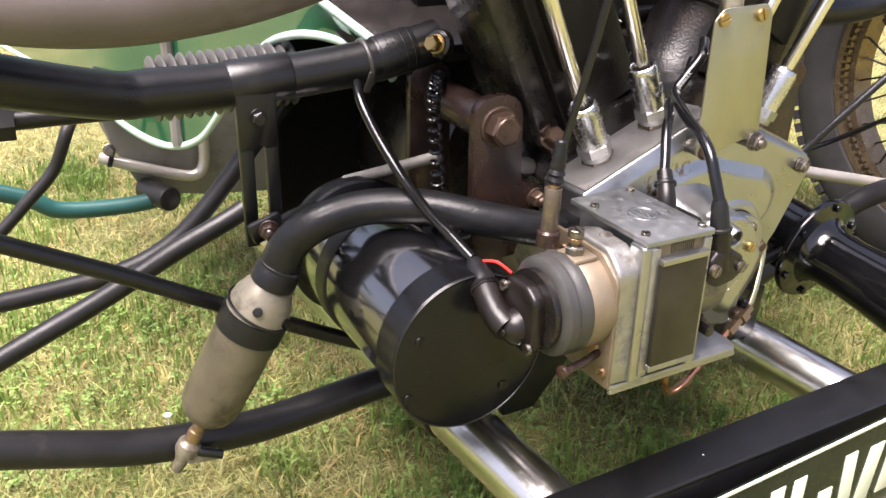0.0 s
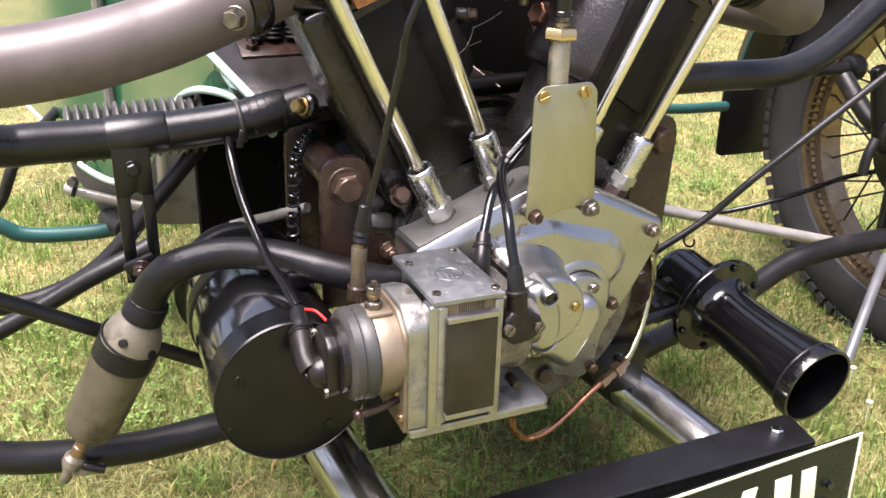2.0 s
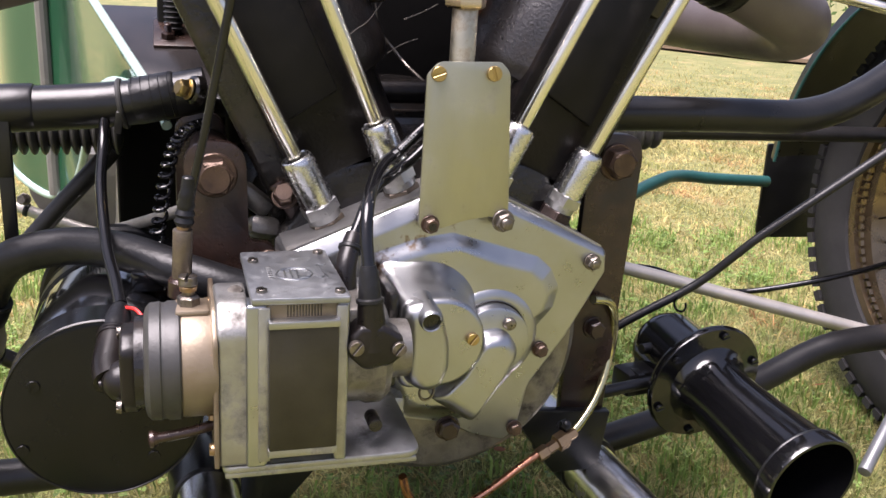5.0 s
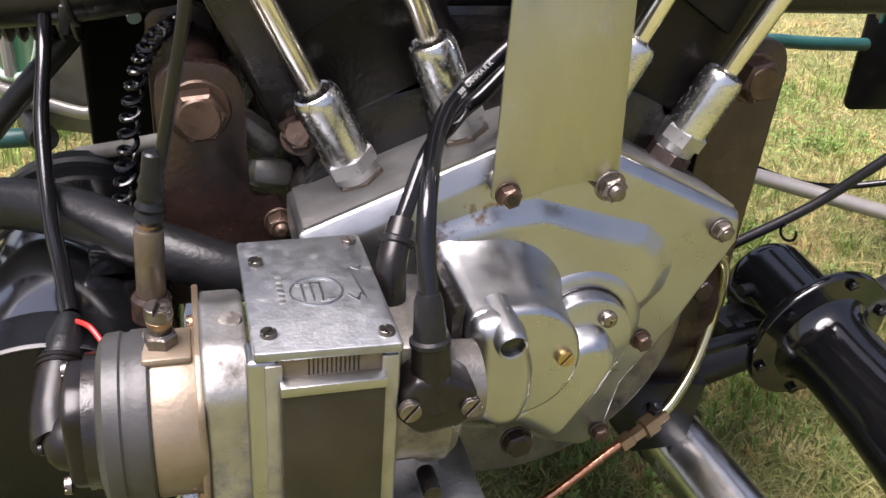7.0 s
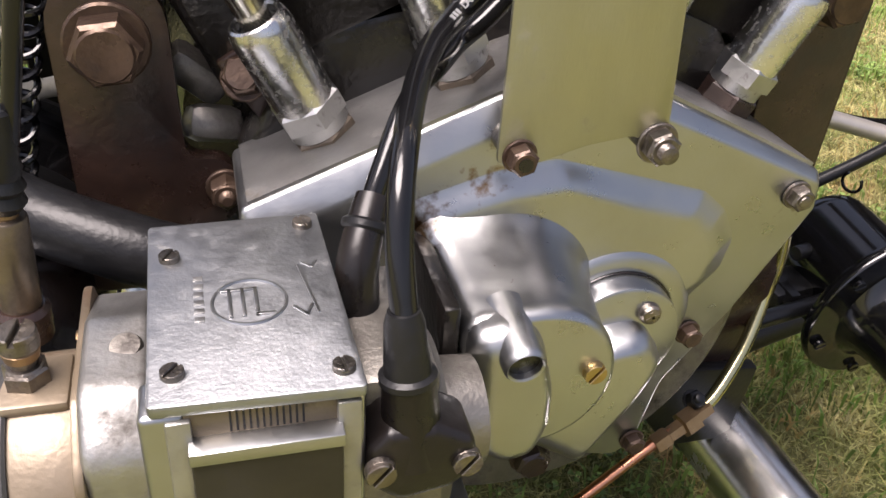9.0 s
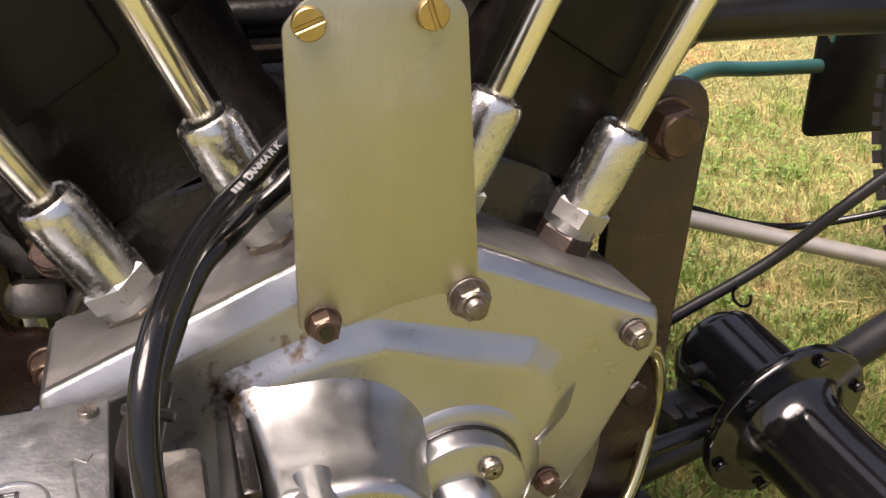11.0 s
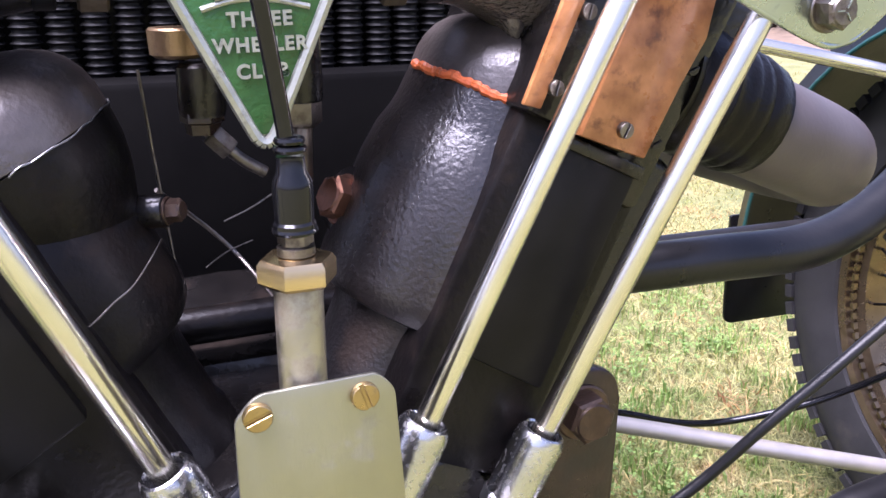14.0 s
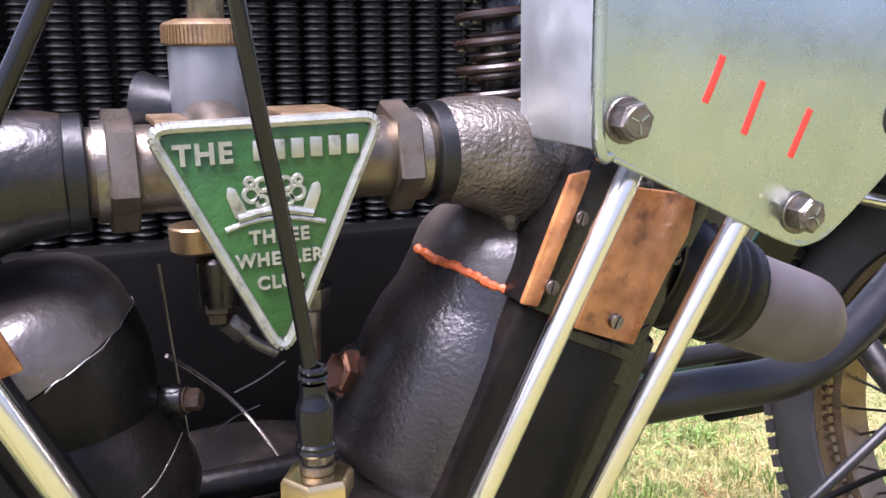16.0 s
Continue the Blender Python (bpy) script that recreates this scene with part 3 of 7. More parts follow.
def clover(count, area, seed):
    """Small round clover leaves lying in the grass."""
    g = np.random.default_rng(seed)
    verts, faces = [], []
    for _ in range(count):
        px, py = g.uniform(area[0], area[1]), g.uniform(area[2], area[3])
        if math.sin(px * 7.0 + 0.7) * math.sin(py * 6.0 + 1.0) < 0.1 - 0.5 * g.random() ** 3:
            continue
        z, r, t = g.uniform(0.004, 0.016), g.uniform(0.0018, 0.0042), g.uniform(0, 6.28)
        for leaf in range(3):
            a = t + leaf * 2.094
            c = (px + math.cos(a) * r, py + math.sin(a) * r)
            i = len(verts)
            lift = g.uniform(-0.002, 0.003)
            verts.append((px, py, z))
            for k in range(5):
                b = a - 1.2 + 0.6 * k
                verts.append((c[0] + math.cos(b) * r, c[1] + math.sin(b) * r, z + lift * (1 if k in (0, 4) else 0.4)))
            faces.append((i, i + 1, i + 2, i + 3, i + 4, i + 5))
    me = bpy.data.meshes.new("clover")
    me.from_pydata(verts, [], faces)
    me.materials.append(CLOVER)
    return tagged(new("clover", me), "patches of round green clover leaves in the lawn", "clover", kind="stuff")


clover(9000, (-0.5, 1.7, 0.2, 1.9), 7)


def leaf(x, y, size, turn, curl):
    bm = bmesh.new()
    out = [(-1, 0), (-0.6, 0.35), (0, 0.5), (0.5, 0.38), (1, 0.05), (1.25, 0), (1, -0.05), (0.5, -0.36), (0, -0.48), (-0.6, -0.33)]
    mid = bm.verts.new((0, 0, 0.3 * curl))
    ring = [bm.verts.new((a, b, curl * (0.6 * b * b * 2 + 0.2 * abs(a)))) for a, b in out]
    for i in range(len(ring)):
        bm.faces.new((mid, ring[i], ring[(i + 1) % len(ring)]))
    bmesh.ops.solidify(bm, geom=bm.faces[:], thickness=0.03)
    bmesh.ops.transform(bm, matrix=Matrix.Translation((x, y, 0.018)) @ Euler((0.25, 0.2, turn)).to_matrix().to_4x4() @ Matrix.Scale(size, 4), verts=bm.verts)
    return single("fallen_leaf", bm, LEAF_DRY, (x, y, 0.0), "dry curled orange-brown leaf lying on the lawn", "leaf", "fallen leaves on the lawn")


for lx, ly, ls, lt in ((0.865, 0.775, 0.016, 1.2), (0.605, 0.90, 0.012, 2.5), (1.05, 1.20, 0.013, 0.4), (1.75, 1.35, 0.016, 2.0), (-0.15, 1.05, 0.014, 1.0), (0.75, 0.88, 0.010, 0.2), (1.32, 0.98, 0.011, 2.8), (1.25, 1.62, 0.014, 0.9)):
    leaf(lx, ly, ls, lt, 0.8)


def daisy(x, y):
    bm = bmesh.new()
    for i in range(12):
        a = i * math.pi / 6
        d, e = V(math.cos(a), math.sin(a), 0), V(-math.sin(a), math.cos(a), 0)
        c = V(x, y, 0.028)
        prism([c + d * 0.001 - e * 0.0005, c + d * 0.0042 - e * 0.0008, c + d * 0.0052, c + d * 0.0042 + e * 0.0008, c + d * 0.001 + e * 0.0005], (0, 0, 0.0006), 0, 2, bm)
    lathe((x, y, -0.01), (0, 0, 1), [(0, 0.0006), (0.0375, 0.0006), (0.038, 0.0015), (0.0395, 0.0011), (0.040, 0)], 8, bm)
    return single("daisy", bm, PETAL, (x, y, 0.0), "small white daisy standing in the lawn", "flower", "daisies in the lawn")


for dx, dy in ((1.16, 0.62), (1.21, 0.70), (0.155, 0.93)):
    daisy(dx, dy)

bm = bmesh.new()
g = np.random.default_rng(11)
edge_near = [(2.6 + 0.5 * i, 9.6 - 0.55 * i + 0.15 * math.sin(i * 2.2), 0.012) for i in range(14)]
edge_far = [(x + 1.6, y + 2.4, 0.05) for x, y, _ in edge_near]
prism(edge_near + edge_far[::-1], (0, 0, 0.03), 0.0, 2, bm)
single("flower_bed", bm, SOIL, (5, 8, 0), "bare brown soil bed beyond the lawn", "flower bed", kind="structure")


def shrub(x, y, size, seed):
    """A bush: forked stems and some hundreds of leaves in uneven clumps."""
    g = np.random.default_rng(seed)
    e = thing("shrub", (x, y, 0), "leafy green garden shrub beyond the lawn", "shrub", "shrubs of the bed")
    bm = bmesh.new()
    tips = []
    for _ in range(9):
        a, s = g.uniform(0, 6.28), g.uniform(0.25, 0.7)
        tip = V(x + math.cos(a) * s * size, y + math.sin(a) * s * size, g.uniform(0.45, 1.0) * size)
        sweep([(x, y, 0), (x + math.cos(a) * s * size * 0.35, y + math.sin(a) * s * size * 0.35, tip.z * 0.5), tip], lambda t: 0.012 * size * (1.2 - t), 6, bm, 4)
        tips.append(tip)
    part("stems", bm, RUSTY, e, "brown woody stems")
    verts, faces = [], []
    for tip in tips:
        for _ in range(110):
            c = tip + Vector(g.normal(0, 0.16 * size, 3))
            if c.z < 0.05:
                continue
            d = Vector(g.normal(0, 1, 3)).normalized()
            f = d.orthogonal().normalized()
            ln, wd = g.uniform(0.03, 0.06) * size, g.uniform(0.012, 0.024) * size
            i = len(verts)
            verts += [tuple(c - d * ln), tuple(c + f * wd), tuple(c + d * ln), tuple(c - f * wd)]
            faces += [(i, i + 1, i + 2, i + 3)]
    me = bpy.data.meshes.new("foliage")
    me.from_pydata([tuple(Vector(v) - Vector((x, y, 0))) for v in verts], [], faces)
    me.materials.append(SHRUB)
    ob = new("foliage", me)
    ob.parent = e


for i, (sx, sy, sz) in enumerate(((4.9, 9.9, 1.0), (6.0, 8.7, 1.2), (7.2, 7.9, 1.3), (4.0, 11.2, 1.3), (8.4, 6.4, 1.3), (9.3, 5.4, 1.4), (2.6, 12.6, 1.4), (6.9, 10.2, 1.6), (8.6, 8.4, 1.6), (10.2, 6.6, 1.6))):
    shrub(sx, sy, sz, 40 + i)

# ---- the V-twin engine ----
CX, CY, CZ = 0.557, 0.638, 0.33
S25, C25 = math.sin(radians(25)), math.cos(radians(25))
FWD = (0, -1, 0)


def cyl(s, u, v, y):
    """A place by its height u along a cylinder's axis and its offset v outwards; s is -1 or 1 for the two cylinders."""
    return Vector((CX + s * (u * S25 + v * C25), y, CZ + u * C25 - v * S25))


def cway(s, u, v, y=0):
    return Vector((s * (u * S25 + v * C25), y, u * C25 - v * S25))


engine = thing("engine", (CX, CY, 0.2), "exposed oily V-twin motor with bright timing cover and nickel pushrod tubes", "engine")

# crankcase behind the timing cover
bm = lathe((CX, 0.535, CZ), (0, 1, 0), [(0, 0.108), (0.004, 0.113), (0.05, 0.115), (0.056, 0.121), (0.068, 0.121), (0.072, 0.115), (0.17, 0.112), (0.175, 0.106)], 64)
part("crankcase", bm, ALU_DARK, engine, "oil-stained cast aluminium")
bm = prism(xz(rounded([(CX - 0.125, 0.40, 0.01), (CX - 0.09, 0.46, 0.01), (CX - 0.02, 0.475, 0.01), (CX + 0.02, 0.475, 0.01), (CX + 0.09, 0.46, 0.01), (CX + 0.125, 0.40, 0.01), (CX + 0.10, 0.36, 0.01), (CX - 0.10, 0.36, 0.01)]), 0.575), (0, 0.13, 0), 0.004)
part("upper_crankcase", bm, OILY_BLACK, engine, "oil-blackened casting")

# timing cover: a flat-faced chest whose top edge is chamfered back to a ledge for the tube glands
lower = [(0.6530, 0.3360, 0.012), (0.6250, 0.2960, 0.02), (0.6180, 0.2580, 0.010), (0.6080, 0.2480, 0.010), (0.5800, 0.2560, 0.02), (0.5300, 0.2840, 0.02), (0.4800, 0.2950, 0.02), (0.446, 0.3300, 0.03)]
face = rounded([(0.4335, 0.3985, 0.004), (0.5275, 0.4370, 0.012), (0.5620, 0.4490, 0.02), (0.5985, 0.4400, 0.012), (0.6800, 0.4035, 0.005), (0.6815, 0.3900, 0.006)] + lower + [(0.4340, 0.3850, 0.006)])
ledge = rounded([(0.4300, 0.4092, 0.004), (0.5282, 0.4500, 0.012), (0.5570, 0.4590, 0.02), (0.6009, 0.4459, 0.012), (0.6835, 0.4060, 0.005), (0.6830, 0.3890, 0.006)] + lower + [(0.4305, 0.3880, 0.006)])
rear = rounded([(0.4300, 0.4062, 0.004), (0.5275, 0.4470, 0.012), (0.5570, 0.4570, 0.02), (0.6009, 0.4459, 0.012), (0.6820, 0.4065, 0.005), (0.6830, 0.3890, 0.006)] + lower + [(0.4305, 0.3880, 0.006)])


def loft(loops, bevel=0.0, segments=2):
    """A body drawn through like loops of 3D points, closed at both ends, its sharp edges softened."""
    bm = bmesh.new()
    rings = [[bm.verts.new(Vector(p)) for p in loop] for loop in loops]
    for p, q in zip(rings, rings[1:]):
        for i in range(len(p)):
            j = (i + 1) % len(p)
            bm.faces.new((p[i], p[j], q[j], q[i]))
    bm.faces.new(rings[0])
    bm.faces.new(rings[-1][::-1])
    bmesh.ops.recalc_face_normals(bm, faces=bm.faces)
    if bevel:
        sharp = [e for e in bm.edges if len(e.link_faces) == 2 and e.calc_face_angle(0) > 0.45]
        bmesh.ops.bevel(bm, geom=sharp, offset=bevel, segments=segments, affect="EDGES", profile=0.5, clamp_overlap=True)
    return bm


def on_engine(x, y, z):
    return (x - CX, y - CY, z - 0.2)


ALU_COVER = stained("stained_aluminium", ALU, [(on_engine(0.5235, 0.5180, 0.4180), 0.016, (0.17, 0.095, 0.035), 0.36), (on_engine(0.4990, 0.5150, 0.4030), 0.024, (0.100, 0.062, 0.036), 0.46), (on_engine(0.5540, 0.5160, 0.4300), 0.0060, (0.15, 0.12, 0.05), 0.60),
                                            (on_engine(0.5310, 0.5160, 0.4370), 0.014, (0.12, 0.085, 0.05), 0.36), (on_engine(0.5670, 0.5120, 0.3560), 0.016, (0.10, 0.08, 0.055), 0.38),
                                            (on_engine(0.5570, 0.5100, 0.2600), 0.036, (0.085, 0.055, 0.032), 0.36), (on_engine(0.6690, 0.5170, 0.3950), 0.013, (0.13, 0.10, 0.06), 0.34)])
LEDGE = surf("pale_matt_aluminium", (0.235, 0.232, 0.225), (0.34, 0.335, 0.325), 40, (0.36, 0.50), 0.9, 0.15, 420, (0.085, 0.068, 0.050), 0.38, 45)
cover = part("timing_cover", loft([xz(face, 0.5185), xz(ledge, 0.5252), xz(rear, 0.5805)], 0.0016, 3), ALU_COVER, engine, "polished aluminium with oil stains")

edge = [(0.4330, 0.4104), (0.4800, 0.4300), (0.5282, 0.4500), (0.5480, 0.4565), (0.5570, 0.4582), (0.5660, 0.4568), (0.6009, 0.4463), (0.6400, 0.4275), (0.6800, 0.4080)]
part("ledge_top", sheet([[(x, y, z + 0.0012 - 0.05 * (y - 0.5300)) for x, z in edge] for y in (0.5264, 0.5550, 0.5790)], 0.0016), LEDGE, cover, "pale matt ledge under the tube glands")

# raised cam chest, swelling softly out of the cover
def bulge(loop, y0, y1, inset, steps=8):
    """A pad that swells from a flat face: rings drawn in towards the middle along a rounded profile."""
    bm = bmesh.new()
    mid = Vector((sum(p[0] for p in loop) / len(loop), sum(p[1] for p in loop) / len(loop)))
    rings = []
    for k in range(steps + 1):
        t = k / steps
        rise = 0.5 - 0.5 * math.cos(math.pi * t)
        ring = []
        for a, b in loop:
            d = mid - Vector((a, b))
            q = Vector((a, b)) + d.normalized() * min(inset * t, d.length * 0.6)
            ring.append(bm.verts.new((q.x, y0 + (y1 - y0) * rise, q.y)))
        rings.append(ring)
    for p, q in zip(rings, rings[1:]):
        for i in range(len(p)):
            j = (i + 1) % len(p)
            bm.faces.new((p[i], p[j], q[j], q[i]))
    bm.faces.new(rings[-1])
    bmesh.ops.recalc_face_normals(bm, faces=bm.faces)
    return bm


hump = rounded([(0.4880, 0.4120, 0.010), (0.5250, 0.4245, 0.016), (0.5520, 0.4290, 0.016), (0.5920, 0.4180, 0.016), (0.6260, 0.4075, 0.012), (0.6390, 0.3960, 0.010), (0.6470, 0.3800, 0.010), (0.6440, 0.3630, 0.012), (0.6300, 0.3450, 0.014), (0.6170, 0.3240, 0.014), (0.6110, 0.3020, 0.014), (0.5920, 0.2820, 0.014), (0.570, 0.266, 0.014), (0.52, 0.276, 0.02), (0.484, 0.33, 0.02)], 8)
part("cam_chest", bulge(hump, 0.5192, 0.5120, 0.0190, 16), ALU_COVER, cover, angle=60)

# magneto drive housing: a barrel with a rolled front edge
def pad(loop, y_back, y_front, roll, steps=7):
    """A casting's boss: the outline carried forwards, its front edge rolled over by a quarter circle."""
    bm = bmesh.new()
    n = len(loop)
    mid = Vector((sum(p[0] for p in loop) / n, sum(p[1] for p in loop) / n))
    wide, tall = max(abs(p[0] - mid.x) for p in loop), max(abs(p[1] - mid.y) for p in loop)
    rings = [[bm.verts.new((a, y_back, b)) for a, b in loop]]
    for k in range(steps + 1):
        t = math.pi / 2 * k / steps
        fx, fz = 1 - roll * (1 - math.cos(t)) / wide, 1 - roll * (1 - math.cos(t)) / tall
        rings.append([bm.verts.new((mid.x + (a - mid.x) * fx, y_front + roll * (1 - math.sin(t)), mid.y + (b - mid.y) * fz)) for a, b in loop])
    for p, q in zip(rings, rings[1:]):
        for i in range(n):
            j = (i + 1) % n
            bm.faces.new((p[i], p[j], q[j], q[i]))
    bm.faces.new(rings[-1])
    bmesh.ops.recalc_face_normals(bm, faces=bm.faces)
    return bm


def drive_ring(y, r, left, n=28):
    """One ring of the drive housing: a half circle on its outer side, squared off towards the magneto."""
    cx, cz = 0.5315, 0.3625
    arc = [(cx + r * math.sin(math.pi * k / n), y, cz + r * math.cos(math.pi * k / n)) for k in range(n + 1)]
    c = min(0.010, r * 0.3)
    low = [(left + c * (1 - math.sin(t)), y, cz - r + c * (1 - math.cos(t))) for t in (0.2, 0.6, 1.0, 1.4)]
    high = [(left + c * (1 - math.cos(t)), y, cz + r - c * (1 - math.sin(t))) for t in (0.2, 0.6, 1.0, 1.4)]
    return arc + low + high


levels = [(0.5200, 0.0520, 0.4930), (0.5160, 0.0465, 0.4960), (0.5110, 0.0425, 0.4985), (0.5040, 0.0392, 0.5005), (0.4930, 0.0368, 0.5015), (0.4780, 0.0343, 0.5020), (0.4690, 0.0327, 0.5022), (0.4672, 0.0332, 0.5020),
          (0.4640, 0.0332, 0.5020), (0.4615, 0.0322, 0.5026), (0.4602, 0.0306, 0.5040), (0.4600, 0.0296, 0.5050)]
housing = part("drive_housing", loft([drive_ring(y, r, left) for y, r, left in levels]), ALU_COVER, cover, angle=60)
front = rounded([(0.5025, 0.3930, 0.010), (0.5180, 0.3965, 0.012), (0.5300, 0.3900, 0.014), (0.5370, 0.3640, 0.030), (0.5375, 0.3470, 0.014), (0.5320, 0.3315, 0.010), (0.5190, 0.3290, 0.012), (0.5060, 0.3380, 0.010)], 9)
part("drive_cap", pad(front, 0.4700, 0.4495, 0.0100, 10), ALU_COVER, housing, angle=70)
lip_way = V(0.02, -0.985, -0.17)
lip_end = V(0.5200, 0.4440, 0.3855)
part("oil_lip", lathe(lip_end, lip_way, [(-0.030, 0.0084), (-0.004, 0.0080), (-0.0010, 0.0078), (0.0, 0.0070), (-0.0006, 0.0062), (-0.012, 0.0058)], 32), ALU, housing, "protruding oil lip")
part("oil_hole", lathe(lip_end, lip_way, [(-0.0160, 0.0), (-0.0155, 0.0056), (-0.0030, 0.0063), (-0.0030, 0.0)], 20), OILY_BLACK, housing, "dark oil hole")
part("drive_gap", box(0.4950, 0.5018, 0.4640, 0.5200, 0.3300, 0.3990, 0.002), OILY_BLACK, housing, "oily dark joint")
slot_screw(housing, (0.5545, 0.4602, 0.3655), FWD, 0.0046, 0.0034, BRASS, 0.9)
# round boss with cross-head screw, and the drain spout below it
bx, bz = 0.5860, 0.3435
part("boss_collar", lathe((bx, 0.5180, bz), FWD, [(0.004, 0.0400), (0.0062, 0.0380), (0.0076, 0.0355), (0.0084, 0.0325), (0.0087, 0.0302), (0.0082, 0.0293), (0.0072, 0.0290), (0.0072, 0.0)], 56), ALU, cover, angle=60)
boss = part("boss", lathe((bx, 0.5110, bz), FWD, [(0, 0.0284), (0.0100, 0.0284), (0.0118, 0.0278), (0.0126, 0.0264), (0.0128, 0.0)], 56), ALU, cover)
part("boss_groove", torus((bx, 0.5096, bz), FWD, 0.0288, 0.0007, 56, 6), OILY_BLACK, boss, "oil-blackened groove")
slot_screw(boss, (0.5965, 0.4982, 0.3590), FWD, 0.0050, 0.0046, STEEL, 0.4, cross=True)
leg = rounded([(0.5740, 0.3540, 0.010), (0.5930, 0.3560, 0.014), (0.6040, 0.3400, 0.012), (0.5945, 0.3190, 0.020), (0.5690, 0.2815, 0.004), (0.5360, 0.3040, 0.004), (0.5560, 0.3240, 0.020)], 7)
part("drain_cover", pad(leg, 0.5190, 0.4830, 0.0135, 10), ALU_COVER, cover, angle=60)
bolt(cover, (0.5560, 0.5080, 0.2700), FWD, 0.015, 0.006, RUSTY, name="drain_plug", label="oily brown drain plug")
part("hose_clip", torus((0.5290, 0.4790, 0.3170), (0.3, -0.9, 0.1), 0.0062, 0.0011, 24, 6), STEEL, cover)

for c, af, st in (((0.6690, 0.5180, 0.3990), 0.0100, 0.002), ((0.6320, 0.5180, 0.3270), 0.0095, 0.0), ((0.6160, 0.5180, 0.2590), 0.0095, 0.0)):
    bolt(cover, c, FWD, af, 0.0052, STEEL if st else BOLT_BROWN, True, st)

# plain oil-pump plate
outline = rounded([(0.5225, 0.4340, 0.003), (0.5395, 0.4335, 0.004), (0.5570, 0.4390, 0.01), (0.5760, 0.4420, 0.008), (0.5900, 0.4330, 0.004), (0.5895, 0.4520, 0.0), (0.5830, 0.5450, 0.010), (0.5760, 0.5520, 0.006), (0.5310, 0.5510, 0.010), (0.5232, 0.5420, 0.006)])
plate = part("cover_plate", prism(xz(outline, 0.5020), (0, 0.0022, 0), 0.0006, 2), PLATE, engine, "flat brushed metal plate")
for x, z, ph in ((0.5312, 0.5430, 0.35), (0.5708, 0.5440, 1.9)):
    slot_screw(plate, (x, 0.5022, z), FWD, 0.0054, 0.0030, BRASS, ph, name="brass_screw", label="slotted brass screw")
bolt(plate, (0.5310, 0.5022, 0.4370), FWD, 0.0100, 0.0060, BOLT_BROWN, True)
part("bolt_hollow", lathe((0.5310, 0.4940, 0.4370), (0, 1, 0), [(0, 0.0028), (0.002, 0.0028)], 18), OILY_BLACK, plate, "dark hollow of the bolt")
bolt(plate, (0.5860, 0.5022, 0.4385), FWD, 0.0125, 0.0058, STEEL, True, 0.0045, label="bright nut on a threaded stud")
for x in (0.531, 0.586):
    part("spacer", rod((x, 0.5040, 0.4375), (x, 0.5190, 0.4375), 0.006), STEEL, plate)

# pushrod tubes with chrome glands
for lo, hi, z_top, mat_low, z_end in (((0.4544, 0.5542, 0.4486), (0.3688, 0.5368, 0.6189), 0.4755, PIPE_DULL, 0.690), ((0.5089, 0.5538, 0.4794), (0.4141, 0.5418, 0.6948), 0.5010, PIPE_DULL, 0.705),
                               ((0.6046, 0.5537, 0.4782), (0.7360, 0.5384, 0.7600), 0.5000, RUSTY, 0.705), ((0.6975, 0.5559, 0.5191), (0.7637, 0.5350, 0.6713), 0.4775, RUSTY, 0.688)):
    lo, hi = Vector(lo), Vector(hi)
    w = (hi - lo).normalized()
    foot = lo + w * ((z_top - lo.z) / w.z - 0.0610)
    top = lo + w * ((z_end - lo.z) / w.z)
    tube = part("pushrod_tube", rod(foot + w * 0.02, top, 0.0061, 20), NICKEL, engine, "nickel-plated tube")
    part("gland", lathe(foot + w * 0.020, w, [(0, 0.0110), (0.001, 0.0128), (0.0345, 0.0126), (0.0375, 0.0120), (0.0396, 0.0110), (0.0402, 0.0098), (0.0394, 0.0088), (0.034, 0.0084)], 40), PITTED, tube, "chromed gland sleeve")
    part("rubber_seal", lathe(foot + w * 0.0545, w, [(-0.012, 0.0086), (0.0005, 0.0086), (0.0016, 0.0078), (0.0020, 0.0062)], 28), RUBBER, tube)
    part("gland_nut", hexagon(foot + w * 0.0128, w, 0.0256, 0.0095), DULL_CHROME, tube)
    part("gland_collar", lathe(foot + w * 0.0070, w, [(0, 0.0120), (0.0005, 0.0127), (0.0062, 0.0127)], 36), DULL_CHROME, tube)
    part("lock_nut", hexagon(foot + w * -0.0035, w, 0.0244, 0.0115), mat_low, tube, "oil-stained lock nut")

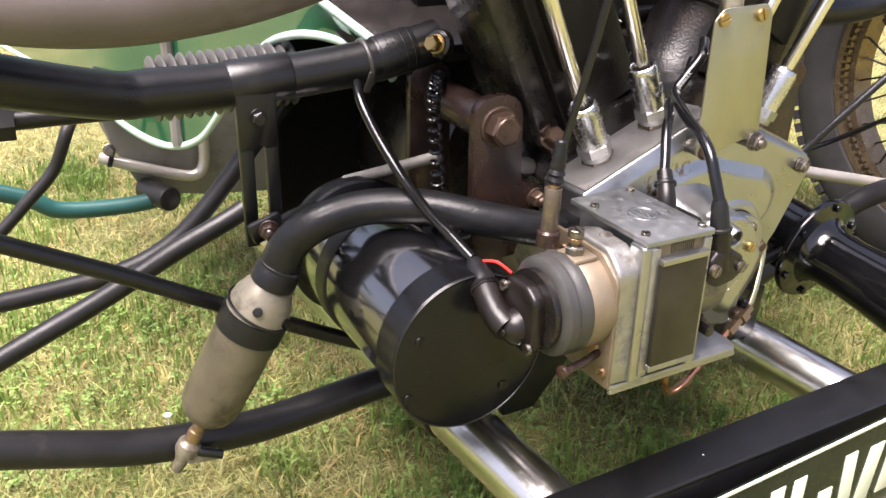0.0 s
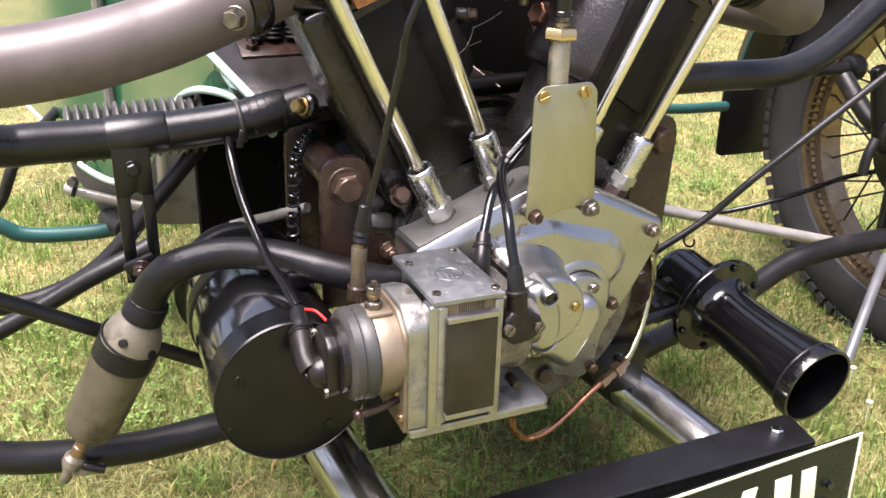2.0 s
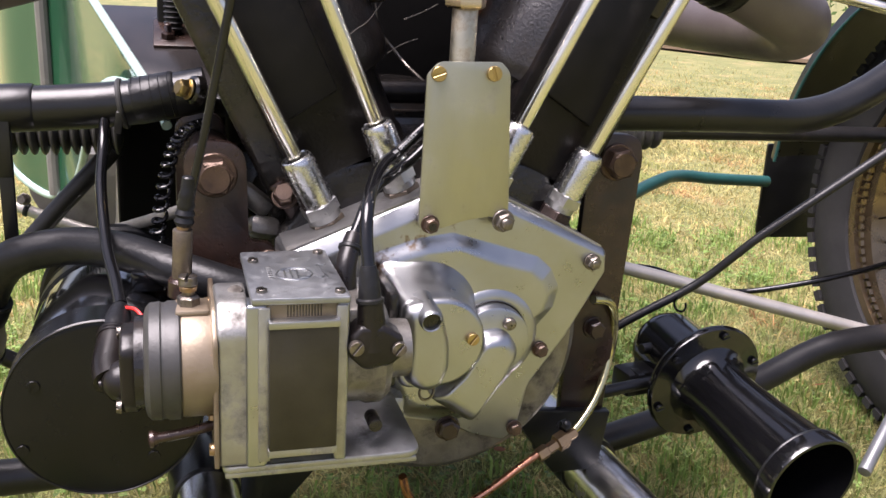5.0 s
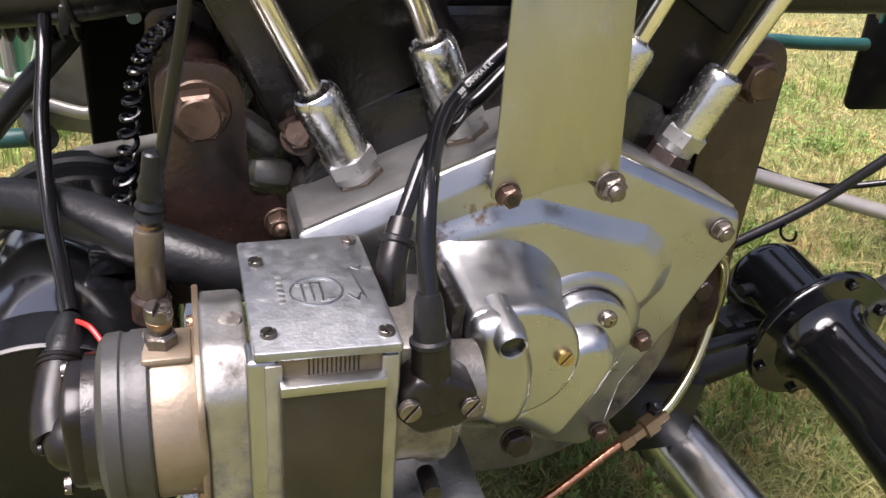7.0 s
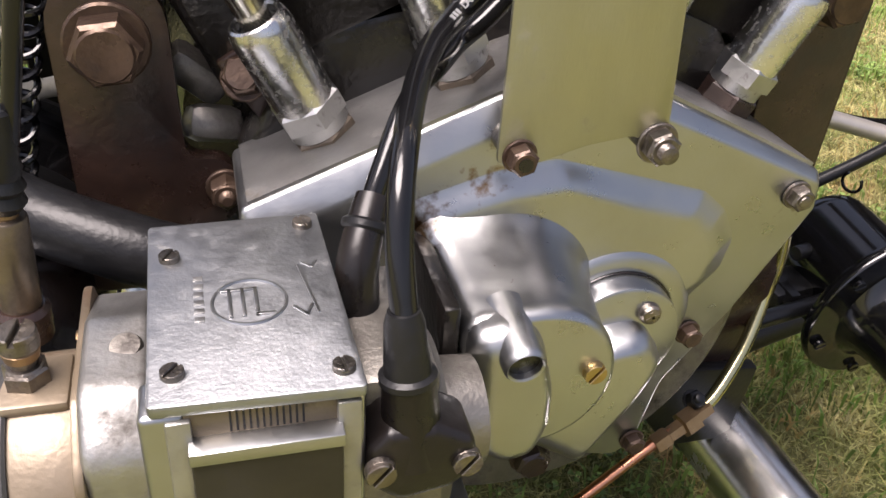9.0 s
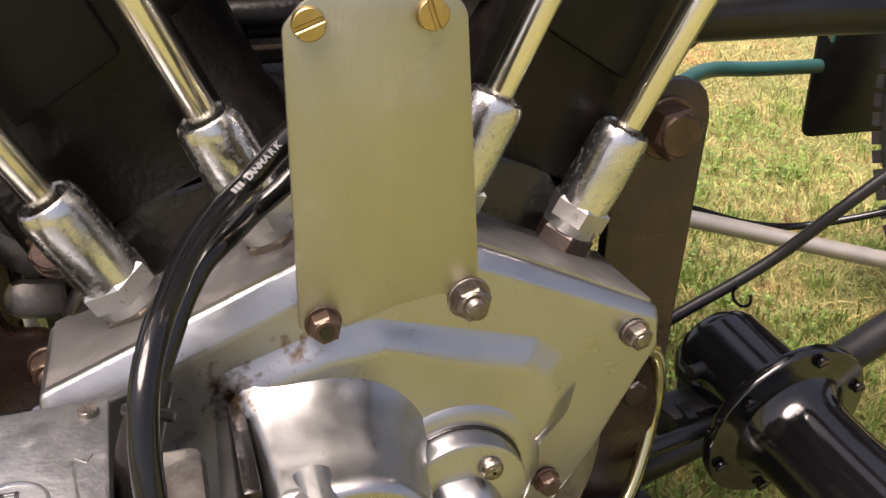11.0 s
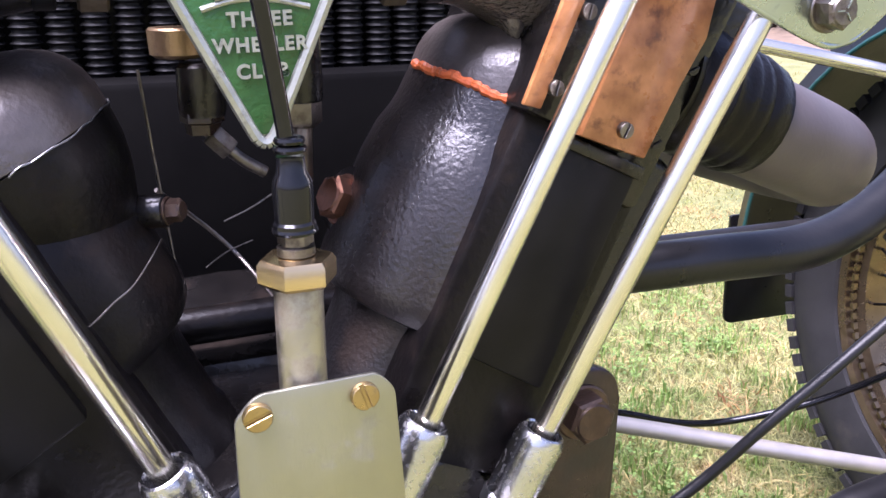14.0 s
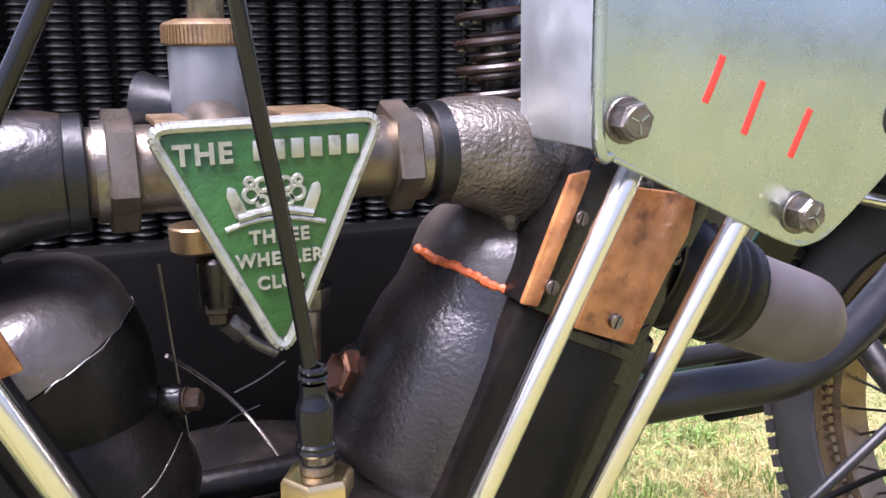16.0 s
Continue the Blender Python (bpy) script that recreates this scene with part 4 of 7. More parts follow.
# cylinders, heads and their fittings
for s in (-1, 1):
    off, joint = (0.0, 0.325) if s > 0 else (-0.0155, 0.305)
    a = cyl(s, 0, 0, CY)
    up = cway(s, 1, 0)
    out = cway(s, 0, 1)
    neck = [(0.275, 0.0636), (0.292, 0.0616), (0.302, 0.0585), (0.309, 0.0572), (0.318, 0.0568), (0.326, 0.0562)] if s > 0 else [(0.262, 0.0630), (0.276, 0.0605), (0.290, 0.0560), (0.300, 0.050)]
    bm = lathe(a, up, [(0.115, 0.046), (0.125, 0.0485), (0.150, 0.0485), (0.155, 0.0465), (0.198, 0.0475), (0.206, 0.0500), (0.2085, 0.0585), (0.213, 0.0620), (0.221, 0.0638)] + neck, 56)
    # left jacket and skirt take a darker, less glossy material than the right jacket
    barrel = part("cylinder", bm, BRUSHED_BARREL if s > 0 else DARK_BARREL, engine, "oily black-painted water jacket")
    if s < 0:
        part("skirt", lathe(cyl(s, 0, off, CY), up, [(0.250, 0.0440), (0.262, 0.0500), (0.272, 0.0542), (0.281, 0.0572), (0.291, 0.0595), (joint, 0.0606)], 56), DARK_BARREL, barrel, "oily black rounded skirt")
    # flat-sided tappet tunnel on the front of the jacket
    f = [cyl(s, u, v, 0.5740) for u, v in ((0.150, -0.0255), (0.324, -0.0255), (0.324, 0.052), (0.150, 0.052))]
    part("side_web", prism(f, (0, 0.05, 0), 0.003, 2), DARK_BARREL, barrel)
    f = [cyl(s, u, v, 0.5665) for u, v in ((0.2080, -0.0060), (0.316, -0.0050), (0.316, 0.0410), (0.2020, 0.0410))]
    part("side_panel", prism(f, (0, 0.02, 0), 0.0025, 2), GREY_PANEL, barrel, "plain dark side panel")
    f = [cyl(s, u, v, 0.5650) for u, v in ((0.3145, -0.0060), (0.3210, -0.0060), (0.3210, 0.0430), (0.3145, 0.0430))]
    f2 = [cyl(s, u, v, 0.5860) for u, v in ((0.140, 0.030), (0.330, 0.030), (0.330, 0.074), (0.140, 0.074))]
    part("jacket_flank", prism(f2, (0, 0.08, 0), 0.006, 3), OILY_BLACK, barrel)
    part("panel_rim", prism(f, (0, 0.02, 0), 0.0012, 2), OILY_BLACK, barrel)
    f = [cyl(s, u, v, 0.5990) for u, v in ((0.325, -0.030), (0.420, -0.030), (0.420, 0.060), (0.325, 0.060))]
    head = part("cylinder_head", prism(f, (0, 0.10, 0), 0.006, 3), OILY_BLACK, engine, "oily cast head")
    f = [cyl(s, u, v, 0.5680) for u, v in ((0.300, 0.026), (0.42, 0.026), (0.42, 0.0560), (0.300, 0.0500))]
    part("head_flank", prism(f, (0, 0.05, 0), 0.004, 2), OILY_BLACK, head)
    f = [cyl(s, u, v, 0.5640) for u, v in ((0.322, -0.0290), (0.405, -0.0270), (0.405, 0.0280), (0.322, 0.0280))]
    part("head_web", prism(f, (0, 0.05, 0), 0.003, 2), OILY_BLACK, head, "oil-black web between the fibre strips")
    f = [cyl(s, u, v, 0.5850) for u, v in ((0.318, 0.040), (0.420, 0.040), (0.420, 0.092), (0.345, 0.088))]
    part("port_block", prism(f, (0, 0.06, 0), 0.008, 3), OILY_BLACK, head)
    # brown fibre in two pieces under the rocker plate: a broad one, and the thin edge of one round the corner
    f = [cyl(s, u, v, 0.5560) for u, v in ((0.3940, -0.0045), (0.4040, 0.0330), (0.3850, 0.0376), (0.3600, 0.0350), (0.3240, 0.0332), (0.3215, -0.0032))]
    strip = part("fibre_strip", prism(f, (0, 0.008, 0), 0.0010, 2), FIBRE, head, "broad brown fibre strip")
    f = [cyl(s, u, v, 0.5575) for u, v in ((0.3870, -0.0375), (0.3930, -0.0285), (0.3815, -0.0275), (0.3250, -0.0262), (0.3235, -0.0350))]
    edge_strip = part("fibre_edge", prism(f, (0, 0.0035, 0), 0.0008, 2), FIBRE, head, "thin edge of brown fibre")
    slot_screw(strip, cyl(s, 0.332, 0.0160, 0.5560), FWD, 0.0038, 0.0032, STEEL, 1.1)
    for u in (0.3358, 0.3708):
        slot_screw(edge_strip, cyl(s, u, -0.0240, 0.5640) + V(0, -0.004, 0), FWD, 0.0036, 0.0044, STEEL, 1.3)
    for u, v in ((0.372, 0.0440), (0.334, 0.0420)):
        slot_screw(head, cyl(s, u, v, 0.5680), FWD, 0.0034, 0.0034, OILY_BLACK, 0.4)
    # valve dome and inlet elbow
    rng = np.random.default_rng(5 + s)
    wob = rng.uniform(0.7, 1.15, 200)
    a_, b_, w_ = axes(up)
    c, dr = cyl(s, joint, off, CY), (0.0565 if s > 0 else 0.0605)
    part("valve_dome", lathe(c, up, [(0, dr * 0.97), (0.001, dr), (0.010, dr * 1.0), (0.017, dr * 0.975), (0.024, dr * 0.92), (0.030, dr * 0.83), (0.035, dr * 0.69), (0.0385, dr * 0.50), (0.040, dr * 0.25), (0.0405, 0.0)], 56), CAST_BROWN, head, "oily rounded valve dome")
    ends = [math.atan2((p - c).dot(b_), (p - c).dot(a_)) for p in (cyl(s, joint, off - 0.0600, 0.640), cyl(s, joint, off - 0.018, 0.575))]
    if ends[1] - ends[0] > math.pi:
        ends[0] += 2 * math.pi
    if ends[0] - ends[1] > math.pi:
        ends[1] += 2 * math.pi
    turn = [ends[0] + (ends[1] - ends[0]) * k / 16 for k in range(17)]
    thick = 0.0024 if s > 0 else 0.0004
    bead = [c + (a_ * math.cos(t) + b_ * math.sin(t)) * (dr + rng.uniform(-0.0006, 0.0008)) + up * rng.uniform(-0.0010, 0.0012) for t in turn]
    part("joint_bead", sweep(bead, lambda t: thick * wob[int(t * 199)], 8, None, 3), SEALANT if s > 0 else ALU_DULL, head, "orange sealant squeezed from the joint" if s > 0 else "pale sealant line")
    elbow = [V(CX + s * 0.082, 0.606, 0.7040), V(CX + s * 0.100, 0.608, 0.7035), V(CX + s * 0.120, 0.611, 0.6990), V(CX + s * 0.137, 0.618, 0.6910), V(CX + s * 0.147, 0.632, 0.6820), V(CX + s * 0.150, 0.650, 0.6740)]
    part("inlet_elbow", sweep(elbow, lambda t: 0.0245 + 0.0085 * min(1, 1.6 * t), 32), ELBOW if s > 0 else OILY_BLACK, head, "rough cast inlet elbow, oily" if s > 0 else "oil-blackened inlet elbow")
    f = [cyl(s, u, v, 0.5960) for u, v in ((0.3740, -0.0560), (0.4120, -0.0560), (0.4120, -0.0270), (0.3480, -0.0270), (0.3560, -0.0380))]
    part("port_neck", prism(f, (0, 0.05, 0), 0.007, 3), ELBOW, head, "rough cast neck beside the elbow")
    # core plug of the jacket
    if s > 0:
        p = cyl(s, 0.248, -0.0605, 0.646)
        w = (-out + Vector((0, -0.28, 0))).normalized()
        part("plug_seat", lathe(p - w * 0.004, w, [(0, 0.0185), (0.006, 0.0178), (0.007, 0.015)], 28), OILY_BLACK, barrel)
        bolt(barrel, p + w * 0.002, w, 0.0200, 0.008, COPPER_DARK, True, name="core_plug", label="bronze hexagon plug")
    # exposed valve spring on its seat
    q = V(CX + s * 0.134, 0.640, 0.722)
    part("spring_seat", lathe(q - V(0, 0, 0.020), V(0, 0, 1), [(0, 0.030), (0.016, 0.0275), (0.020, 0.0225)], 32), CAST_BROWN, head)
    part("valve_spring", helix(q, q + V(0, 0, 0.095), 0.0225, 0.0023, 7.0, 28, 8), RUSTY, head, "dark coil spring")
    part("valve_spring", helix(q, q + V(0, 0, 0.095), 0.0150, 0.0019, 9.0, 24, 8), RUSTY, head, "dark inner coil spring")
    part("valve_guide", rod(q - V(0, 0, 0.004), q + V(0, 0, 0.06), 0.010, 20), OILY_BLACK, head)

# inlet manifold across the V with hexagon union nuts
mani = part("inlet_manifold", rod((CX - 0.085, 0.606, 0.7040), (CX + 0.085, 0.606, 0.7040), 0.0190, 36), PIPE_DULL, engine, "dull metal inlet pipe")
for s in (-1, 1):
    x = CX + s * 0.062
    part("union_nut", lathe((x - 0.006, 0.606, 0.7040), (1, 0, 0), [(0, 0.0250), (0.001, 0.0262), (0.011, 0.0262), (0.012, 0.0250)], 6, phase=0.3), PIPE_DULL, mani, "worn hexagon union nut")
    part("collar", lathe((x + s * 0.0065 - 0.004, 0.606, 0.7040), (1, 0, 0), [(0, 0.0215), (0.0085, 0.0220), (0.009, 0.020)], 36), STEEL, mani)
    part("flange_ring", lathe((x + s * 0.0185 - 0.004, 0.606, 0.7040), (1, 0, 0), [(0, 0.0240), (0.001, 0.0250), (0.008, 0.0250), (0.009, 0.0240)], 36), SATIN_BLACK, mani)
part("branch", rod((CX - 0.018, 0.606, 0.706), (CX - 0.018, 0.640, 0.716), 0.017, 28), PIPE_DULL, mani)

# hand-painted strokes: (x, z) paths and half-widths, three leaning figures kept as plain bars
STROKES = (([(0.7430, 0.7500), (0.7390, 0.7400), (0.7345, 0.7300)], 0.0020), ([(0.7665, 0.7385), (0.7620, 0.7270), (0.7575, 0.7150)], 0.0020), ([(0.7960, 0.7250), (0.7910, 0.7140), (0.7860, 0.7030)], 0.0020))

# bright rocker plate over the head
for s in (1,):
    top = 0.800
    loop = [(0.6790, top, 0.004), (0.6805, 0.7150, 0.010), (0.6900, 0.7080, 0.006), (0.7880, 0.6625, 0.008), (0.8060, 0.6600, 0.012), (0.8230, 0.6690, 0.012), (0.8600, 0.7000, 0.01), (0.8660, 0.7300, 0.01), (0.8200, top, 0.01)]
    loop = [((x if s > 0 else 2 * CX - x), z, r) for x, z, r in loop]
    y = 0.5270
    rp = part("rocker_plate", prism(xz(rounded(loop), y), (0, 0.0035, 0), 0.0012, 2), ZINC, engine, "bright plated sheet bracket")
    x0 = 0.6790 if s > 0 else 2 * CX - 0.6790
    f = [(x0, y + 0.0005, top), (x0 + s * 0.0015, y + 0.0005, 0.7170), (x0 + s * 0.004, y + 0.0005, 0.7110), (x0 + s * 0.002, y + 0.062, 0.7110), (x0 - s * 0.001, y + 0.066, 0.7170), (x0 - s * 0.002, y + 0.066, top)]
    # same sheet bent back; its lighter colour stands in for reflected sky
    part("side_flange", prism(f, (s * 0.0032, 0, 0), 0.001, 2), ZINC_SIDE, rp)
    part("rolled_edge", sweep([(x0 + s * 0.010, y + 0.0020, 0.7080), (0.740, y + 0.0020, 0.6850), (0.7890, y + 0.0020, 0.6630), (0.8060, y + 0.0020, 0.6610), (0.8220, y + 0.0020, 0.6690), (0.8590, y + 0.0020, 0.7000)], 0.0017, 12), ZINC, rp)
    part("rolled_bend", sweep([(x0 + s * 0.0022, y + 0.0030, top), (x0 + s * 0.0034, y + 0.0030, 0.7180), (x0 + s * 0.0100, y + 0.0035, 0.7095)], 0.0034, 12), ZINC, rp)
    for x, z, ph in ((0.6930, 0.7240, 0.2), (0.7935, 0.6760, 0.7)):
        bx = x if s > 0 else 2 * CX - x
        bolt(rp, (bx, y, z), FWD, 0.0150, 0.0085, STEEL, True, phase=ph, label="zinc-plated hexagon bolt")
        for k in range(3):
            t = 0.4 + k * 2.094 + ph
            turned = Euler((0, -t, 0)).to_matrix()
            part("head_mark", turned_box(V(bx, y - 0.0115, z) + turned @ V(0.0030, 0, 0), (0.0040, 0.0006, 0.0005), turned, 0), ZINC, rp)
    part("slot_hole", lathe((CX + s * 0.2930, y - 0.0004, 0.7190), (0, 1, 0), [(0, 0.0075), (0.001, 0.0075)], 24, squash=(0.8, 1.2)), OILY_BLACK, rp, "dark bolt hole")
    if s > 0:
        # hand-painted red strokes, as plain leaning bars
        for path, r in STROKES:
            pts = smooth_path([(x, y - 0.0002, z) for x, z in path], 6)
            bm = sweep(pts, r, 10, None, 0)
            bmesh.ops.scale(bm, vec=(1, 0.22, 1), space=Matrix.Translation((0, -y, 0)), verts=bm.verts)
            part("painted_stroke", bm, RED, rp, "hand-painted red stroke")

# upright tube in the V with its brass nut
tx, ty = 0.5515, 0.5160
well = part("upright_tube", rod((tx, ty, 0.4600), (tx, ty, 0.5860), 0.0090, 32), surf("stained_nickel", (0.34, 0.31, 0.24), (0.48, 0.45, 0.36), 25, (0.28, 0.45), 1.0, 0.15, 300, (0.14, 0.10, 0.06), 0.5, 45), engine, "stained nickel tube")
part("brass_nut", lathe((tx, ty, 0.5860), (0, 0, 1), [(0, 0.0128), (0.0015, 0.0145), (0.0080, 0.0145), (0.0100, 0.0130), (0.0105, 0.009)], 6, phase=0.25), surf("clean_brass", (0.56, 0.42, 0.21), (0.64, 0.49, 0.27), 40, (0.2, 0.3), 1.0, 0.05, 300), well, "bright brass nut")
bm = lathe((tx, ty, 0.5965), (0, 0, 1), [(0, 0.0062), (0.0005, 0.0068), (0.0035, 0.0068), (0.004, 0.005), (0.005, 0.005)], 24)
hexagon((tx, ty, 0.6012), (0, 0, 1), 0.0112, 0.0045, bm)
part("adjuster", bm, STEEL, well, "grey steel adjuster")

# ---- magneto on its shelf ----
magneto = thing("magneto", (0.43, 0.45, 0.31), "square polished aluminium magneto with bakelite fittings", "magneto")
part("shelf", prism([(a, b, 0.3035) for a, b in rounded([(0.3815, 0.4130, 0.006), (0.5090, 0.4130, 0.012), (0.5090, 0.5300, 0.002), (0.3815, 0.5300, 0.004)])], (0, 0, 0.0050), 0.0015, 2), ALU_DULL, magneto, "aluminium base shelf")
part("shelf_lip", prism([(0.3830, 0.4140, 0.3000), (0.5060, 0.4140, 0.3000), (0.5060, 0.4180, 0.3000), (0.3830, 0.4180, 0.3000)], (0, 0, 0.004), 0.001), ALU_DULL, magneto)
part("shelf_bracket", box(0.445, 0.520, 0.500, 0.530, 0.262, 0.3035, 0.006), ALU_DULL, magneto)
body = part("body", box(0.4050, 0.4545, 0.4180, 0.4960, 0.3085, 0.4165, 0.0025, segments=3), ALU, magneto)
for x0, x1 in ((0.3960, 0.4085), (0.4500, 0.4580)):
    part("corner_post", box(x0, x1, 0.4100, 0.4260, 0.3085, 0.4165, 0.0022, segments=3), ALU, body)
# end plate towards the contact breaker
ep = rounded([(0.4130, 0.3085, 0.004), (0.4130, 0.3990, 0.014), (0.4280, 0.4130, 0.012), (0.4620, 0.4130, 0.012), (0.4950, 0.4000, 0.012), (0.4960, 0.3085, 0.006)])
end_plate = part("end_plate", prism([(0.3790, y, z) for y, z in ep], (0.0195, 0, 0), 0.0028, 3), ALU_CAST, magneto, "cast end plate")
fp = rounded([(0.4110, 0.3085, 0.003), (0.4110, 0.3940, 0.012), (0.4300, 0.4085, 0.010), (0.4880, 0.4085, 0.010), (0.4960, 0.3960, 0.012), (0.4960, 0.3085, 0.006)])
part("flange_plate", prism([(0.3768, y, z) for y, z in fp], (0.0030, 0, 0), 0.0008, 2), TAN, end_plate, "thin tan flange")
for y, z in ((0.4175, 0.3830), (0.4175, 0.3200), (0.4740, 0.3950)):
    slot_screw(end_plate, (0.3768, y, z), (-1, 0, 0), 0.0040, 0.003, BRONZE, 0.7)
part("oil_cap", lathe((0.3923, 0.4475, 0.4095), (-0.1, -0.3, 0.95), [(0, 0.0052), (0.003, 0.0052), (0.0045, 0.0045), (0.005, 0)], 24), ALU_DARK, end_plate)
# top plate with screws, raised ring and arrow
tp = part("top_plate", prism([(a, b, 0.4165) for a, b in rounded([(0.3990, 0.4098, 0.002), (0.4580, 0.4080, 0.002), (0.4560, 0.5010, 0.002), (0.3985, 0.5000, 0.002)])], (0, 0, 0.0042), 0.0008, 2), surf("satin_top_plate", (0.27, 0.28, 0.29), (0.34, 0.35, 0.36), 70, (0.36, 0.52), 1.0, 0.18, 600, (0.18, 0.175, 0.165), 0.26, 130), magneto)
for x, y, ph in ((0.4055, 0.4790, 0.2), (0.4500, 0.4930, 1.1), (0.4060, 0.4220, 0.1), (0.4525, 0.4165, 0.9)):
    slot_screw(tp, (x, y, 0.4207), (0, 0, 1), 0.0034, 0.0022, STEEL, ph)
part("emblem_ring", torus((0.4290, 0.4520, 0.4208), (0, 0, 1), 0.0112, 0.0006, 48, 6), ALU, tp)
for x0, x1 in ((0.4225, 0.4237), (0.4265, 0.4277), (0.4305, 0.4317)):
    part("emblem_bar", box(x0, x1, 0.4445, 0.4585, 0.4205, 0.4214, 0.0002), ALU, tp)
part("emblem_bar", box(0.4305, 0.4365, 0.4445, 0.4457, 0.4205, 0.4214, 0.0002), ALU, tp)
part("emblem_bar", box(0.4205, 0.4315, 0.4575, 0.4587, 0.4205, 0.4214, 0.0002), ALU, tp)
for k in range(6):
    part("stamped_bar", box(0.4125, 0.4155, 0.4440 + 0.0042 * k, 0.4466 + 0.0042 * k, 0.4204, 0.4210, 0.0001), ALU_DULL, tp)
part("arrow_shaft", turned_box((0.4475, 0.4560, 0.4208), (0.0009, 0.026, 0.0007), (0, 0, 8), 0), ALU, tp)
for d in (-1, 1):
    part("arrow_barb", turned_box((0.4452 + d * 0.0014, 0.4450, 0.4208), (0.0009, 0.006, 0.0007), (0, 0, 8 - d * 30), 0), ALU, tp)
    part("arrow_tail", turned_box((0.4495 + d * 0.0012, 0.4690, 0.4208), (0.0009, 0.004, 0.0007), (0, 0, 8 - d * 35), 0), ALU, tp)
# dark laminations under the cap and the front door
part("magnet_edge", box(0.4080, 0.4505, 0.4104, 0.4190, 0.4000, 0.4164, 0.0005), LAMINATE, body, "brown magnet laminations")
for k in range(12):
    part("lamination", box(0.4200 + 0.0018 * k, 0.4206 + 0.0018 * k, 0.4101, 0.4150, 0.4085, 0.4160, 0.0), OILY_BLACK, body)
door = part("door", box(0.4090, 0.4505, 0.4042, 0.4140, 0.3220, 0.4050, 0.001), MAGNET, magneto, "blackened flat keep plate")
part("door_cap", prism([(0.4085, 0.4034, 0.4032), (0.4510, 0.4034, 0.4032), (0.4510, 0.4150, 0.4032), (0.4085, 0.4150, 0.4032)], (0, 0, 0.0046), 0.0006), ALU, door)
part("door_foot", box(0.4085, 0.4510, 0.4050, 0.4150, 0.3170, 0.3225, 0.0006), ALU_DULL, door)
for x in (0.4050, 0.4545):
    side = 0.0025 if x < 0.43 else -0.0025
    part("door_guide", box(x - 0.0035 + side * 0.6, x + 0.0035 + side * 0.6, 0.4085, 0.4185, 0.3130, 0.4150, 0.0008), ALU_CAST, door)
for k in range(6):
    part("stamped_bar", box(0.3990, 0.4008, 0.4119, 0.4126, 0.3720 + 0.0058 * k, 0.3754 + 0.0058 * k, 0.0), ALU_DULL, body)
# contact breaker: brown ring, grey cover, black cap
ax = (-1, 0, 0)
cy0, cz0 = 0.4460, 0.3690
cb = part("contact_breaker", lathe((0.3800, cy0, cz0), ax, [(0, 0.0350), (0.002, 0.0358), (0.020, 0.0358), (0.0215, 0.0350)], 48), TAN, magneto, "tan oil-stained ring")
part("cover_ring", lathe((0.3588, cy0, cz0), ax, [(0, 0.0362), (0.001, 0.0370), (0.0075, 0.0370), (0.0090, 0.0360), (0.0110, 0.0360), (0.0120, 0.0368), (0.0180, 0.0362), (0.0205, 0.0335), (0.0215, 0.030)], 48), GREY_RUBBER, cb, "grey moulded cover")
part("dark_gap", lathe((0.3380, cy0, cz0), ax, [(0, 0.029), (0.006, 0.029)], 40), OILY_BLACK, cb)
cap_loop = rounded([(0.4300, 0.3470, 0.008), (0.4300, 0.3830, 0.010), (0.4420, 0.3900, 0.010), (0.4640, 0.3890, 0.010), (0.4730, 0.3780, 0.010), (0.4720, 0.3480, 0.010), (0.4600, 0.3370, 0.008), (0.4400, 0.3370, 0.008)])
cap = part("cap", prism([(0.3340, y, z) for y, z in cap_loop], (-0.0110, 0, 0), 0.0028, 3), BAKELITE, cb, "black bakelite cap")
part("cap_ball", lathe((0.3260, 0.4520, 0.3545), (-1, -0.15, -0.2), [(0, 0.0135), (0.006, 0.0130), (0.0115, 0.0100), (0.0145, 0.0055), (0.0155, 0)], 32), BAKELITE, cap)
part("cap_elbow", sweep([(0.3170, 0.4520, 0.3540), (0.3150, 0.4640, 0.3590), (0.3160, 0.4780, 0.3660), (0.3180, 0.4900, 0.3720)], lambda t: 0.0112 - 0.0015 * t, 20), BAKELITE, cap)
part("sleeve", sweep([(0.3175, 0.4870, 0.3705), (0.3190, 0.4980, 0.3760), (0.3205, 0.5090, 0.3820)], lambda t: 0.0105 - 0.0055 * t * t, 18), RUBBER, cap, "soft rubber sleeve")
for k in range(2):
    part("ridge", torus((0.3172 + 0.0004 * k, 0.4855 + 0.0022 * k, 0.3695 + 0.0012 * k), (0.1, 0.9, 0.45), 0.0102, 0.0012, 28, 6), BAKELITE, cap)
part("cap_pip", lathe((0.3110, 0.4490, 0.3540), (-1, -0.15, -0.1), [(0, 0.0030), (0.0015, 0.0028), (0.002, 0)], 14), BAKELITE, cap)
for y, z in ((0.4680, 0.3800), (0.4345, 0.3450)):
    slot_screw(cap, (0.3232, y, z), (-1, 0, 0), 0.0042, 0.0030, STEEL, 0.3)
part("lever", sweep([(0.3870, 0.4280, 0.3340), (0.3620, 0.4200, 0.3320), (0.3420, 0.4170, 0.3310)], lambda t: 0.0032, 12), RUSTY, cb, "brown advance lever")
part("lever_end", lathe((0.3440, 0.4170, 0.3310), (-1, -0.1, 0), [(0, 0.0040), (0.003, 0.0055), (0.005, 0.005), (0.006, 0)], 16), RUSTY, cb)
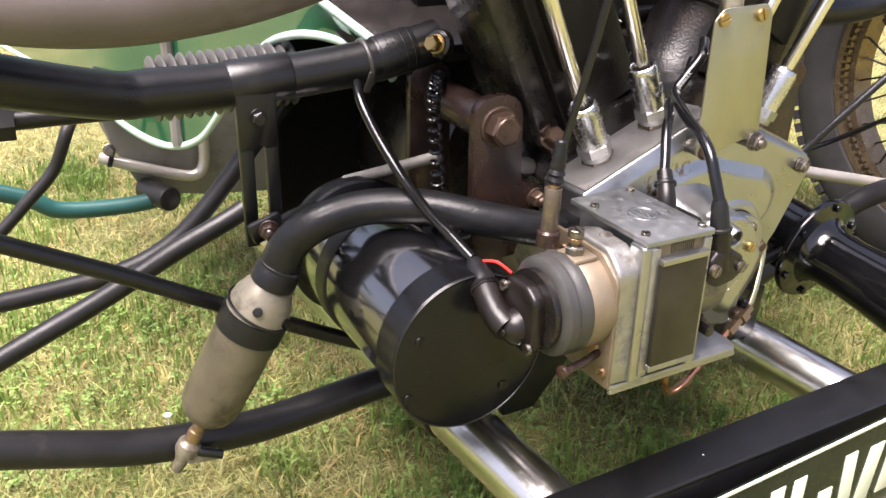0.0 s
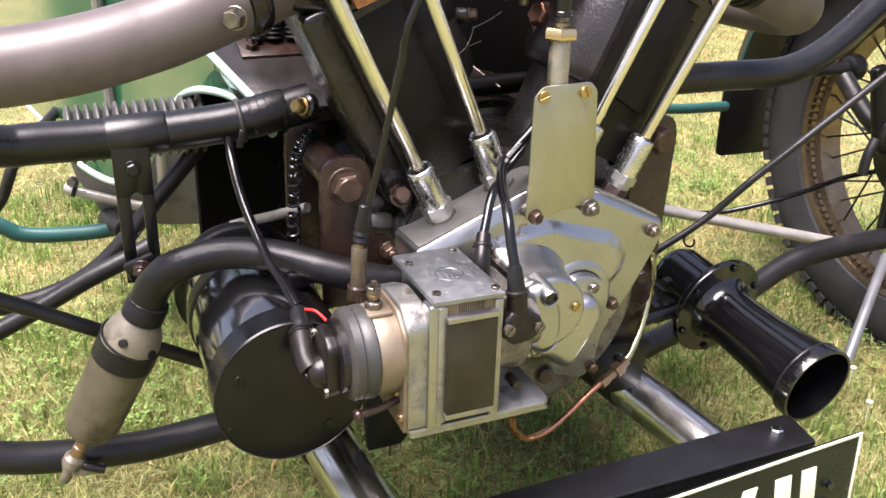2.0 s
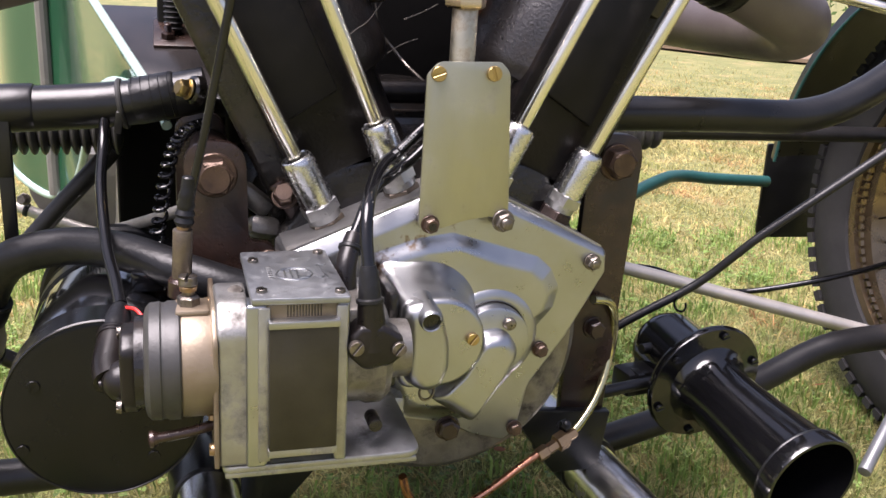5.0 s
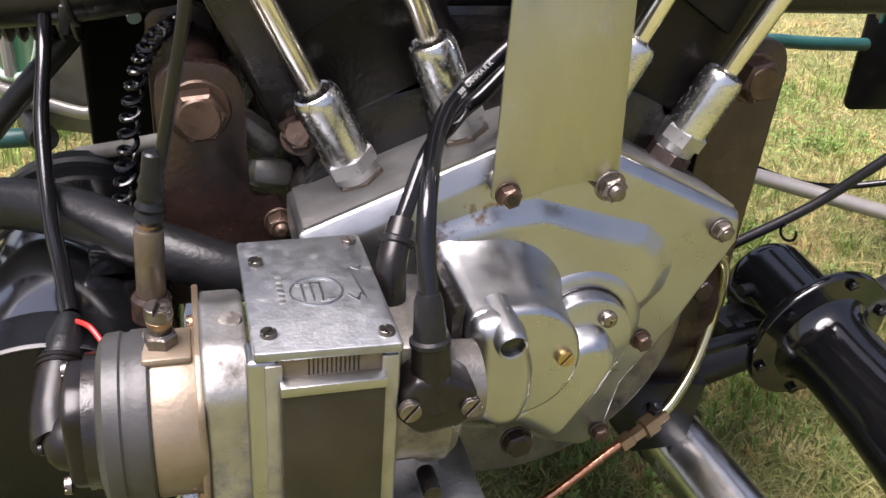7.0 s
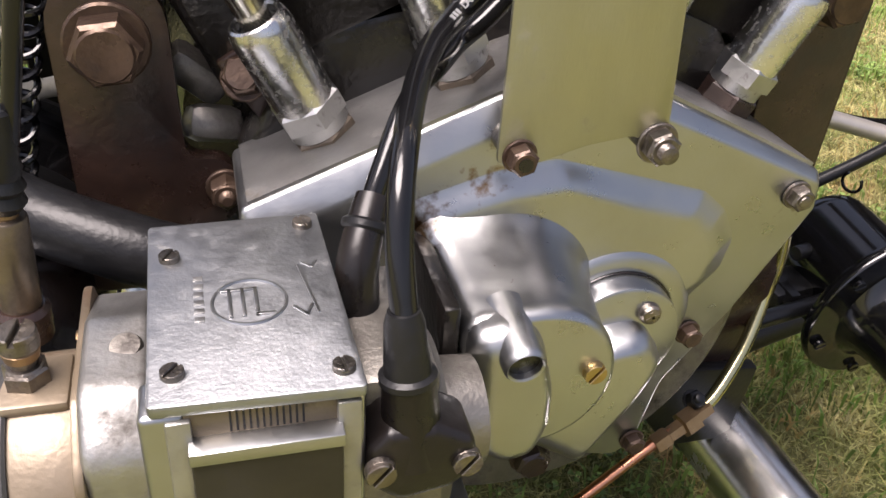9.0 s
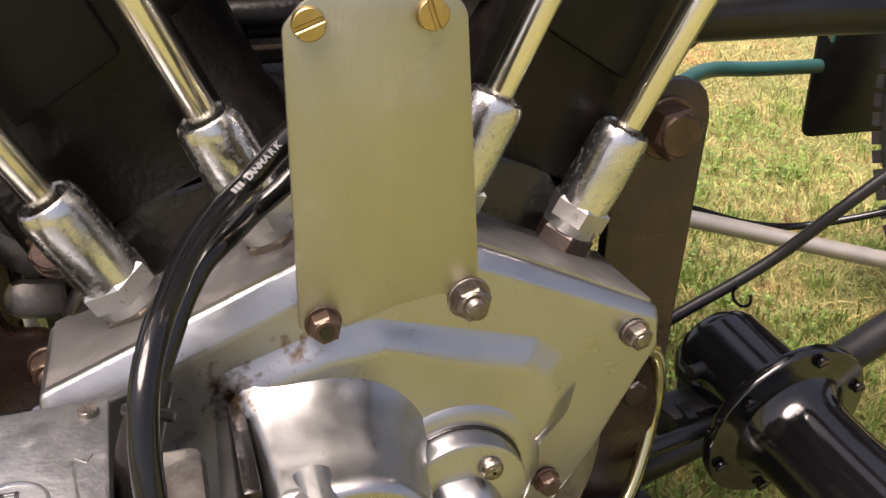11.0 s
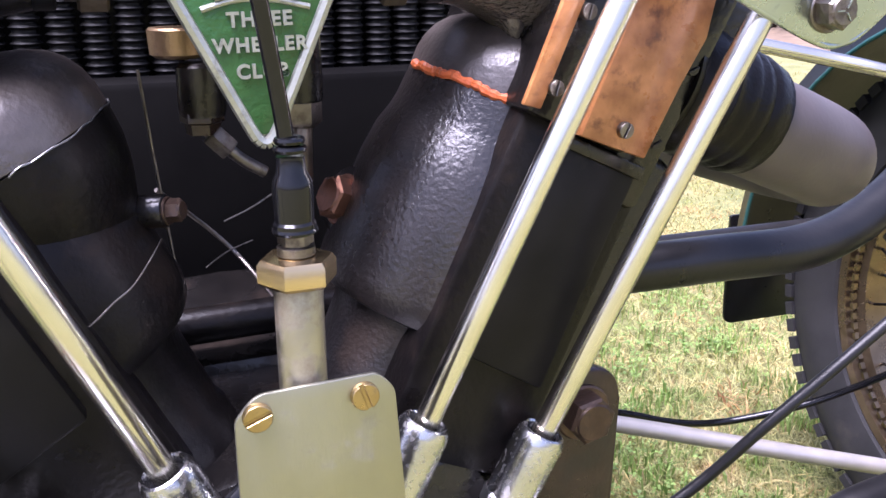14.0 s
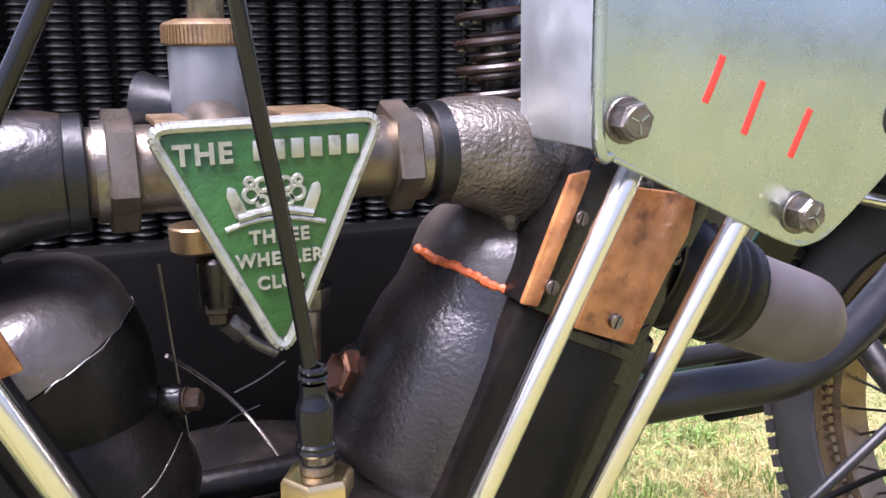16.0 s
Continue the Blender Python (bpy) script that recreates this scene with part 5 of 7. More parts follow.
part("lever_bracket", box(0.3740, 0.3830, 0.4240, 0.4360, 0.3300, 0.3400, 0.002), BRONZE, cb)
part("pad", box(0.3560, 0.3760, 0.4330, 0.4560, 0.4020, 0.4060, 0.0015), cb.data.materials[0], cb)
# greaser
gr = part("greaser", hexagon((0.3640, 0.4450, 0.4055), (0, 0, 1), 0.0120, 0.0060), STEEL, magneto, "small steel greaser")
part("greaser_stem", rod((0.3640, 0.4450, 0.4110), (0.3640, 0.4450, 0.4190), 0.0038, 18), STEEL, gr)
part("greaser_collar", lathe((0.3640, 0.4450, 0.4150), (0, 0, 1), [(0, 0.0050), (0.003, 0.0055), (0.004, 0.0045)], 20), BRONZE, gr)
slot_screw(gr, (0.3640, 0.4450, 0.4190), (0, 0, 1), 0.0058, 0.0055, STEEL, 0.6)
# cable adjuster on the breaker housing
adj = part("cable_adjuster", rod((0.3600, 0.4720, 0.4030), (0.3620, 0.4720, 0.4460), 0.0062, 24), PIPE_DULL, magneto, "brown cable adjuster")
part("adjuster_foot", lathe((0.3598, 0.4720, 0.4020), (0.05, 0, 1), [(0, 0.0085), (0.010, 0.0085), (0.012, 0.007)], 24), RUSTY, adj)
part("adjuster_screw", lathe((0.3620, 0.4720, 0.4450), (0.05, 0, 1), [(0, 0.0035), (0.002, 0.004), (0.004, 0.0035), (0.006, 0.004), (0.008, 0.0035), (0.010, 0.004)], 18), BRONZE, adj)
# drive end with its pick-ups
de = part("drive_end", lathe((0.4575, 0.4470, 0.3680), (1, 0, 0), [(0, 0.0330), (0.012, 0.0330), (0.016, 0.0350), (0.025, 0.0350), (0.030, 0.0310), (0.0305, 0.020), (0.046, 0.019)], 44), ALU_DARK, magneto, "oil-stained drive end")
part("drive_end_block", box(0.4570, 0.4850, 0.4250, 0.4880, 0.3700, 0.4060, 0.005), ALU_DARK, de)
part("low_bolt", rod((0.4780, 0.4330, 0.3270), (0.4780, 0.4170, 0.3270), 0.0045), OILY_BLACK, de)
pk = rounded([(0.4575, 0.3800, 0.006), (0.4580, 0.3935, 0.006), (0.4645, 0.4000, 0.004), (0.4790, 0.4000, 0.004), (0.4915, 0.3920, 0.006), (0.4935, 0.3800, 0.006), (0.4850, 0.3730, 0.008), (0.4680, 0.3700, 0.008)])
pick = part("pick_up", prism(xz(pk, 0.4080), (0, 0.022, 0), 0.005, 3), BAKELITE, magneto, "brown-black bakelite pick-up")
part("pick_up_stem", sweep([(0.4735, 0.4170, 0.3830), (0.4725, 0.4170, 0.4000), (0.4714, 0.4170, 0.4150)], lambda t: 0.0100 - 0.0022 * t, 20), BAKELITE, pick)
part("pick_up_collar", lathe((0.4714, 0.4170, 0.4120), (-0.06, 0.15, 1), [(0, 0.0076), (0.001, 0.0088), (0.0030, 0.0088), (0.004, 0.0072), (0.020, 0.0060), (0.024, 0.0048)], 24), RUBBER, pick)
for x, z, y in ((0.4616, 0.3873, 0.4082), (0.4888, 0.3846, 0.4100)):
    slot_screw(pick, (x, y, z), FWD, 0.0048, 0.0040, STEEL, 0.9)
pick2 = part("pick_up", sweep([(0.4640, 0.4640, 0.4000), (0.4655, 0.4690, 0.4200), (0.4730, 0.4830, 0.4360)], lambda t: 0.0085 - 0.0025 * t, 18), BAKELITE, magneto, "brown-black bakelite pick-up")
part("pick_up_collar", lathe((0.4690, 0.4755, 0.4270), (0.3, 0.55, 0.7), [(0, 0.0078), (0.001, 0.0086), (0.003, 0.0086), (0.004, 0.0074)], 24), RUBBER, pick2)

# ---- dynamo ----
DX, DZ = 0.3090, 0.3160
dynamo = thing("dynamo", (DX, 0.58, 0.26), "gloss black cylindrical dynamo beside the magneto", "dynamo")
part("body", lathe((DX, 0.505, DZ), (0, 1, 0), [(0, 0.0590), (0.004, 0.0605), (0.205, 0.0605), (0.210, 0.0590)], 64), ENAMEL, dynamo)
dcap = part("end_cap", lathe((DX, 0.4875, DZ), (0, 1, 0), [(0, 0.0), (0.0002, 0.0600), (0.0012, 0.0632), (0.0030, 0.0645), (0.0300, 0.0645), (0.0315, 0.0630)], 72), CAP_BLACK, dynamo, "black end cap")
part("rim", torus((DX, 0.4885, DZ), (0, 1, 0), 0.0637, 0.0007, 72, 6), SATIN_BLACK, dcap)
for x, z in ((0.2660, 0.3370), (0.2565, 0.2910), (0.3500, 0.3560), (0.3390, 0.2790)):
    slot_screw(dcap, (x, 0.4878, z), FWD, 0.0042, 0.0014, CAP_BLACK, 1.2)
part("rear_flange", lathe((DX, 0.6960, DZ), (0, 1, 0), [(0, 0.0640), (0.002, 0.0665), (0.012, 0.0665), (0.014, 0.0640), (0.030, 0.0600), (0.034, 0.050)], 64), SATIN_BLACK, dynamo)
part("strap", lathe((DX, 0.630, DZ), (0, 1, 0), [(0, 0.0612), (0.0005, 0.0622), (0.018, 0.0622), (0.0185, 0.0612)], 64), SATIN_BLACK, dynamo)
part("terminal_box", box(0.325, 0.350, 0.560, 0.600, 0.372, 0.388, 0.003), GLOSS_BLACK, dynamo)

# ---- horn ----
HM, HF = V(0.8780, 0.4705, 0.2044), V(0.8663, 0.6260, 0.2259)
hw = (HM - HF).normalized()
HB = HF - hw * 0.088
horn = thing("horn", tuple(HF - V(0, 0, 0.05)), "gloss black trumpet horn with a round flange", "horn")
n = (HM - HF).length
part("trumpet", lathe(HF, hw, [(0.0, 0.0440), (0.003, 0.0400), (0.010, 0.0358), (0.022, 0.0340), (0.045, 0.0340), (0.080, 0.0362), (n - 0.030, 0.0415), (n - 0.018, 0.0436), (n - 0.0175, 0.0462), (n - 0.003, 0.0471), (n, 0.0462), (n, 0.0432), (n - 0.014, 0.0416), (n - 0.05, 0.0370), (n - 0.09, 0.0335), (0.02, 0.0300), (0.02, 0.0)], 64), GLOSS_BLACK, horn)
part("mouth_ring", torus(HM - hw * 0.0165, hw, 0.0448, 0.0020, 64, 8), SATIN_BLACK, horn)
fl = part("flange", lathe(HF - hw * 0.011, hw, [(0, 0.0600), (0.001, 0.0628), (0.003, 0.0636), (0.007, 0.0636), (0.009, 0.0622), (0.0095, 0.0560), (0.011, 0.0470), (0.012, 0.040)], 64), GLOSS_BLACK, horn)
a, b, _ = axes(hw)
for k in range(6):
    t = k * math.pi / 3 + 0.4
    slot_screw(fl, HF + hw * 0.0 + (a * math.cos(t) + b * math.sin(t)) * 0.0555, hw, 0.0044, 0.003, GLOSS_BLACK, 0.3)
hb = part("motor_case", lathe(HF - hw * 0.010, -hw, [(0, 0.0450), (0.004, 0.0405), (0.010, 0.0392), (0.066, 0.0385), (0.072, 0.0372), (0.078, 0.0340), (0.080, 0.0300), (0.0805, 0.0)], 48), GLOSS_BLACK, horn)
part("wire_loop", torus(HB + V(0.0180, 0.0, 0.040), (0.9, 0.4, 0), 0.0075, 0.0013, 24, 8, arc=0.75, start=-0.1), CABLE, hb)
part("terminal", rod(HF - hw * 0.060 + V(-0.030, -0.006, 0.012), HF - hw * 0.060 + V(-0.046, -0.010, 0.012), 0.0055), SATIN_BLACK, hb)
part("terminal", rod(HF - hw * 0.035 + V(-0.026, -0.008, -0.014), HF - hw * 0.035 + V(-0.046, -0.010, -0.018), 0.0075), SATIN_BLACK, hb)
part("lower_case", lathe(HF - hw * 0.020 + V(-0.008, 0, -0.012), -hw, [(0, 0.030), (0.055, 0.030), (0.06, 0.026)], 32), SATIN_BLACK, hb)
part("mount_block", turned_box(HF - hw * 0.045 + V(-0.048, 0.0, -0.016), (0.050, 0.030, 0.026), (0, 0, 10), 0.004), SATIN_BLACK, horn)
part("mount_bolt", rod(HF - hw * 0.045 + V(-0.058, -0.022, -0.008), HF - hw * 0.045 + V(-0.058, -0.004, -0.008), 0.007, 6), SATIN_BLACK, horn)
part("mount_stay", rod((0.735, 0.630, 0.222), (0.830, 0.645, 0.226), 0.006), SATIN_BLACK, horn)

# ---- front bar and number plate ----
bar = thing("front_bar", (0.6, 0.44, 0.12), "black painted angle-iron bar across the front", "bar")
part("top_flange", prism([(a, b, 0.1740) for a, b in rounded([(0.250, 0.4190, 0.003), (0.8340, 0.4190, 0.004), (0.8430, 0.4710, 0.010), (0.250, 0.4570, 0.003)])], (0, 0, 0.0060), 0.0028, 4), SATIN_BLACK, bar)
part("front_flange", box(0.250, 0.8330, 0.4196, 0.4245, 0.1200, 0.1745, 0.0010), SATIN_BLACK, bar)
bolt(bar, (0.8035, 0.4450, 0.1800), (0, 0, 1), 0.0120, 0.0062, CHROME, False, label="bright plated hexagon bolt")
for k, (x, z) in enumerate(((0.36, 0.181), (0.52, 0.181))):
    part("paint_chip", lathe((x, 0.44, 0.1802), (0, 0, 1), [(0, 0.0010), (0.0003, 0.0009)], 8), CREAM, bar)
tilt = radians(3.7)
plate_n = thing("number_plate", (0.66, 0.40, 0.09), "black plate with cream block lettering and border", "plate")
pr, pu = V(math.cos(tilt), 0, math.sin(tilt)), V(-math.sin(tilt), 0, math.cos(tilt))
p0 = V(0.8740, 0.4010, 0.1930)


def on_plate(a, b, y=0.0):
    return p0 - pr * a - pu * b + V(0, y, 0)


part("backing", prism([on_plate(a, b) for a, b in rounded([(0, 0, 0.003), (0.47, 0, 0.003), (0.47, 0.115, 0.003), (0, 0.115, 0.003)])], (0, 0.003, 0), 0.0006), PLATE_BLACK, plate_n)
for a0, a1, b0, b1 in ((0.0, 0.47, 0.0, 0.0032), (0.0, 0.47, 0.1118, 0.115), (0.0, 0.0032, 0.0032, 0.1118), (0.4668, 0.47, 0.0032, 0.1118)):
    part("border", prism([on_plate(a, b, -0.0012) for a, b in ((a0, b0), (a1, b0), (a1, b1), (a0, b1))], (0, 0.002, 0), 0.0004), CREAM, plate_n)


def block(a, b0, wide, slant, extra):
    """A plain cream shape of a letter's size: an upright, leaning bar with a second, shorter one."""
    bm = prism([on_plate(a, b0, -0.0012), on_plate(a + wide * 0.34, b0, -0.0012), on_plate(a + wide * 0.34 + slant, b0 + 0.068, -0.0012), on_plate(a + slant, b0 + 0.068, -0.0012)], (0, 0.002, 0), 0.0004)
    prism([on_plate(a + wide * 0.58, b0 + extra, -0.0012), on_plate(a + wide * 0.95, b0 + extra, -0.0012), on_plate(a + wide * 0.95 + slant, b0 + 0.068, -0.0012), on_plate(a + wide * 0.58 + slant, b0 + 0.068, -0.0012)], (0, 0.002, 0), 0.0004, 2, bm)
    part("block_shape", bm, CREAM, plate_n, "plain cream block")


for a, wide, slant, extra in ((0.056, 0.055, -0.006, 0.0), (0.130, 0.052, 0.012, 0.004), (0.198, 0.048, 0.0, 0.030), (0.264, 0.046, 0.004, 0.0), (0.328, 0.048, 0.0, 0.0), (0.394, 0.050, 0.0, 0.0)):
    block(a, 0.024, wide, slant, extra)
for a, b in ((0.036, 0.054), (0.036, 0.078), (0.44, 0.054)):
    bolt(plate_n, on_plate(a, b), FWD, 0.0085, 0.004, GLOSS_BLACK, True)

# ---- chassis ----
chassis = thing("chassis", (CX, 0.9, 0.12), "tubular steel chassis with bright front tubes and black cross tubes", "chassis")
for x_back, x_front in ((0.348, 0.390), (0.708, 0.756)):
    part("front_tube", rod((x_back, 1.10, 0.150), (x_front, 0.4400, 0.146), 0.0275, 40), STEEL_TUBE, chassis, "bright steel tube")
for x in (0.377, 0.744):
    part("tube_socket", lathe((x, 0.635 if x < 0.5 else 0.620, 0.147), (-0.07, 1, 0), [(0, 0.0285), (0.002, 0.0305), (0.070, 0.0310), (0.075, 0.0285)], 36), SATIN_BLACK, chassis)
# gusset under the engine
part("gusset", prism([(0.400, 0.585, 0.245), (0.405, 0.585, 0.165), (0.440, 0.585, 0.165), (0.490, 0.585, 0.225)], (0, 0.010, 0), 0.002), SATIN_BLACK, chassis)
part("gusset", prism([(0.640, 0.590, 0.235), (0.690, 0.590, 0.165), (0.735, 0.590, 0.165), (0.742, 0.590, 0.225)], (0, 0.010, 0), 0.002), SATIN_BLACK, chassis)
# upper cross tubes, left and right
part("cross_tube", sweep([(0.385, 0.690, 0.5030), (0.318, 0.695, 0.4890), (0.217, 0.700, 0.4815), (0.142, 0.697, 0.4830), (0.108, 0.690, 0.4860), (0.0345, 0.660, 0.5120), (-0.050, 0.625, 0.5480), (-0.20, 0.58, 0.610)], 0.0185, 24), BLACK_TUBE, chassis, "worn black tube")
part("sleeve", rod((0.252, 0.6985, 0.4842), (0.198, 0.7005, 0.4812), 0.0195, 28), BLACK_TUBE, chassis)
part("tape", rod((0.362, 0.6920, 0.4982), (0.326, 0.6945, 0.4906), 0.0194, 28), RUBBER, chassis, "wound black tape")
for k in range(5):
    part("tape_turn", torus((0.357 - 0.0070 * k, 0.6922 + 0.0006 * k, 0.4971 - 0.0014 * k), (1, -0.07, 0.2), 0.0190, 0.0006, 32, 6), RUBBER, chassis)
part("cable_tie", torus((0.318, 0.6950, 0.4889), (1, -0.07, 0.16), 0.0188, 0.0024, 32, 8), GREY_RUBBER, chassis)
part("tie_tail", turned_box((0.3150, 0.6800, 0.4760), (0.006, 0.004, 0.020), (20, 10, 0), 0.001), GREY_RUBBER, chassis)
part("cross_tube", sweep([(0.700, 0.765, 0.474), (0.815, 0.757, 0.4775), (0.920, 0.750, 0.4785), (1.020, 0.747, 0.4800), (1.100, 0.758, 0.5030), (1.200, 0.783, 0.5530), (1.290, 0.800, 0.6000)], 0.0185, 24), BLACK_TUBE, chassis, "black tube")
part("cross_tube", sweep([(0.830, 0.940, 0.424), (0.950, 0.937, 0.4262), (1.100, 0.930, 0.4268), (1.325, 0.925, 0.4262)], 0.0105, 18), WORN_BLACK, chassis, "thin black steering rod")
part("ball_joint", lathe((1.312, 0.925, 0.426), (1, 0.0, 0), [(0, 0.010), (0.006, 0.019), (0.024, 0.021), (0.034, 0.014), (0.036, 0)], 20), SATIN_BLACK, chassis)
# lower tubes
part("lower_tube", sweep([(0.400, 0.700, 0.162), (0.316, 0.700, 0.157), (0.265, 0.700, 0.152), (0.200, 0.700, 0.148), (0.131, 0.700, 0.154), (0.086, 0.700, 0.162), (0.047, 0.700, 0.174), (-0.017, 0.700, 0.195), (-0.15, 0.70, 0.235)], 0.0165, 24), WORN_BLACK, chassis, "worn black lower tube")
part("lower_tube", sweep([(0.80, 0.745, 0.095), (0.93, 0.765, 0.115), (1.05, 0.782, 0.143), (1.12, 0.790, 0.168), (1.165, 0.790, 0.181), (1.24, 0.790, 0.187), (1.34, 0.79, 0.187)], 0.0165, 24), WORN_BLACK, chassis, "worn black lower tube")
# slotted hanger and dynamo clamp
for loop in ([(0.2000, 0.4500), (0.2120, 0.4500), (0.2115, 0.3440), (0.2005, 0.3440)], [(0.2220, 0.4500), (0.2330, 0.4500), (0.2325, 0.3440), (0.2225, 0.3440)]):
    part("slotted_hanger", prism(xz(loop, 0.6820), (0, 0.006, 0), 0.0008), SATIN_BLACK, chassis)
part("hanger_head", prism(xz(rounded([(0.2000, 0.4850, 0.003), (0.2330, 0.4850, 0.003), (0.2330, 0.4300, 0.0), (0.2220, 0.4300, 0.004), (0.2170, 0.4350, 0.004), (0.2120, 0.4300, 0.004), (0.2000, 0.4300, 0.0)]), 0.6815), (0, 0.0066, 0), 0.0008), SATIN_BLACK, chassis)
bolt(chassis, (0.2165, 0.6815, 0.4570), FWD, 0.011, 0.006, SATIN_BLACK)
bolt(chassis, (0.2140, 0.6620, 0.3660), (-0.3, -1, 0.1), 0.0130, 0.008, RUSTY, True, 0.006, label="steel clamp bolt")
lug = sweep([(0.214, 0.674, 0.362), (0.240, 0.682, 0.366), (0.266, 0.692, 0.368)], 0.0050, 14)
part("clamp_lug", lug, SATIN_BLACK, chassis)
part("clamp_ear", turned_box((0.2140, 0.670, 0.3650), (0.030, 0.008, 0.020), (0, -18, 0), 0.004), SATIN_BLACK, chassis)

# engine lugs: brown links either side
left_plate = rounded([(0.3650, 0.335, 0.002), (0.4080, 0.335, 0.002), (0.4150, 0.3640, 0.006), (0.4300, 0.3700, 0.010), (0.4370, 0.3860, 0.012), (0.4260, 0.4000, 0.010), (0.4110, 0.3990, 0.010), (0.4095, 0.4590, 0.0), (0.4080, 0.4790, 0.020), (0.3640, 0.4790, 0.020), (0.3640, 0.459, 0.0)])
right_plate = rounded([(0.6930, 0.205, 0.002), (0.7370, 0.205, 0.002), (0.7460, 0.465, 0.0), (0.7460, 0.4850, 0.020), (0.6980, 0.4850, 0.020), (0.6960, 0.465, 0.0)])
for loop, yb in ((left_plate, 0.5860), (right_plate, 0.5980)):
    part("engine_plate", prism(xz(loop, yb), (0, 0.009, 0), 0.002, 2), RUSTY, chassis, "brown oiled steel engine plate")
bolt(chassis, (0.3860, 0.5860, 0.4540), FWD, 0.0250, 0.0120, BOLT_BROWN, True, phase=0.1, label="large brown hexagon bolt")
part("spacer_tube", rod((0.3860, 0.595, 0.4540), (0.3860, 0.690, 0.4540), 0.0165, 28), RUSTY, chassis)
part("engine_plate", prism(xz(rounded([(0.358, 0.330, 0.002), (0.400, 0.330, 0.002), (0.400, 0.460, 0.0), (0.400, 0.484, 0.020), (0.358, 0.484, 0.020), (0.358, 0.46, 0.0)]), 0.690), (0, 0.009, 0), 0.002), RUSTY, chassis, "brown oiled steel engine plate")
bolt(chassis, (0.7220, 0.5980, 0.4610), FWD, 0.0240, 0.0110, BOLT_BROWN, True, phase=0.2, label="large brown hexagon bolt")
part("spacer_tube", rod((0.7200, 0.607, 0.4610), (0.7200, 0.720, 0.4640), 0.0165, 28), STEEL_TUBE, chassis)
bolt(chassis, (0.7180, 0.5980, 0.3080), FWD, 0.0150, 0.008, RUSTY)
bolt(chassis, (0.4265, 0.5860, 0.3855), FWD, 0.0130, 0.008, BOLT_BROWN, True, 0.004, phase=0.5, label="oily brown nut on its stud")
bolt(chassis, (0.4380, 0.5850, 0.4370), (-0.15, -0.85, 0.5), 0.0150, 0.010, BOLT_BROWN, True, phase=0.2, label="oily brown bolt")
part("lug_bar", turned_box((0.4440, 0.5950, 0.4270), (0.048, 0.022, 0.012), (0, 58, 0), 0.002), RUSTY, chassis)
part("lug_bar", turned_box((0.4520, 0.6020, 0.4380), (0.070, 0.020, 0.006), (0, 52, 0), 0.001), RUSTY, chassis)
part("cast_lug", turned_box((0.4235, 0.6080, 0.4060), (0.026, 0.022, 0.017), (-25, 12, 8), 0.0065), ALU_DARK, chassis, "oil-stained cast lug")
part("cast_lug", turned_box((0.4180, 0.6200, 0.4260), (0.030, 0.020, 0.016), (0, 40, 0), 0.005), ALU_DARK, chassis, "oil-stained cast lug")
bolt(chassis, (0.3700, 0.6640, 0.5060), (-0.85, -0.45, 0.25), 0.0125, 0.008, BRASS, True, name="brass_plug", label="brass hexagon plug")
part("plug_flange", lathe((0.3780, 0.6690, 0.5040), (-0.85, -0.45, 0.25), [(0, 0.0125), (0.006, 0.0115), (0.008, 0.009)], 28), OILY_BLACK, chassis)

# ---- oil bottle and hoses ----
b_top, b_bot = V(0.2130, 0.640, 0.3400), V(0.1440, 0.668, 0.1960)
bw = (b_top - b_bot).normalized()
bottle = thing("catch_bottle", tuple(b_bot), "grimy khaki oil bottle slung under a clamp", "bottle")
part("body", lathe(b_bot, bw, [(0, 0.010), (0.001, 0.016), (0.008, 0.0225), (0.018, 0.0265), (0.060, 0.0275), (0.105, 0.0278)], 44), BOTTLE, bottle)
btop = part("top", lathe(b_bot + bw * 0.104, bw, [(0, 0.0275), (0.018, 0.0275), (0.030, 0.0250), (0.040, 0.0200), (0.046, 0.0165)], 44), BOTTLE_TOP, bottle, "pale cracked upper half")
part("strap", lathe(b_bot + bw * 0.098, bw, [(0, 0.0280), (0.0005, 0.0290), (0.0195, 0.0290), (0.020, 0.0280)], 44), RUBBER, bottle, "black rubber strap")
part("strap_wire", torus(b_bot + bw * 0.1215, bw + V(0.1, -0.1, 0), 0.0282, 0.0013, 44, 8), SATIN_BLACK, bottle)
part("vent_hole", lathe(b_bot + bw * 0.128 + V(-0.0105, -0.0225, 0.004), V(-0.45, -0.85, 0.3), [(0, 0.0042), (0.003, 0.0040), (0.0032, 0.0022)], 16), OILY_BLACK, btop, "dark vent hole")
part("vent_hole", lathe(b_bot + bw * 0.120 + V(0.0150, -0.0215, -0.006), V(0.5, -0.8, 0.1), [(0, 0.0042), (0.003, 0.0040), (0.0032, 0.0022)], 16), OILY_BLACK, btop, "dark vent hole")
part("hose_end", lathe(b_bot + bw * 0.148, bw, [(0, 0.0185), (0.001, 0.0195), (0.016, 0.0190), (0.018, 0.0175)], 36), RUBBER, bottle)
part("tap_stem", lathe(b_bot, -bw, [(-0.002, 0.008), (0.006, 0.0075), (0.007, 0.0055), (0.014, 0.0055), (0.015, 0.0068), (0.026, 0.0068), (0.028, 0.005)], 20), BRONZE, bottle)
tap = b_bot - bw * 0.036
part("tap_body", lathe(tap + bw * 0.010, -bw, [(0, 0.007), (0.004, 0.0106), (0.012, 0.0112), (0.019, 0.008), (0.024, 0.0062), (0.036, 0.0050), (0.038, 0.0)], 22), BOTTLE_TOP, bottle, "pale metal drain tap")
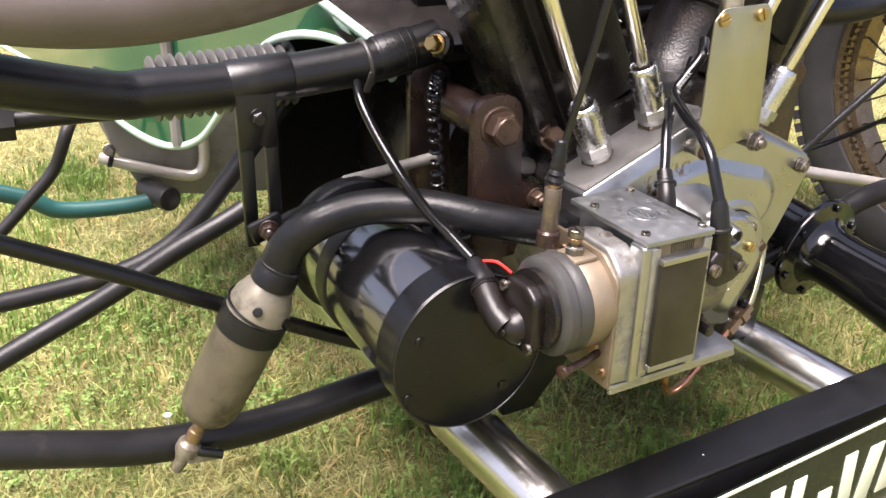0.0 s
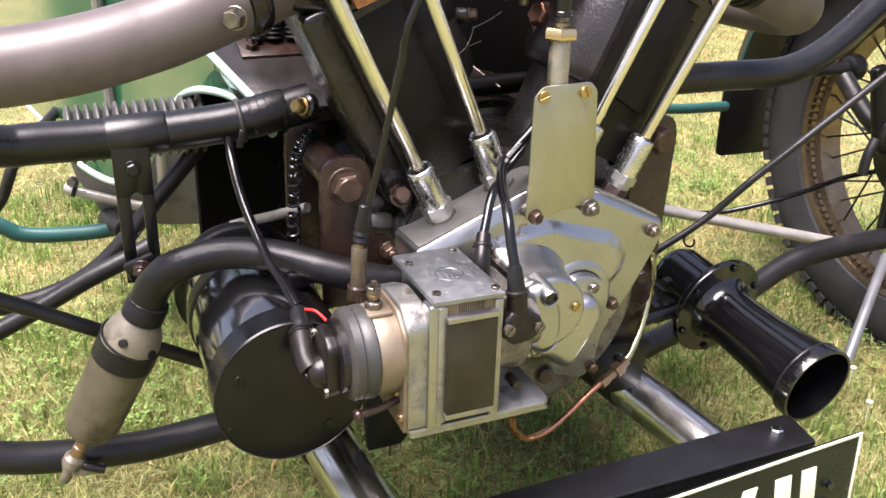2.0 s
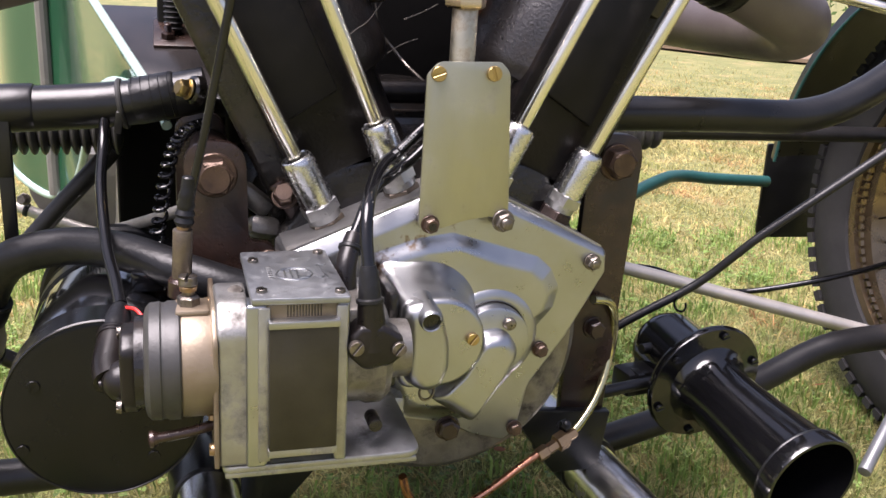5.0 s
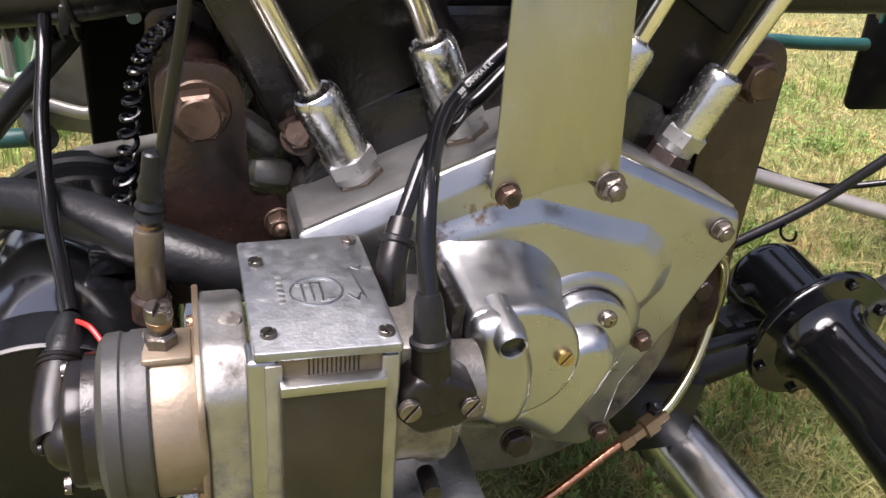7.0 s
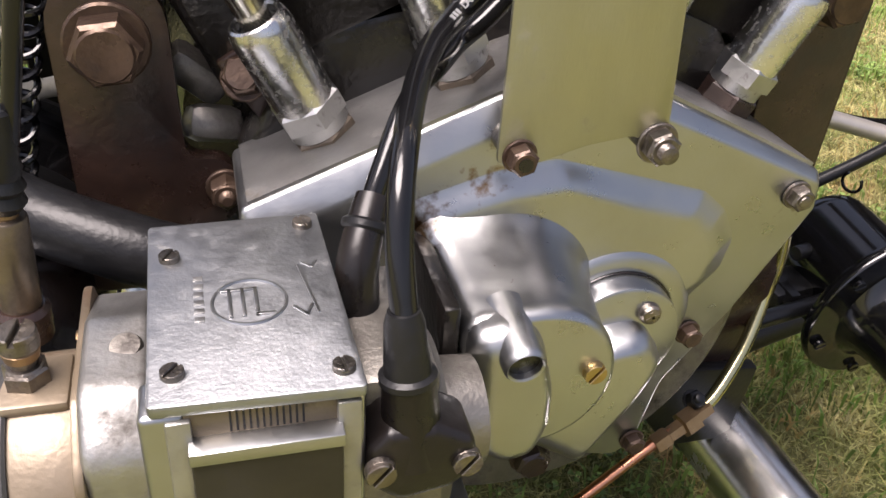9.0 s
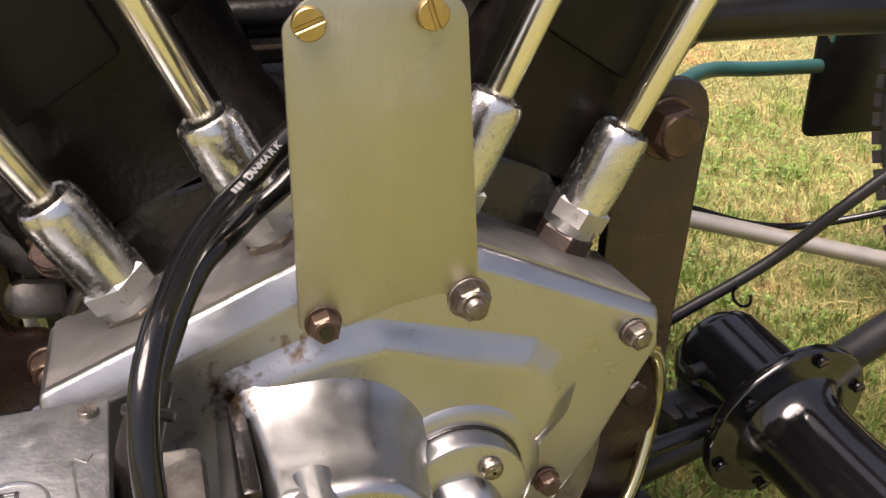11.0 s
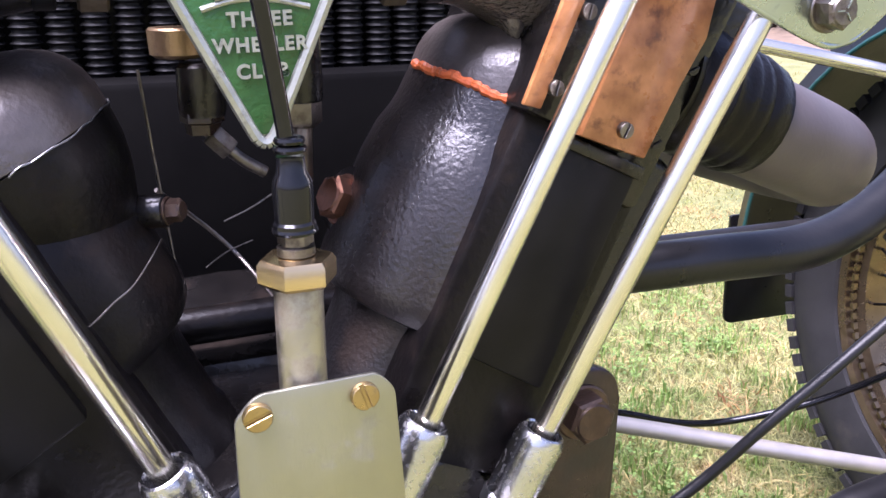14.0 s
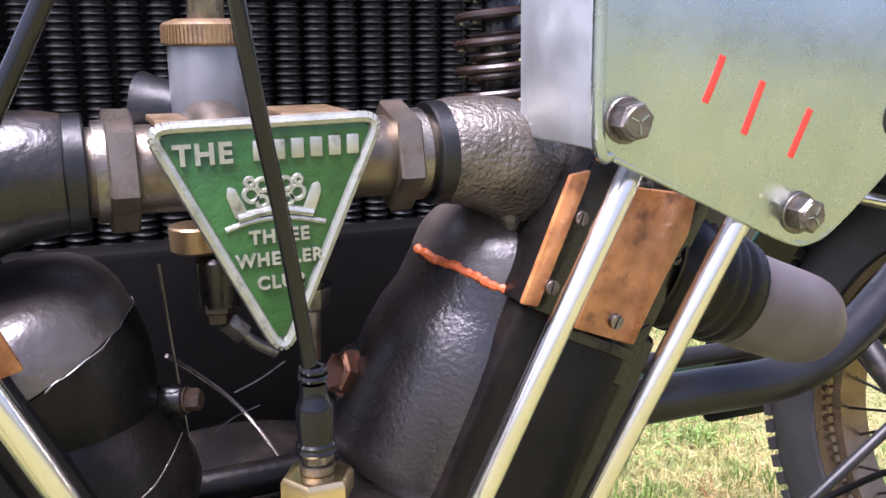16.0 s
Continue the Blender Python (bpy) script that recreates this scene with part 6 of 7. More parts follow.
part("tap_lever", sweep([tap, tap + V(0.012, -0.006, -0.004), tap + V(0.028, -0.010, -0.010)], lambda t: 0.0052 - 0.001 * t, 12), SATIN_BLACK, bottle)
part("tap_wing", turned_box(tap + V(0.012, -0.004, -0.010), (0.030, 0.006, 0.010), (0, 15, 10), 0.0015), BOTTLE_TOP, bottle)

hose_pts = [b_bot + bw * 0.150, (0.2210, 0.634, 0.3620), (0.2420, 0.622, 0.3830), (0.2800, 0.612, 0.3930), (0.3200, 0.588, 0.3950), (0.3600, 0.560, 0.3880), (0.4050, 0.545, 0.3760), (0.440, 0.56, 0.362)]
hose = thing("breather_hose", b_bot + bw * 0.15, "thick black rubber hose arching over the dynamo", "hose")
part("tube", sweep(hose_pts, lambda t: 0.0170 - 0.0025 * min(1, t * 3), 24), RUBBER, hose)
part("cuff", lathe(b_bot + bw * 0.162, bw, [(0, 0.0178), (0.001, 0.0186), (0.005, 0.0186), (0.006, 0.0178)], 32), RUBBER, hose)


def cable(points, r, material, label, name="cable", seg=12, category="cable"):
    return single(name, sweep(points, r, seg), material, points[0], label, category)


cable([(0.3040, 0.684, 0.4800), (0.3030, 0.668, 0.4600), (0.3030, 0.625, 0.4350), (0.3090, 0.570, 0.4060), (0.3160, 0.535, 0.3920), (0.3205, 0.5100, 0.3825)], 0.0043, CABLE, "thin glossy black cable hanging down to the contact breaker")
cable([(0.3230, 0.5030, 0.3830), (0.3310, 0.4930, 0.3850), (0.3380, 0.4830, 0.3790)], 0.0013, WIRE_RED, "short red wire at the contact breaker cap", "wire", 8, "wire")
curl = []
axis_pts = smooth_path([(0.3410, 0.602, 0.3860), (0.3450, 0.612, 0.4110), (0.3500, 0.626, 0.4380), (0.3570, 0.643, 0.4620), (0.3680, 0.660, 0.4740), (0.3820, 0.680, 0.4760)], 60)
for i, q in enumerate(axis_pts):
    t = i / len(axis_pts) * 2 * math.pi * 17
    curl.append(q + V(math.cos(t) * 0.0048, math.sin(t) * 0.0048, math.sin(t) * 0.002))
single("coiled_lead", sweep(curl, 0.0017, 8, None, 0), CABLE, (0.3420, 0.606, 0.3900), "curly black lead hanging beside the engine plate", "cable")
cable([(0.4805, 0.4520, 0.7885), (0.4709, 0.4520, 0.7683), (0.4010, 0.4560, 0.6300), (0.3920, 0.4645, 0.5850), (0.3800, 0.4690, 0.5250), (0.3690, 0.4730, 0.4750), (0.3645, 0.4720, 0.4560)], 0.0027, CABLE, "black control cable running down to the magneto")
single("cable_ferrule", lathe((0.3625, 0.4720, 0.4480), (0.12, 0, 1), [(0, 0.0045), (0.003, 0.0064), (0.006, 0.0052), (0.008, 0.0064), (0.011, 0.0050), (0.014, 0.0058), (0.017, 0.0048), (0.019, 0.0054), (0.022, 0.0044), (0.031, 0.0040), (0.032, 0.0030)], 20), RUBBER, (0.3625, 0.4720, 0.4480), "ribbed rubber ferrule on the magneto cable", "ferrule")
ht1 = [(0.4703, 0.4205, 0.4340), (0.4700, 0.4280, 0.4500), (0.4720, 0.4380, 0.4640), (0.4763, 0.4520, 0.4721), (0.4815, 0.4680, 0.4755), (0.4880, 0.4850, 0.4790), (0.4965, 0.5020, 0.4818), (0.5045, 0.5150, 0.4830), (0.5116, 0.5223, 0.4858), (0.5233, 0.5236, 0.4968), (0.5370, 0.5260, 0.5090), (0.5490, 0.5370, 0.5190)]
ht2 = [(0.4725, 0.4825, 0.4350), (0.4770, 0.4880, 0.4430), (0.4850, 0.4985, 0.4560), (0.4930, 0.5075, 0.4640), (0.5015, 0.5155, 0.4675), (0.5130, 0.5300, 0.4705), (0.5245, 0.5360, 0.4765), (0.5380, 0.5410, 0.4880), (0.5520, 0.5500, 0.5000)]
for pts, r in ((ht1, 0.0042), (ht2, 0.0040)):
    lead = thing("ignition_lead", pts[0], "thick black ignition lead curving up behind the plate", "cable")
    part("core", sweep(pts, r, 14), CABLE, lead)
    if pts is ht1:
        # a maker's mark, kept as bars, and the country's name printed along the lead
        run = smooth_path(pts, 40)

        def at(dist):
            for p, q in zip(run, run[1:]):
                if dist <= (q - p).length:
                    d = (q - p).normalized()
                    n = V(-0.08, -0.80, 0.60)
                    n = (n - d * n.dot(d)).normalized()
                    return p + (q - p) * (dist / (q - p).length), d, n
                dist -= (q - p).length

        for k in range(3):
            p, d, n = at(0.1210 + 0.0024 * k)
            part("print_bar", turned_box(p + n * r, (0.0017, 0.0004, 0.0022), Matrix((d, n, d.cross(n))).transposed(), 0), PRINT, lead)
        for k, letter in enumerate("DANMARK"):
            p, d, n = at(0.1330 + 0.0026 * k)
            writing(lead, letter, 0.0032, p + n * (r - 0.0001), d, n.cross(d), 0.0003, PRINT, "print")
# oil pipes
cable([(0.7080, 0.585, 0.340), (0.7300, 0.594, 0.332), (0.7400, 0.600, 0.305), (0.7400, 0.602, 0.275), (0.7240, 0.588, 0.2440), (0.7000, 0.572, 0.2230), (0.6820, 0.566, 0.2150)], 0.0042, GOLD_PIPE, "brassy oil pipe curving beside the engine", "oil_pipe", 14, "pipe")
cable([(0.6800, 0.565, 0.2140), (0.6480, 0.555, 0.2030), (0.6080, 0.545, 0.1830), (0.5800, 0.535, 0.1780), (0.5500, 0.520, 0.1880), (0.5280, 0.505, 0.2120), (0.520, 0.50, 0.235)], 0.0034, COPPER, "thin copper oil pipe under the crankcase", "oil_pipe", 12, "pipe")
un = thing("pipe_union", (0.680, 0.566, 0.205), "brown brass pipe union with hexagon nuts", "union")
part("body", lathe((0.6660, 0.5600, 0.2080), (0.9, 0.25, 0.35), [(0, 0.0050), (0.012, 0.0055), (0.013, 0.0085), (0.023, 0.0085), (0.024, 0.0055), (0.034, 0.0050)], 6), BRONZE, un)
part("nut", lathe((0.6580, 0.5580, 0.2050), (0.9, 0.25, 0.35), [(0, 0.0058), (0.001, 0.0066), (0.010, 0.0066), (0.011, 0.0055)], 6), BRONZE, un)
bolt(un, (0.6870, 0.5720, 0.2230), (0, -0.6, 0.8), 0.010, 0.006, SATIN_BLACK, True, 0.004)

# ---- exhaust pipes ----
ex = thing("exhaust_pipe", (0.15, 0.60, 0.54), "grey-painted exhaust pipe leaving the cylinder head", "exhaust", "exhaust pipes")
part("pipe", sweep([(0.340, 0.610, 0.6250), (0.300, 0.596, 0.6130), (0.240, 0.586, 0.5940), (0.170, 0.582, 0.5790), (0.100, 0.588, 0.5725), (0.040, 0.612, 0.5750), (0.000, 0.670, 0.5800), (-0.015, 0.760, 0.5840), (-0.02, 0.90, 0.584)], 0.0285, 36), EXHAUST, ex)
part("clip", rod((0.300, 0.596, 0.6130), (0.318, 0.602, 0.6185), 0.0325, 36), OILY_BLACK, ex, "oily black clip")
bolt(ex, (0.2960, 0.5630, 0.6060), (-0.5, -0.8, 0), 0.014, 0.009, STEEL, True)
ex2 = thing("exhaust_pipe", (0.90, 0.62, 0.54), "grey-brown exhaust pipe leaving the cylinder head", "exhaust", "exhaust pipes")
part("pipe", sweep([(0.765, 0.600, 0.6350), (0.800, 0.598, 0.6210), (0.842, 0.598, 0.6040), (0.886, 0.612, 0.5870), (0.918, 0.660, 0.5740), (0.926, 0.740, 0.568), (0.930, 0.95, 0.565)], 0.0285, 36), EXHAUST, ex2)
rng = np.random.default_rng(21)
lump = rng.uniform(-0.0007, 0.0007, 40)
part("boot", sweep([(0.760, 0.600, 0.6400), (0.780, 0.598, 0.6320), (0.798, 0.597, 0.6240), (0.816, 0.597, 0.6165)], lambda t: 0.0345 - 0.003 * t + 1.6 * lump[int(t * 39)], 28), DARK_BARREL, ex2, "lumpy oily black boot")

# ---- badge, carburettor, radiator ----
badge = thing("club_badge", (0.5555, 0.585, 0.62), "green triangular enamel badge with raised pale lettering", "badge")
tl, tr, tb = V(0.5020, 0.5850, 0.7245), V(0.6060, 0.5830, 0.7265), V(0.5560, 0.5870, 0.6160)


def tri_loop(grow, y):
    mid = (tl + tr + tb) / 3
    pts = []
    for p in (tl, tr, tb):
        q = mid + (p - mid) * grow
        pts.append((q.x, q.z, 0.006 * grow))
    return [(a, y, b) for a, b in rounded(pts, 6)]


part("back", prism(tri_loop(0.985, 0.5850), (0, 0.004, 0), 0.0008), BADGE_METAL, badge)
part("field", prism(tri_loop(0.90, 0.5838), (0, 0.0022, 0), 0.0002), BADGE_GREEN, badge, "green enamel field")
rim_path = [Vector(p) for p in tri_loop(0.955, 0.5842)]
bm = bmesh.new()
ring = rim_path + [rim_path[0]]
for p, q in zip(ring, ring[1:]):
    rod(p, q, 0.0027, 8, 0.0, bm)
part("rim", bm, BADGE_METAL, badge, "raised pale rim")
br_, bu_ = (tr - tl).normalized(), V(0, 0, 1)
mid_x = 0.5550
writing(badge, "THE", 0.0120, (mid_x - 0.0290, 0.5832, 0.7115), br_, bu_, 0.0011, BADGE_METAL)
for k in range(6):
    part("name_bar", box(mid_x - 0.0085 + 0.0082 * k, mid_x - 0.0030 + 0.0082 * k, 0.5822, 0.5842, 0.7080 + 0.0002 * k, 0.7165 + 0.0002 * k, 0.0004), BADGE_METAL, badge)
writing(badge, "THREE", 0.0080, (mid_x + 0.0012, 0.5832, 0.6750), br_, bu_, 0.0011, BADGE_METAL)
writing(badge, "WHEELER", 0.0078, (mid_x + 0.0010, 0.5832, 0.6650), br_, bu_, 0.0011, BADGE_METAL)
writing(badge, "CLUB", 0.0078, (mid_x + 0.0012, 0.5832, 0.6545), br_, bu_, 0.0011, BADGE_METAL)
crest = bmesh.new()
sweep([(mid_x - 0.0215, 0.5838, 0.6790), (mid_x - 0.010, 0.5838, 0.6822), (mid_x, 0.5838, 0.6830), (mid_x + 0.010, 0.5838, 0.6822), (mid_x + 0.0220, 0.5838, 0.6795)], 0.0013, 8, crest)
sweep([(mid_x - 0.0160, 0.5838, 0.6838), (mid_x, 0.5838, 0.6866), (mid_x + 0.0165, 0.5838, 0.6840)], 0.0022, 8, crest)
for side in (-1, 1):
    horn_loop = [(mid_x + side * a, 0.5828, b) for a, b in rounded([(0.0115, 0.6850, 0.001), (0.0170, 0.6835, 0.001), (0.0205, 0.6930, 0.002), (0.0200, 0.6985, 0.002), (0.0165, 0.6965, 0.002), (0.0135, 0.6900, 0.002)])]
    prism(horn_loop, (0, 0.0016, 0), 0.0005, 2, crest)
    for dx, z, r in ((0.0100, 0.6935, 0.0030), (0.0050, 0.6975, 0.0026), (0.0055, 0.6905, 0.0024), (0.0105, 0.6990, 0.0016)):
        torus((mid_x + side * dx, 0.5838, z), (0, 1, 0), r, 0.0012, 18, 6, crest)
torus((mid_x, 0.5838, 0.7010), (0, 1, 0), 0.0022, 0.0011, 18, 6, crest)
sweep([(mid_x, 0.5838, 0.6870), (mid_x, 0.5838, 0.6985)], 0.0012, 6, crest, 3)
part("crest", crest, BADGE_METAL, badge, "raised open scrollwork")
part("hanger", box(0.508, 0.522, 0.5860, 0.6200, 0.7235, 0.7262, 0.0006), BRONZE, badge, "brown strap")
part("hanger", box(0.560, 0.592, 0.5860, 0.6300, 0.7240, 0.7272, 0.0006), BRONZE, badge, "brown strap")

carb = thing("carburettor", (0.545, 0.645, 0.66), "grey carburettor with a knurled bronze ring", "carburettor")
part("chamber", rod((0.541, 0.648, 0.690), (0.541, 0.648, 0.7570), 0.0185, 36), CARB_GREY, carb)
kn = bmesh.new()
lathe((0.541, 0.648, 0.7550), (0, 0, 1), [(0, 0.0195), (0.001, 0.0205), (0.0095, 0.0205), (0.0105, 0.0190), (0.012, 0.014)], 48, kn)
for k in range(64):
    t = k * 2 * math.pi / 64
    turned = Euler((0, 0, t)).to_matrix()
    turned_box(V(0.541, 0.648, 0.7600) + turned @ V(0.0205, 0, 0), (0.0010, 0.0009, 0.0080), turned, 0, kn)
part("knurled_ring", kn, BRONZE, carb, "knurled bronze ring")
part("stem", rod((0.541, 0.648, 0.764), (0.541, 0.648, 0.815), 0.0085, 28), STEEL, carb)
part("inlet_bell", lathe((0.530, 0.660, 0.722), (-1, 0.5, 0), [(0, 0.015), (0.012, 0.018), (0.020, 0.021), (0.021, 0.018)], 32), SATIN_BLACK, carb)
part("float_bowl", lathe((0.5390, 0.6480, 0.6531), (0, 0, -1), [(0, 0.0085), (0.002, 0.0108), (0.022, 0.0112), (0.0235, 0.0104), (0.0250, 0.0104)], 32), OILY_BLACK, carb, "oily black float bowl")
part("bowl_nut", lathe((0.5384, 0.6480, 0.6327), (0, 0, -1), [(0, 0.0098), (0.001, 0.0104), (0.007, 0.0104), (0.008, 0.0085), (0.013, 0.0078)], 6), RUSTY, carb, "brown hexagon bowl nut")
part("bowl_lug", rod((0.5294, 0.6480, 0.6419), (0.5364, 0.6480, 0.6428), 0.0052, 16), OILY_BLACK, carb)
part("banjo", lathe((0.5307, 0.6520, 0.6689), (0, 0, -1), [(0, 0.0125), (0.001, 0.0135), (0.012, 0.0130), (0.014, 0.0100)], 32), BRONZE, carb, "tan metal banjo")
part("fuel_elbow", sweep([(0.5401, 0.6480, 0.6213), (0.5454, 0.6480, 0.6155), (0.5514, 0.6480, 0.6096), (0.5571, 0.6480, 0.6047), (0.5666, 0.6480, 0.5985)], 0.0030, 12), STEEL, carb, "steel fuel elbow")
part("drain_nut", hexagon((0.5860, 0.6480, 0.6330), (0, 0, -1), 0.0175, 0.012), STEEL, carb, "grey hexagon drain nut")
part("drain_pipe", rod((0.5860, 0.6480, 0.6200), (0.5850, 0.6480, 0.5920), 0.0052, 16), PIPE_DULL, carb)
part("drain_union", rod((0.5860, 0.6480, 0.632), (0.5860, 0.6480, 0.690), 0.0110, 24), OILY_BLACK, carb)
part("elbow_nut", rod((0.5417, 0.6480, 0.6196), (0.5502, 0.6480, 0.6108), 0.0062, 6), STEEL, carb)

rad = thing("radiator", (0.56, 0.81, 0.52), "black tubular radiator core behind the motor", "radiator")
n_col = 21
for i in range(n_col):
    x = 0.360 + 0.0200 * i
    prof, d = [], 0.0
    while d < 0.44:
        prof += [(d, 0.0078), (d + 0.0019, 0.0097), (d + 0.0034, 0.0078)]
        d += 0.0048
    part("tube_column", lathe((x, 0.815, 0.540), (0, 0, 1), prof, 12), RADIATOR, rad)
part("backing", box(0.345, 0.765, 0.835, 0.870, 0.52, 1.00, 0.004), RADIATOR, rad)

# plug lead in front of the badge
boot = thing("plug_boot", (0.5515, 0.516, 0.604), "black rubber boot and lead on the upright tube", "cable")
part("boot", lathe((0.5515, 0.5160, 0.6045), (-0.01, 0, 1), [(0, 0.0060), (0.001, 0.0078), (0.004, 0.0078), (0.005, 0.0070), (0.017, 0.0074), (0.020, 0.0068), (0.0225, 0.0054), (0.028, 0.0050)], 28), CABLE, boot)
for d, r in ((0.0005, 0.0079), (0.0295, 0.0056), (0.0325, 0.0052)):
    part("ring", torus((0.5515 - d * 0.01, 0.5160, 0.6055 + d), (-0.01, 0, 1), r - 0.001, 0.0014, 28, 8), CABLE, boot)
part("lead", sweep([(0.5506, 0.5160, 0.6340), (0.5470, 0.5140, 0.6600), (0.5400, 0.5080, 0.7000), (0.5320, 0.5020, 0.7400), (0.5240, 0.4980, 0.7900)], 0.0030, 14), CABLE, boot)

# thin twisted wires in the V
cable([(0.5199, 0.735, 0.5745), (0.5370, 0.748, 0.5565), (0.5556, 0.752, 0.5370), (0.5701, 0.740, 0.5200), (0.5830, 0.684, 0.5040)], 0.0014, STEEL, "thin twisted steel wire in the V of the engine", "wire", 8, "wire")
cable([(0.4738, 0.5760, 0.5537), (0.4819, 0.5770, 0.5594), (0.4891, 0.5800, 0.5647), (0.4975, 0.5840, 0.5698), (0.5056, 0.5920, 0.5776), (0.5115, 0.6010, 0.5835)], 0.0004, STEEL, "thin pale wire lying over the barrel", "wire", 8, "wire")
cable([(0.512, 0.655, 0.650), (0.516, 0.655, 0.600), (0.521, 0.65, 0.545)], 0.0008, STEEL, "thin hanging wire below the carburettor", "wire", 8, "wire")
cable([(0.5490, 0.680, 0.5670), (0.5630, 0.679, 0.5730), (0.5780, 0.680, 0.5810)], 0.0005, STEEL, "loose wire strand in the V of the engine", "wire", 6, "wire")
cable([(0.5400, 0.701, 0.5360), (0.5520, 0.700, 0.5440), (0.5660, 0.697, 0.5500)], 0.0004, STEEL, "loose wire strand in the V of the engine", "wire", 6, "wire")
wb = thing("wire_bolt", (0.5198, 0.6217, 0.5907), "small oily bolt holding a twisted wire", "bolt")
bolt(wb, (0.5168, 0.6237, 0.5900), (0.8, -0.5, 0.1), 0.0095, 0.006, BOLT_BROWN)
part("boss", rod((0.4978, 0.6337, 0.5885), (0.5165, 0.6237, 0.5900), 0.0078, 20), OILY_BLACK, wb)
tb_ = thing("cross_shaft", (0.56, 0.70, 0.53), "oily black cross shaft behind the V", "shaft")
part("shaft", rod((0.470, 0.700, 0.502), (0.650, 0.700, 0.504), 0.0105, 24), DARK_BARREL, tb_)
part("shaft_bolt", rod((0.5160, 0.690, 0.484), (0.5260, 0.672, 0.486), 0.0070, 6), RUSTY, tb_)
part("casting", box(0.500, 0.610, 0.690, 0.760, 0.420, 0.484, 0.012), OILY_BLACK, tb_)

# ---- gearbox housing and body behind the engine ----
gb = thing("clutch_housing", (0.55, 0.95, 0.22), "black clutch and gearbox housing behind the engine", "gearbox")
part("casing", lathe((CX, 0.715, 0.345), (0, 1, 0), [(0, 0.105), (0.006, 0.150), (0.05, 0.165), (0.20, 0.165), (0.30, 0.11)], 48), OILY_BLACK, gb)
# flat boards closing the dark behind the motor; their colour stands for its shade
part("front_board", box(0.298, 0.700, 0.890, 0.905, 0.245, 0.487, 0.006), SHADE_BLACK, gb)
part("upper_board", box(0.405, 0.760, 0.770, 0.800, 0.440, 0.632, 0.006), SHADE_BLACK, gb)

body = thing("car_body", (0.2, 1.3, 0.2), "green painted cowl and body of a three-wheeled car", "car body")
plan = [(0.354, 0.715), (0.341, 0.762), (0.308, 0.812), (0.285, 0.883), (0.262, 0.960), (0.243, 1.002), (0.212, 1.040), (0.176, 1.075), (0.153, 1.150), (0.124, 1.300), (0.105, 1.400), (0.052, 1.680), (-0.010, 2.000)]
low = [0.468, 0.486, 0.492, 0.464, 0.385, 0.340, 0.326, 0.345, 0.366, 0.363, 0.361, 0.354, 0.347]
foot_line = smooth_path([V(x, y, z) for (x, y), z in zip(plan, low)], 5)


def body_top(p):
    """The panel's upper edge: the bead beside the board in front, the body's waist farther back."""
    t = max(0.0, min(1.0, (p.y - 0.97) / 0.08))
    return V(0.3371 - 0.3393 * (p.y - 0.7234), p.y, 0.4997 + 0.388 * (p.y - 0.7234)).lerp(V(p.x, p.y, 0.64), t)


rows = [[tuple(p.lerp(body_top(p), k / 6)) for p in foot_line] for k in range(7)]
part("cowl_side", sheet(rows, 0.004), GREEN, body, "green painted panel")
bead_pts = rows[0][::2]
part("bead", sweep([V(*p) + V(-0.002, -0.004, 0) for p in bead_pts], 0.0045, 12, None, 2), BEAD, body, "pale edge bead")
part("bulkhead", box(0.350, 0.430, 0.885, 0.900, 0.505, 1.0, 0.003), SATIN_BLACK, body, "black bulkhead")
part("seam_rib", sweep([(0.2215, 1.021, 0.330), (0.2205, 1.020, 0.48), (0.2190, 1.019, 0.64)], 0.0070, 10), UNDER, body, "grey braided seam cord")
part("scuttle", box(0.372, 0.745, 0.880, 1.50, 0.56, 1.02, 0.05), GREEN, body, "green painted scuttle")
bd = part("board", prism([(0.342, 0.716, 0.4740), (0.500, 0.716, 0.4740), (0.500, 0.884, 0.5392), (0.290, 0.884, 0.5392)], (0, -0.0072, 0.0186), 0.003), surf("black_board", (0.010, 0.009, 0.0085), (0.020, 0.017, 0.016), 40, (0.14, 0.28), 0.0, 0.2, 160, (0.04, 0.032, 0.028), 0.3, 25), body, "black wooden board")
part("board_bead", sweep([(0.3410, 0.711, 0.4955), (0.3371, 0.7234, 0.5012), (0.3110, 0.800, 0.5310), (0.2770, 0.900, 0.5700), (0.2430, 1.000, 0.6085)], 0.0042, 10), BEAD, bd, "pale edge bead")
bp_ = part("bolted_plate", prism([(0.3415, 0.7930, 0.5230), (0.4100, 0.7930, 0.5230), (0.4100, 0.8440, 0.5428), (0.3415, 0.8440, 0.5428)], (0, -0.0019, 0.0050), 0.001), RUSTY, body, "oily bolted plate")
for x, y in ((0.3548, 0.8050), (0.3960, 0.8200)):
    bolt(bp_, (x, y, 0.5280 + 0.388 * (y - 0.793)), (0, -0.36, 0.93), 0.011, 0.006, RUSTY, True, 0.008)
part("undertray", prism([(a, 1.185, b) for a, b in rounded([(0.158, 0.340, 0.01), (0.170, 0.285, 0.02), (0.205, 0.212, 0.02), (0.300, 0.195, 0.03), (0.400, 0.185, 0.02), (0.400, 0.350, 0.01)])], (0.0, 0.30, 0.02), 0.003), UNDER, body, "grey painted undertray")
part("handrail_tube", sweep([(0.1520, 1.180, 0.2740), (0.1900, 1.172, 0.2600), (0.2450, 1.168, 0.2400), (0.2700, 1.166, 0.2360), (0.2830, 1.166, 0.2500), (0.2860, 1.166, 0.2900), (0.288, 1.166, 0.33)], 0.0075, 16), TIE_ROD, body, "silver-painted bent tube")
